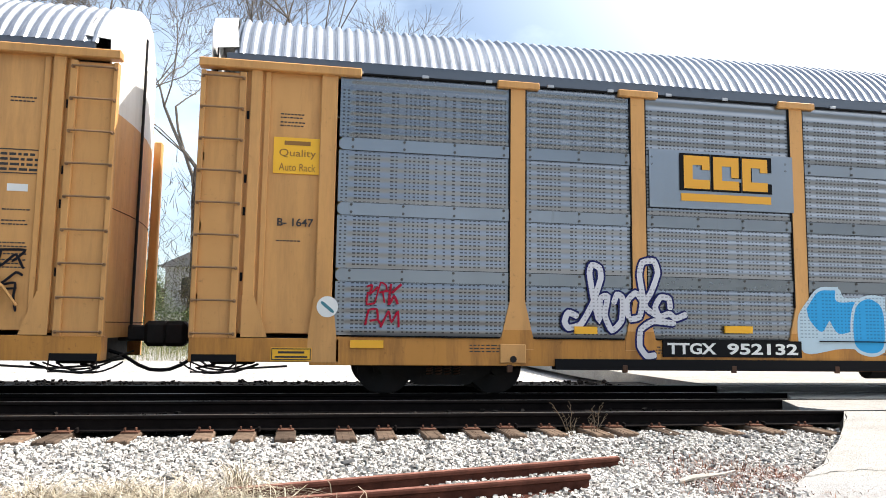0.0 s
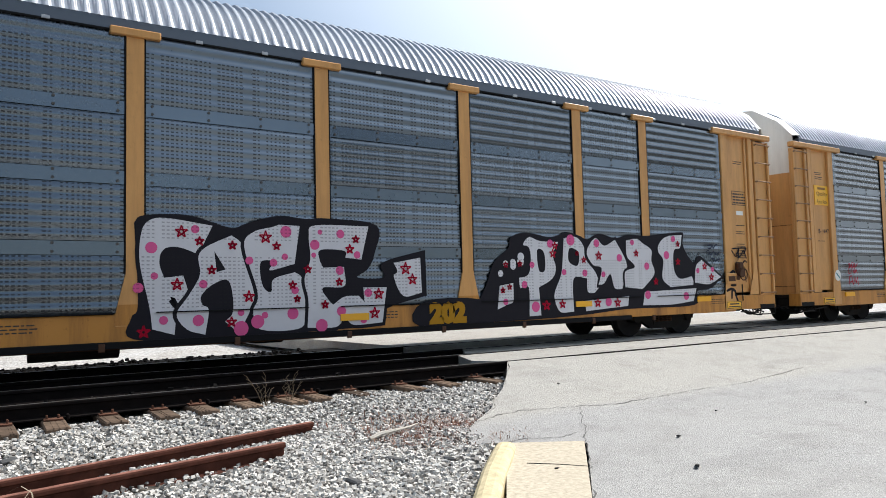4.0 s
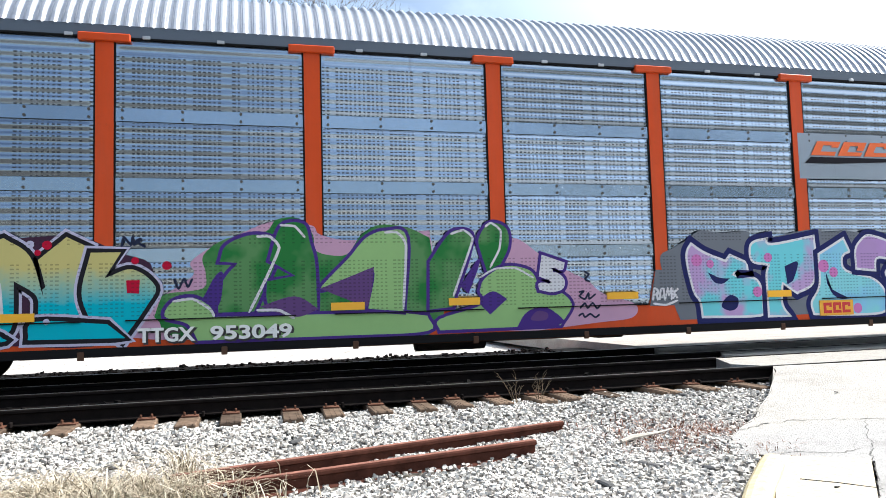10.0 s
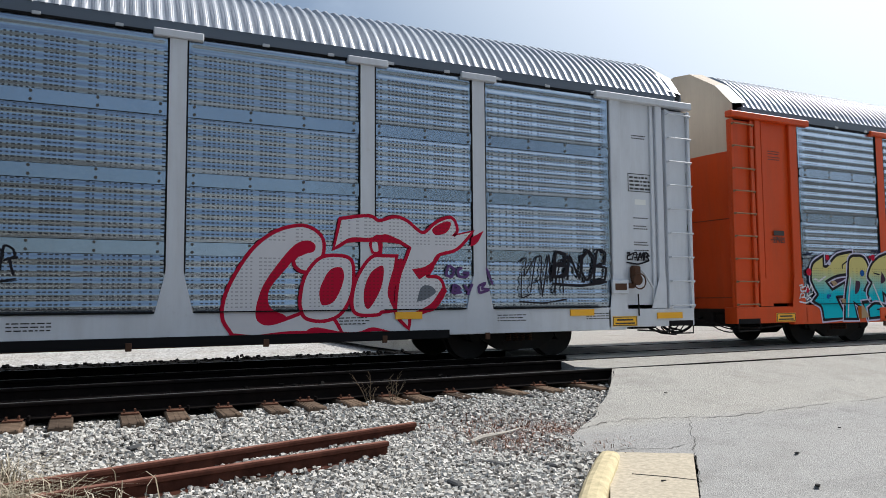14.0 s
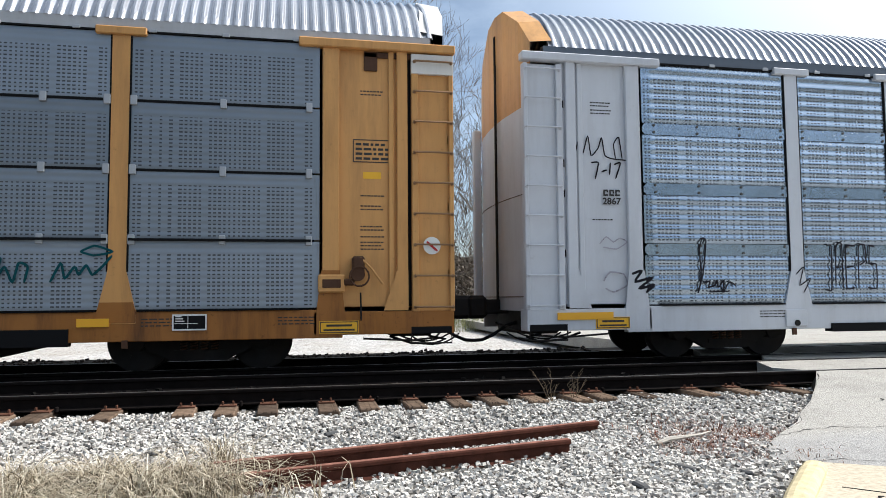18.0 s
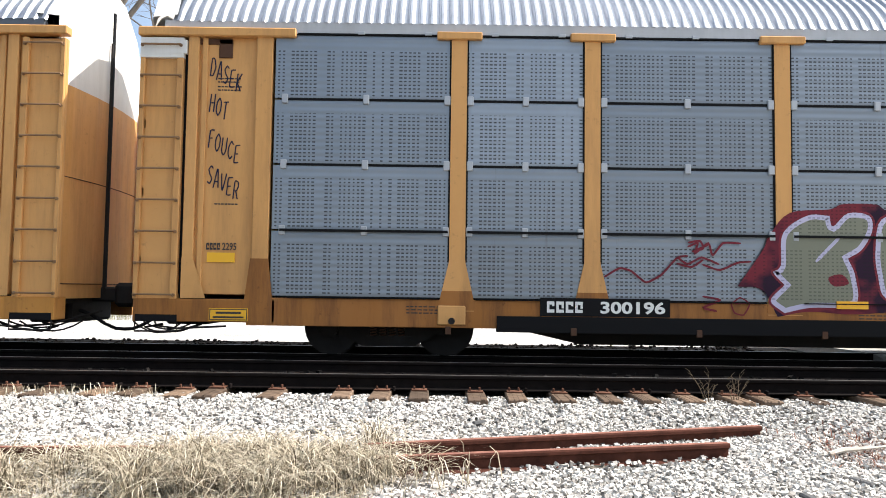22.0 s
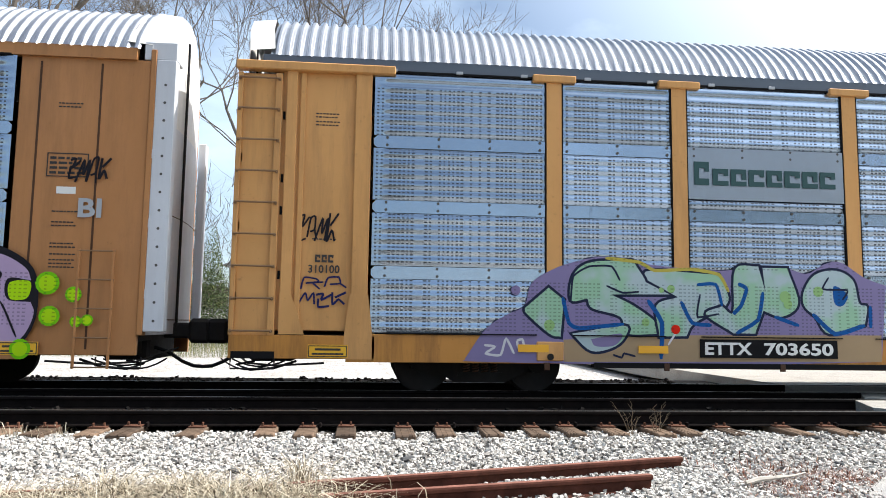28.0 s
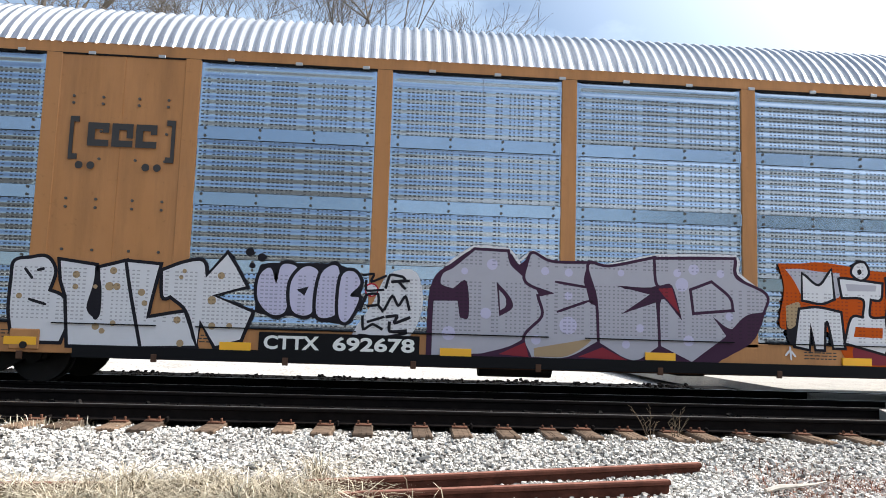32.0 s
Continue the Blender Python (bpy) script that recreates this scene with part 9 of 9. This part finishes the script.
    g.line(SPRAY_WHITE, 0.22, "371,134 391,156 424,155 443,119 444,71 428,32 399,18 373,31 359,69 361,108 371,134")
    g.line(SPRAY_BLACK, 0.02, "381,52 396,87 406,49 390,40")
    g.line(SPRAY_WHITE, 0.05, "381,48 399,83")
    g.dots(SPRAY_BLACK, "279,23,20")
    g.dots(SPRAY_RUST, "279,23,18")
    g.line(SPRAY_WHITE, 0.03, "10,24 17,32 26,23")
    g.line(SPRAY_WHITE, 0.03, "17,38 19,18")
    number_plate_bars(A6, -5.7, -3.6, 0.6, 0.78, "CTTX 692678")
    for k, (x, z, r) in enumerate(((7.15, 1.35, 0.13), (7.35, 1.05, 0.1), (7.55, 1.4, 0.16), (7.6, 0.95, 0.12), (7.85, 1.6, 0.22), (8.0, 1.15, 0.2), (7.75, 0.72, 0.14), (8.2, 1.7, 0.2), (12.2, 1.5, 0.16), (12.25, 1.05, 0.14), (12.55, 1.35, 0.11), (12.6, 0.98, 0.08), (12.75, 1.0, 0.08), (11.9, 0.6, 0.14), (7.5, 1.75, 0.12))):
        d = part("dot", spot(x, z, r, Y1 - 0.0003 * k), SPRAY_ACID_RIM, A6, "acid green sprayed dot")
        part("dot_centre", spot(x, z, r * 0.72, Y1 - 0.005 - 0.0003 * k), SPRAY_ACID, d)
    g = Mural(A6, 8.15, 0.46, SPRAY_BLACK, 0.035, "lilac winged graffiti with black rims")
    g.patch(SPRAY_BLACK, "4,79 24,124 44,140 77,143 110,138 149,136 169,159 207,162 247,141 282,138 312,152 343,153 386,123 394,65 378,23 347,7 248,6! 59,12 16,41")
    g.letter(SPRAY_LILAC_PALE, "8,75 13,96 24,116 44,131 77,137 111,132 122,120! 129,26 150,13! 67,19 33,33 14,54")
    g.letter(SPRAY_LILAC_PALE, "284,129 308,144 343,143 375,125 384,107! 353,109 354,82 385,78! 390,61 377,30 347,12 286,13! 288,85")
    g.letter(SPRAY_LILAC_PALE, "122,118! 153,121 156,108 240,106 248,124! 282,129! 282,24 252,11 184,10 141,24 128,47")
    g.letter(SPRAY_LILAC_PALE, "153,121 161,143 190,152 221,150 245,128 240,110 162,111")
    g.patch(SPRAY_BLACK, "179,122 191,138 208,136 213,123 209,111 184,110")
    g.patch(SPRAY_WHITE, "186,119 196,130 205,125 206,113 187,113")
    g.patch(SPRAY_ACID, "7,94 19,96 26,89 21,81 8,81")
    g.patch(SPRAY_ACID, "356,104 382,106 381,85 367,80 356,84")
    g.patch(SPRAY_WHITE, "128,120! 151,126! 153,113!")
    g.patch(SPRAY_WHITE, "250,124! 280,128! 265,111!")
    g.patch(SPRAY_BLACK, "153,84 167,98 176,89 178,52 159,39 155,41 169,70")
    g.line(SPRAY_BLACK, 0.045, "167,98 201,100 219,86 215,71 203,68 225,49 231,40 157,39")
    g.line(SPRAY_BLACK, 0.03, "45,37 47,71 62,33")
    g.line(SPRAY_BLACK, 0.03, "60,72 74,34 80,72")
    g.line(SPRAY_BLACK, 0.03, "93,77 99,38 105,73 115,38")
    g.line(SPRAY_BLACK, 0.03, "37,41 43,69")
    g.line(SPRAY_BLACK, 0.03, "293,59 303,85 316,20 323,73")
    g.line(SPRAY_BLACK, 0.03, "332,68 340,25 345,78 369,30")
    g.line(SPRAY_BLACK, 0.03, "262,93 279,89 262,78 280,74 263,67 280,59 263,54 283,46")
    g.line(SPRAY_BLACK, 0.03, "32,94 35,112 44,97")
    g.line(SPRAY_BLACK, 0.03, "45,112 50,97 54,108 60,97")
    g.line(SPRAY_BLACK, 0.03, "82,119 66,118 69,100 83,102")
    g.line(SPRAY_BLACK, 0.03, "70,110 80,111")
    g.line(SPRAY_BLACK, 0.03, "41,80 63,82")
    g.line(SPRAY_BLACK, 0.03, "52,97 53,82")
    g.line(SPRAY_BLACK, 0.03, "91,102 101,116 112,112")
    g.line(SPRAY_BLACK, 0.03, "311,117 317,123 322,117 312,101 325,101")
    g.line(SPRAY_BLACK, 0.03, "335,124 344,115 336,99 329,113 335,124")
    g.line(SPRAY_BLACK, 0.03, "327,84 329,95")
    g.line(SPRAY_BLACK, 0.03, "135,71 148,65")
    g.line(SPRAY_BLACK, 0.03, "241,75 250,71 237,54")
    g.line(SPRAY_BLACK, 0.02, "133,103 137,107 142,104 139,97 133,103")
    g.line(SPRAY_BLACK, 0.02, "246,100 251,103 255,98 250,95 246,100")
    g.line(SPRAY_BLACK, 0.02, "180,89 184,94 187,86")
    g.patch(SPRAY_RUST, "150,37! 183,36! 183,30! 153,31!")
    g.patch(SPRAY_RUST, "179,25! 204,27! 200,20! 181,20!")
    g.patch(SPRAY_RUST, "242,36! 255,39! 254,19! 245,19!")
    g.patch(SPRAY_RUST, "288,37! 314,37! 312,27! 288,26!")
    written(A6, "BI", 12.53, 12.82, 2.44, 2.69, CLIP, 0.03, -SIDE + 0.02)
    tag(A6, (12.35, 12.9, 2.9, 3.3), SPRAY_BLACK, "#&%*", 0.03, 46, "thin black scrawl", -SIDE + 0.02)
    part("track_plate", Shape().box(7.85, 8.2, FACE - 0.03, FACE, 0.52, 0.8), BLACK, A6, "black framed inspection plate")
    part("track_plate_frame", frame_box(7.85, 8.2, 0.52, 0.8, 0.02, FACE - 0.035), LETTER_W, A6)
    plate_print(A6, 7.88, 0.55, -0.01)


dress_cars()

TRACK_Y = 12.02


def travel(t):
    """Way of the train's first car along the track, in metres."""
    return 0.30 + 4.910 * t + 0.00395 * t * t


def motions():
    for k, (car, wheels) in enumerate(TRAIN):
        base = EDGES[9] - k * PITCH
        walk(car, [(0.5 * i, pose(base + travel(0.5 * i), TRACK_Y, 0)) for i in range(65)])
        for w in wheels:
            x = w.location.x
            walk(w, [(0.1 * i, pose(x, 0, 0.42, 0, math.degrees(travel(0.1 * i) / 0.42), 0)) for i in range(321)])


motions()
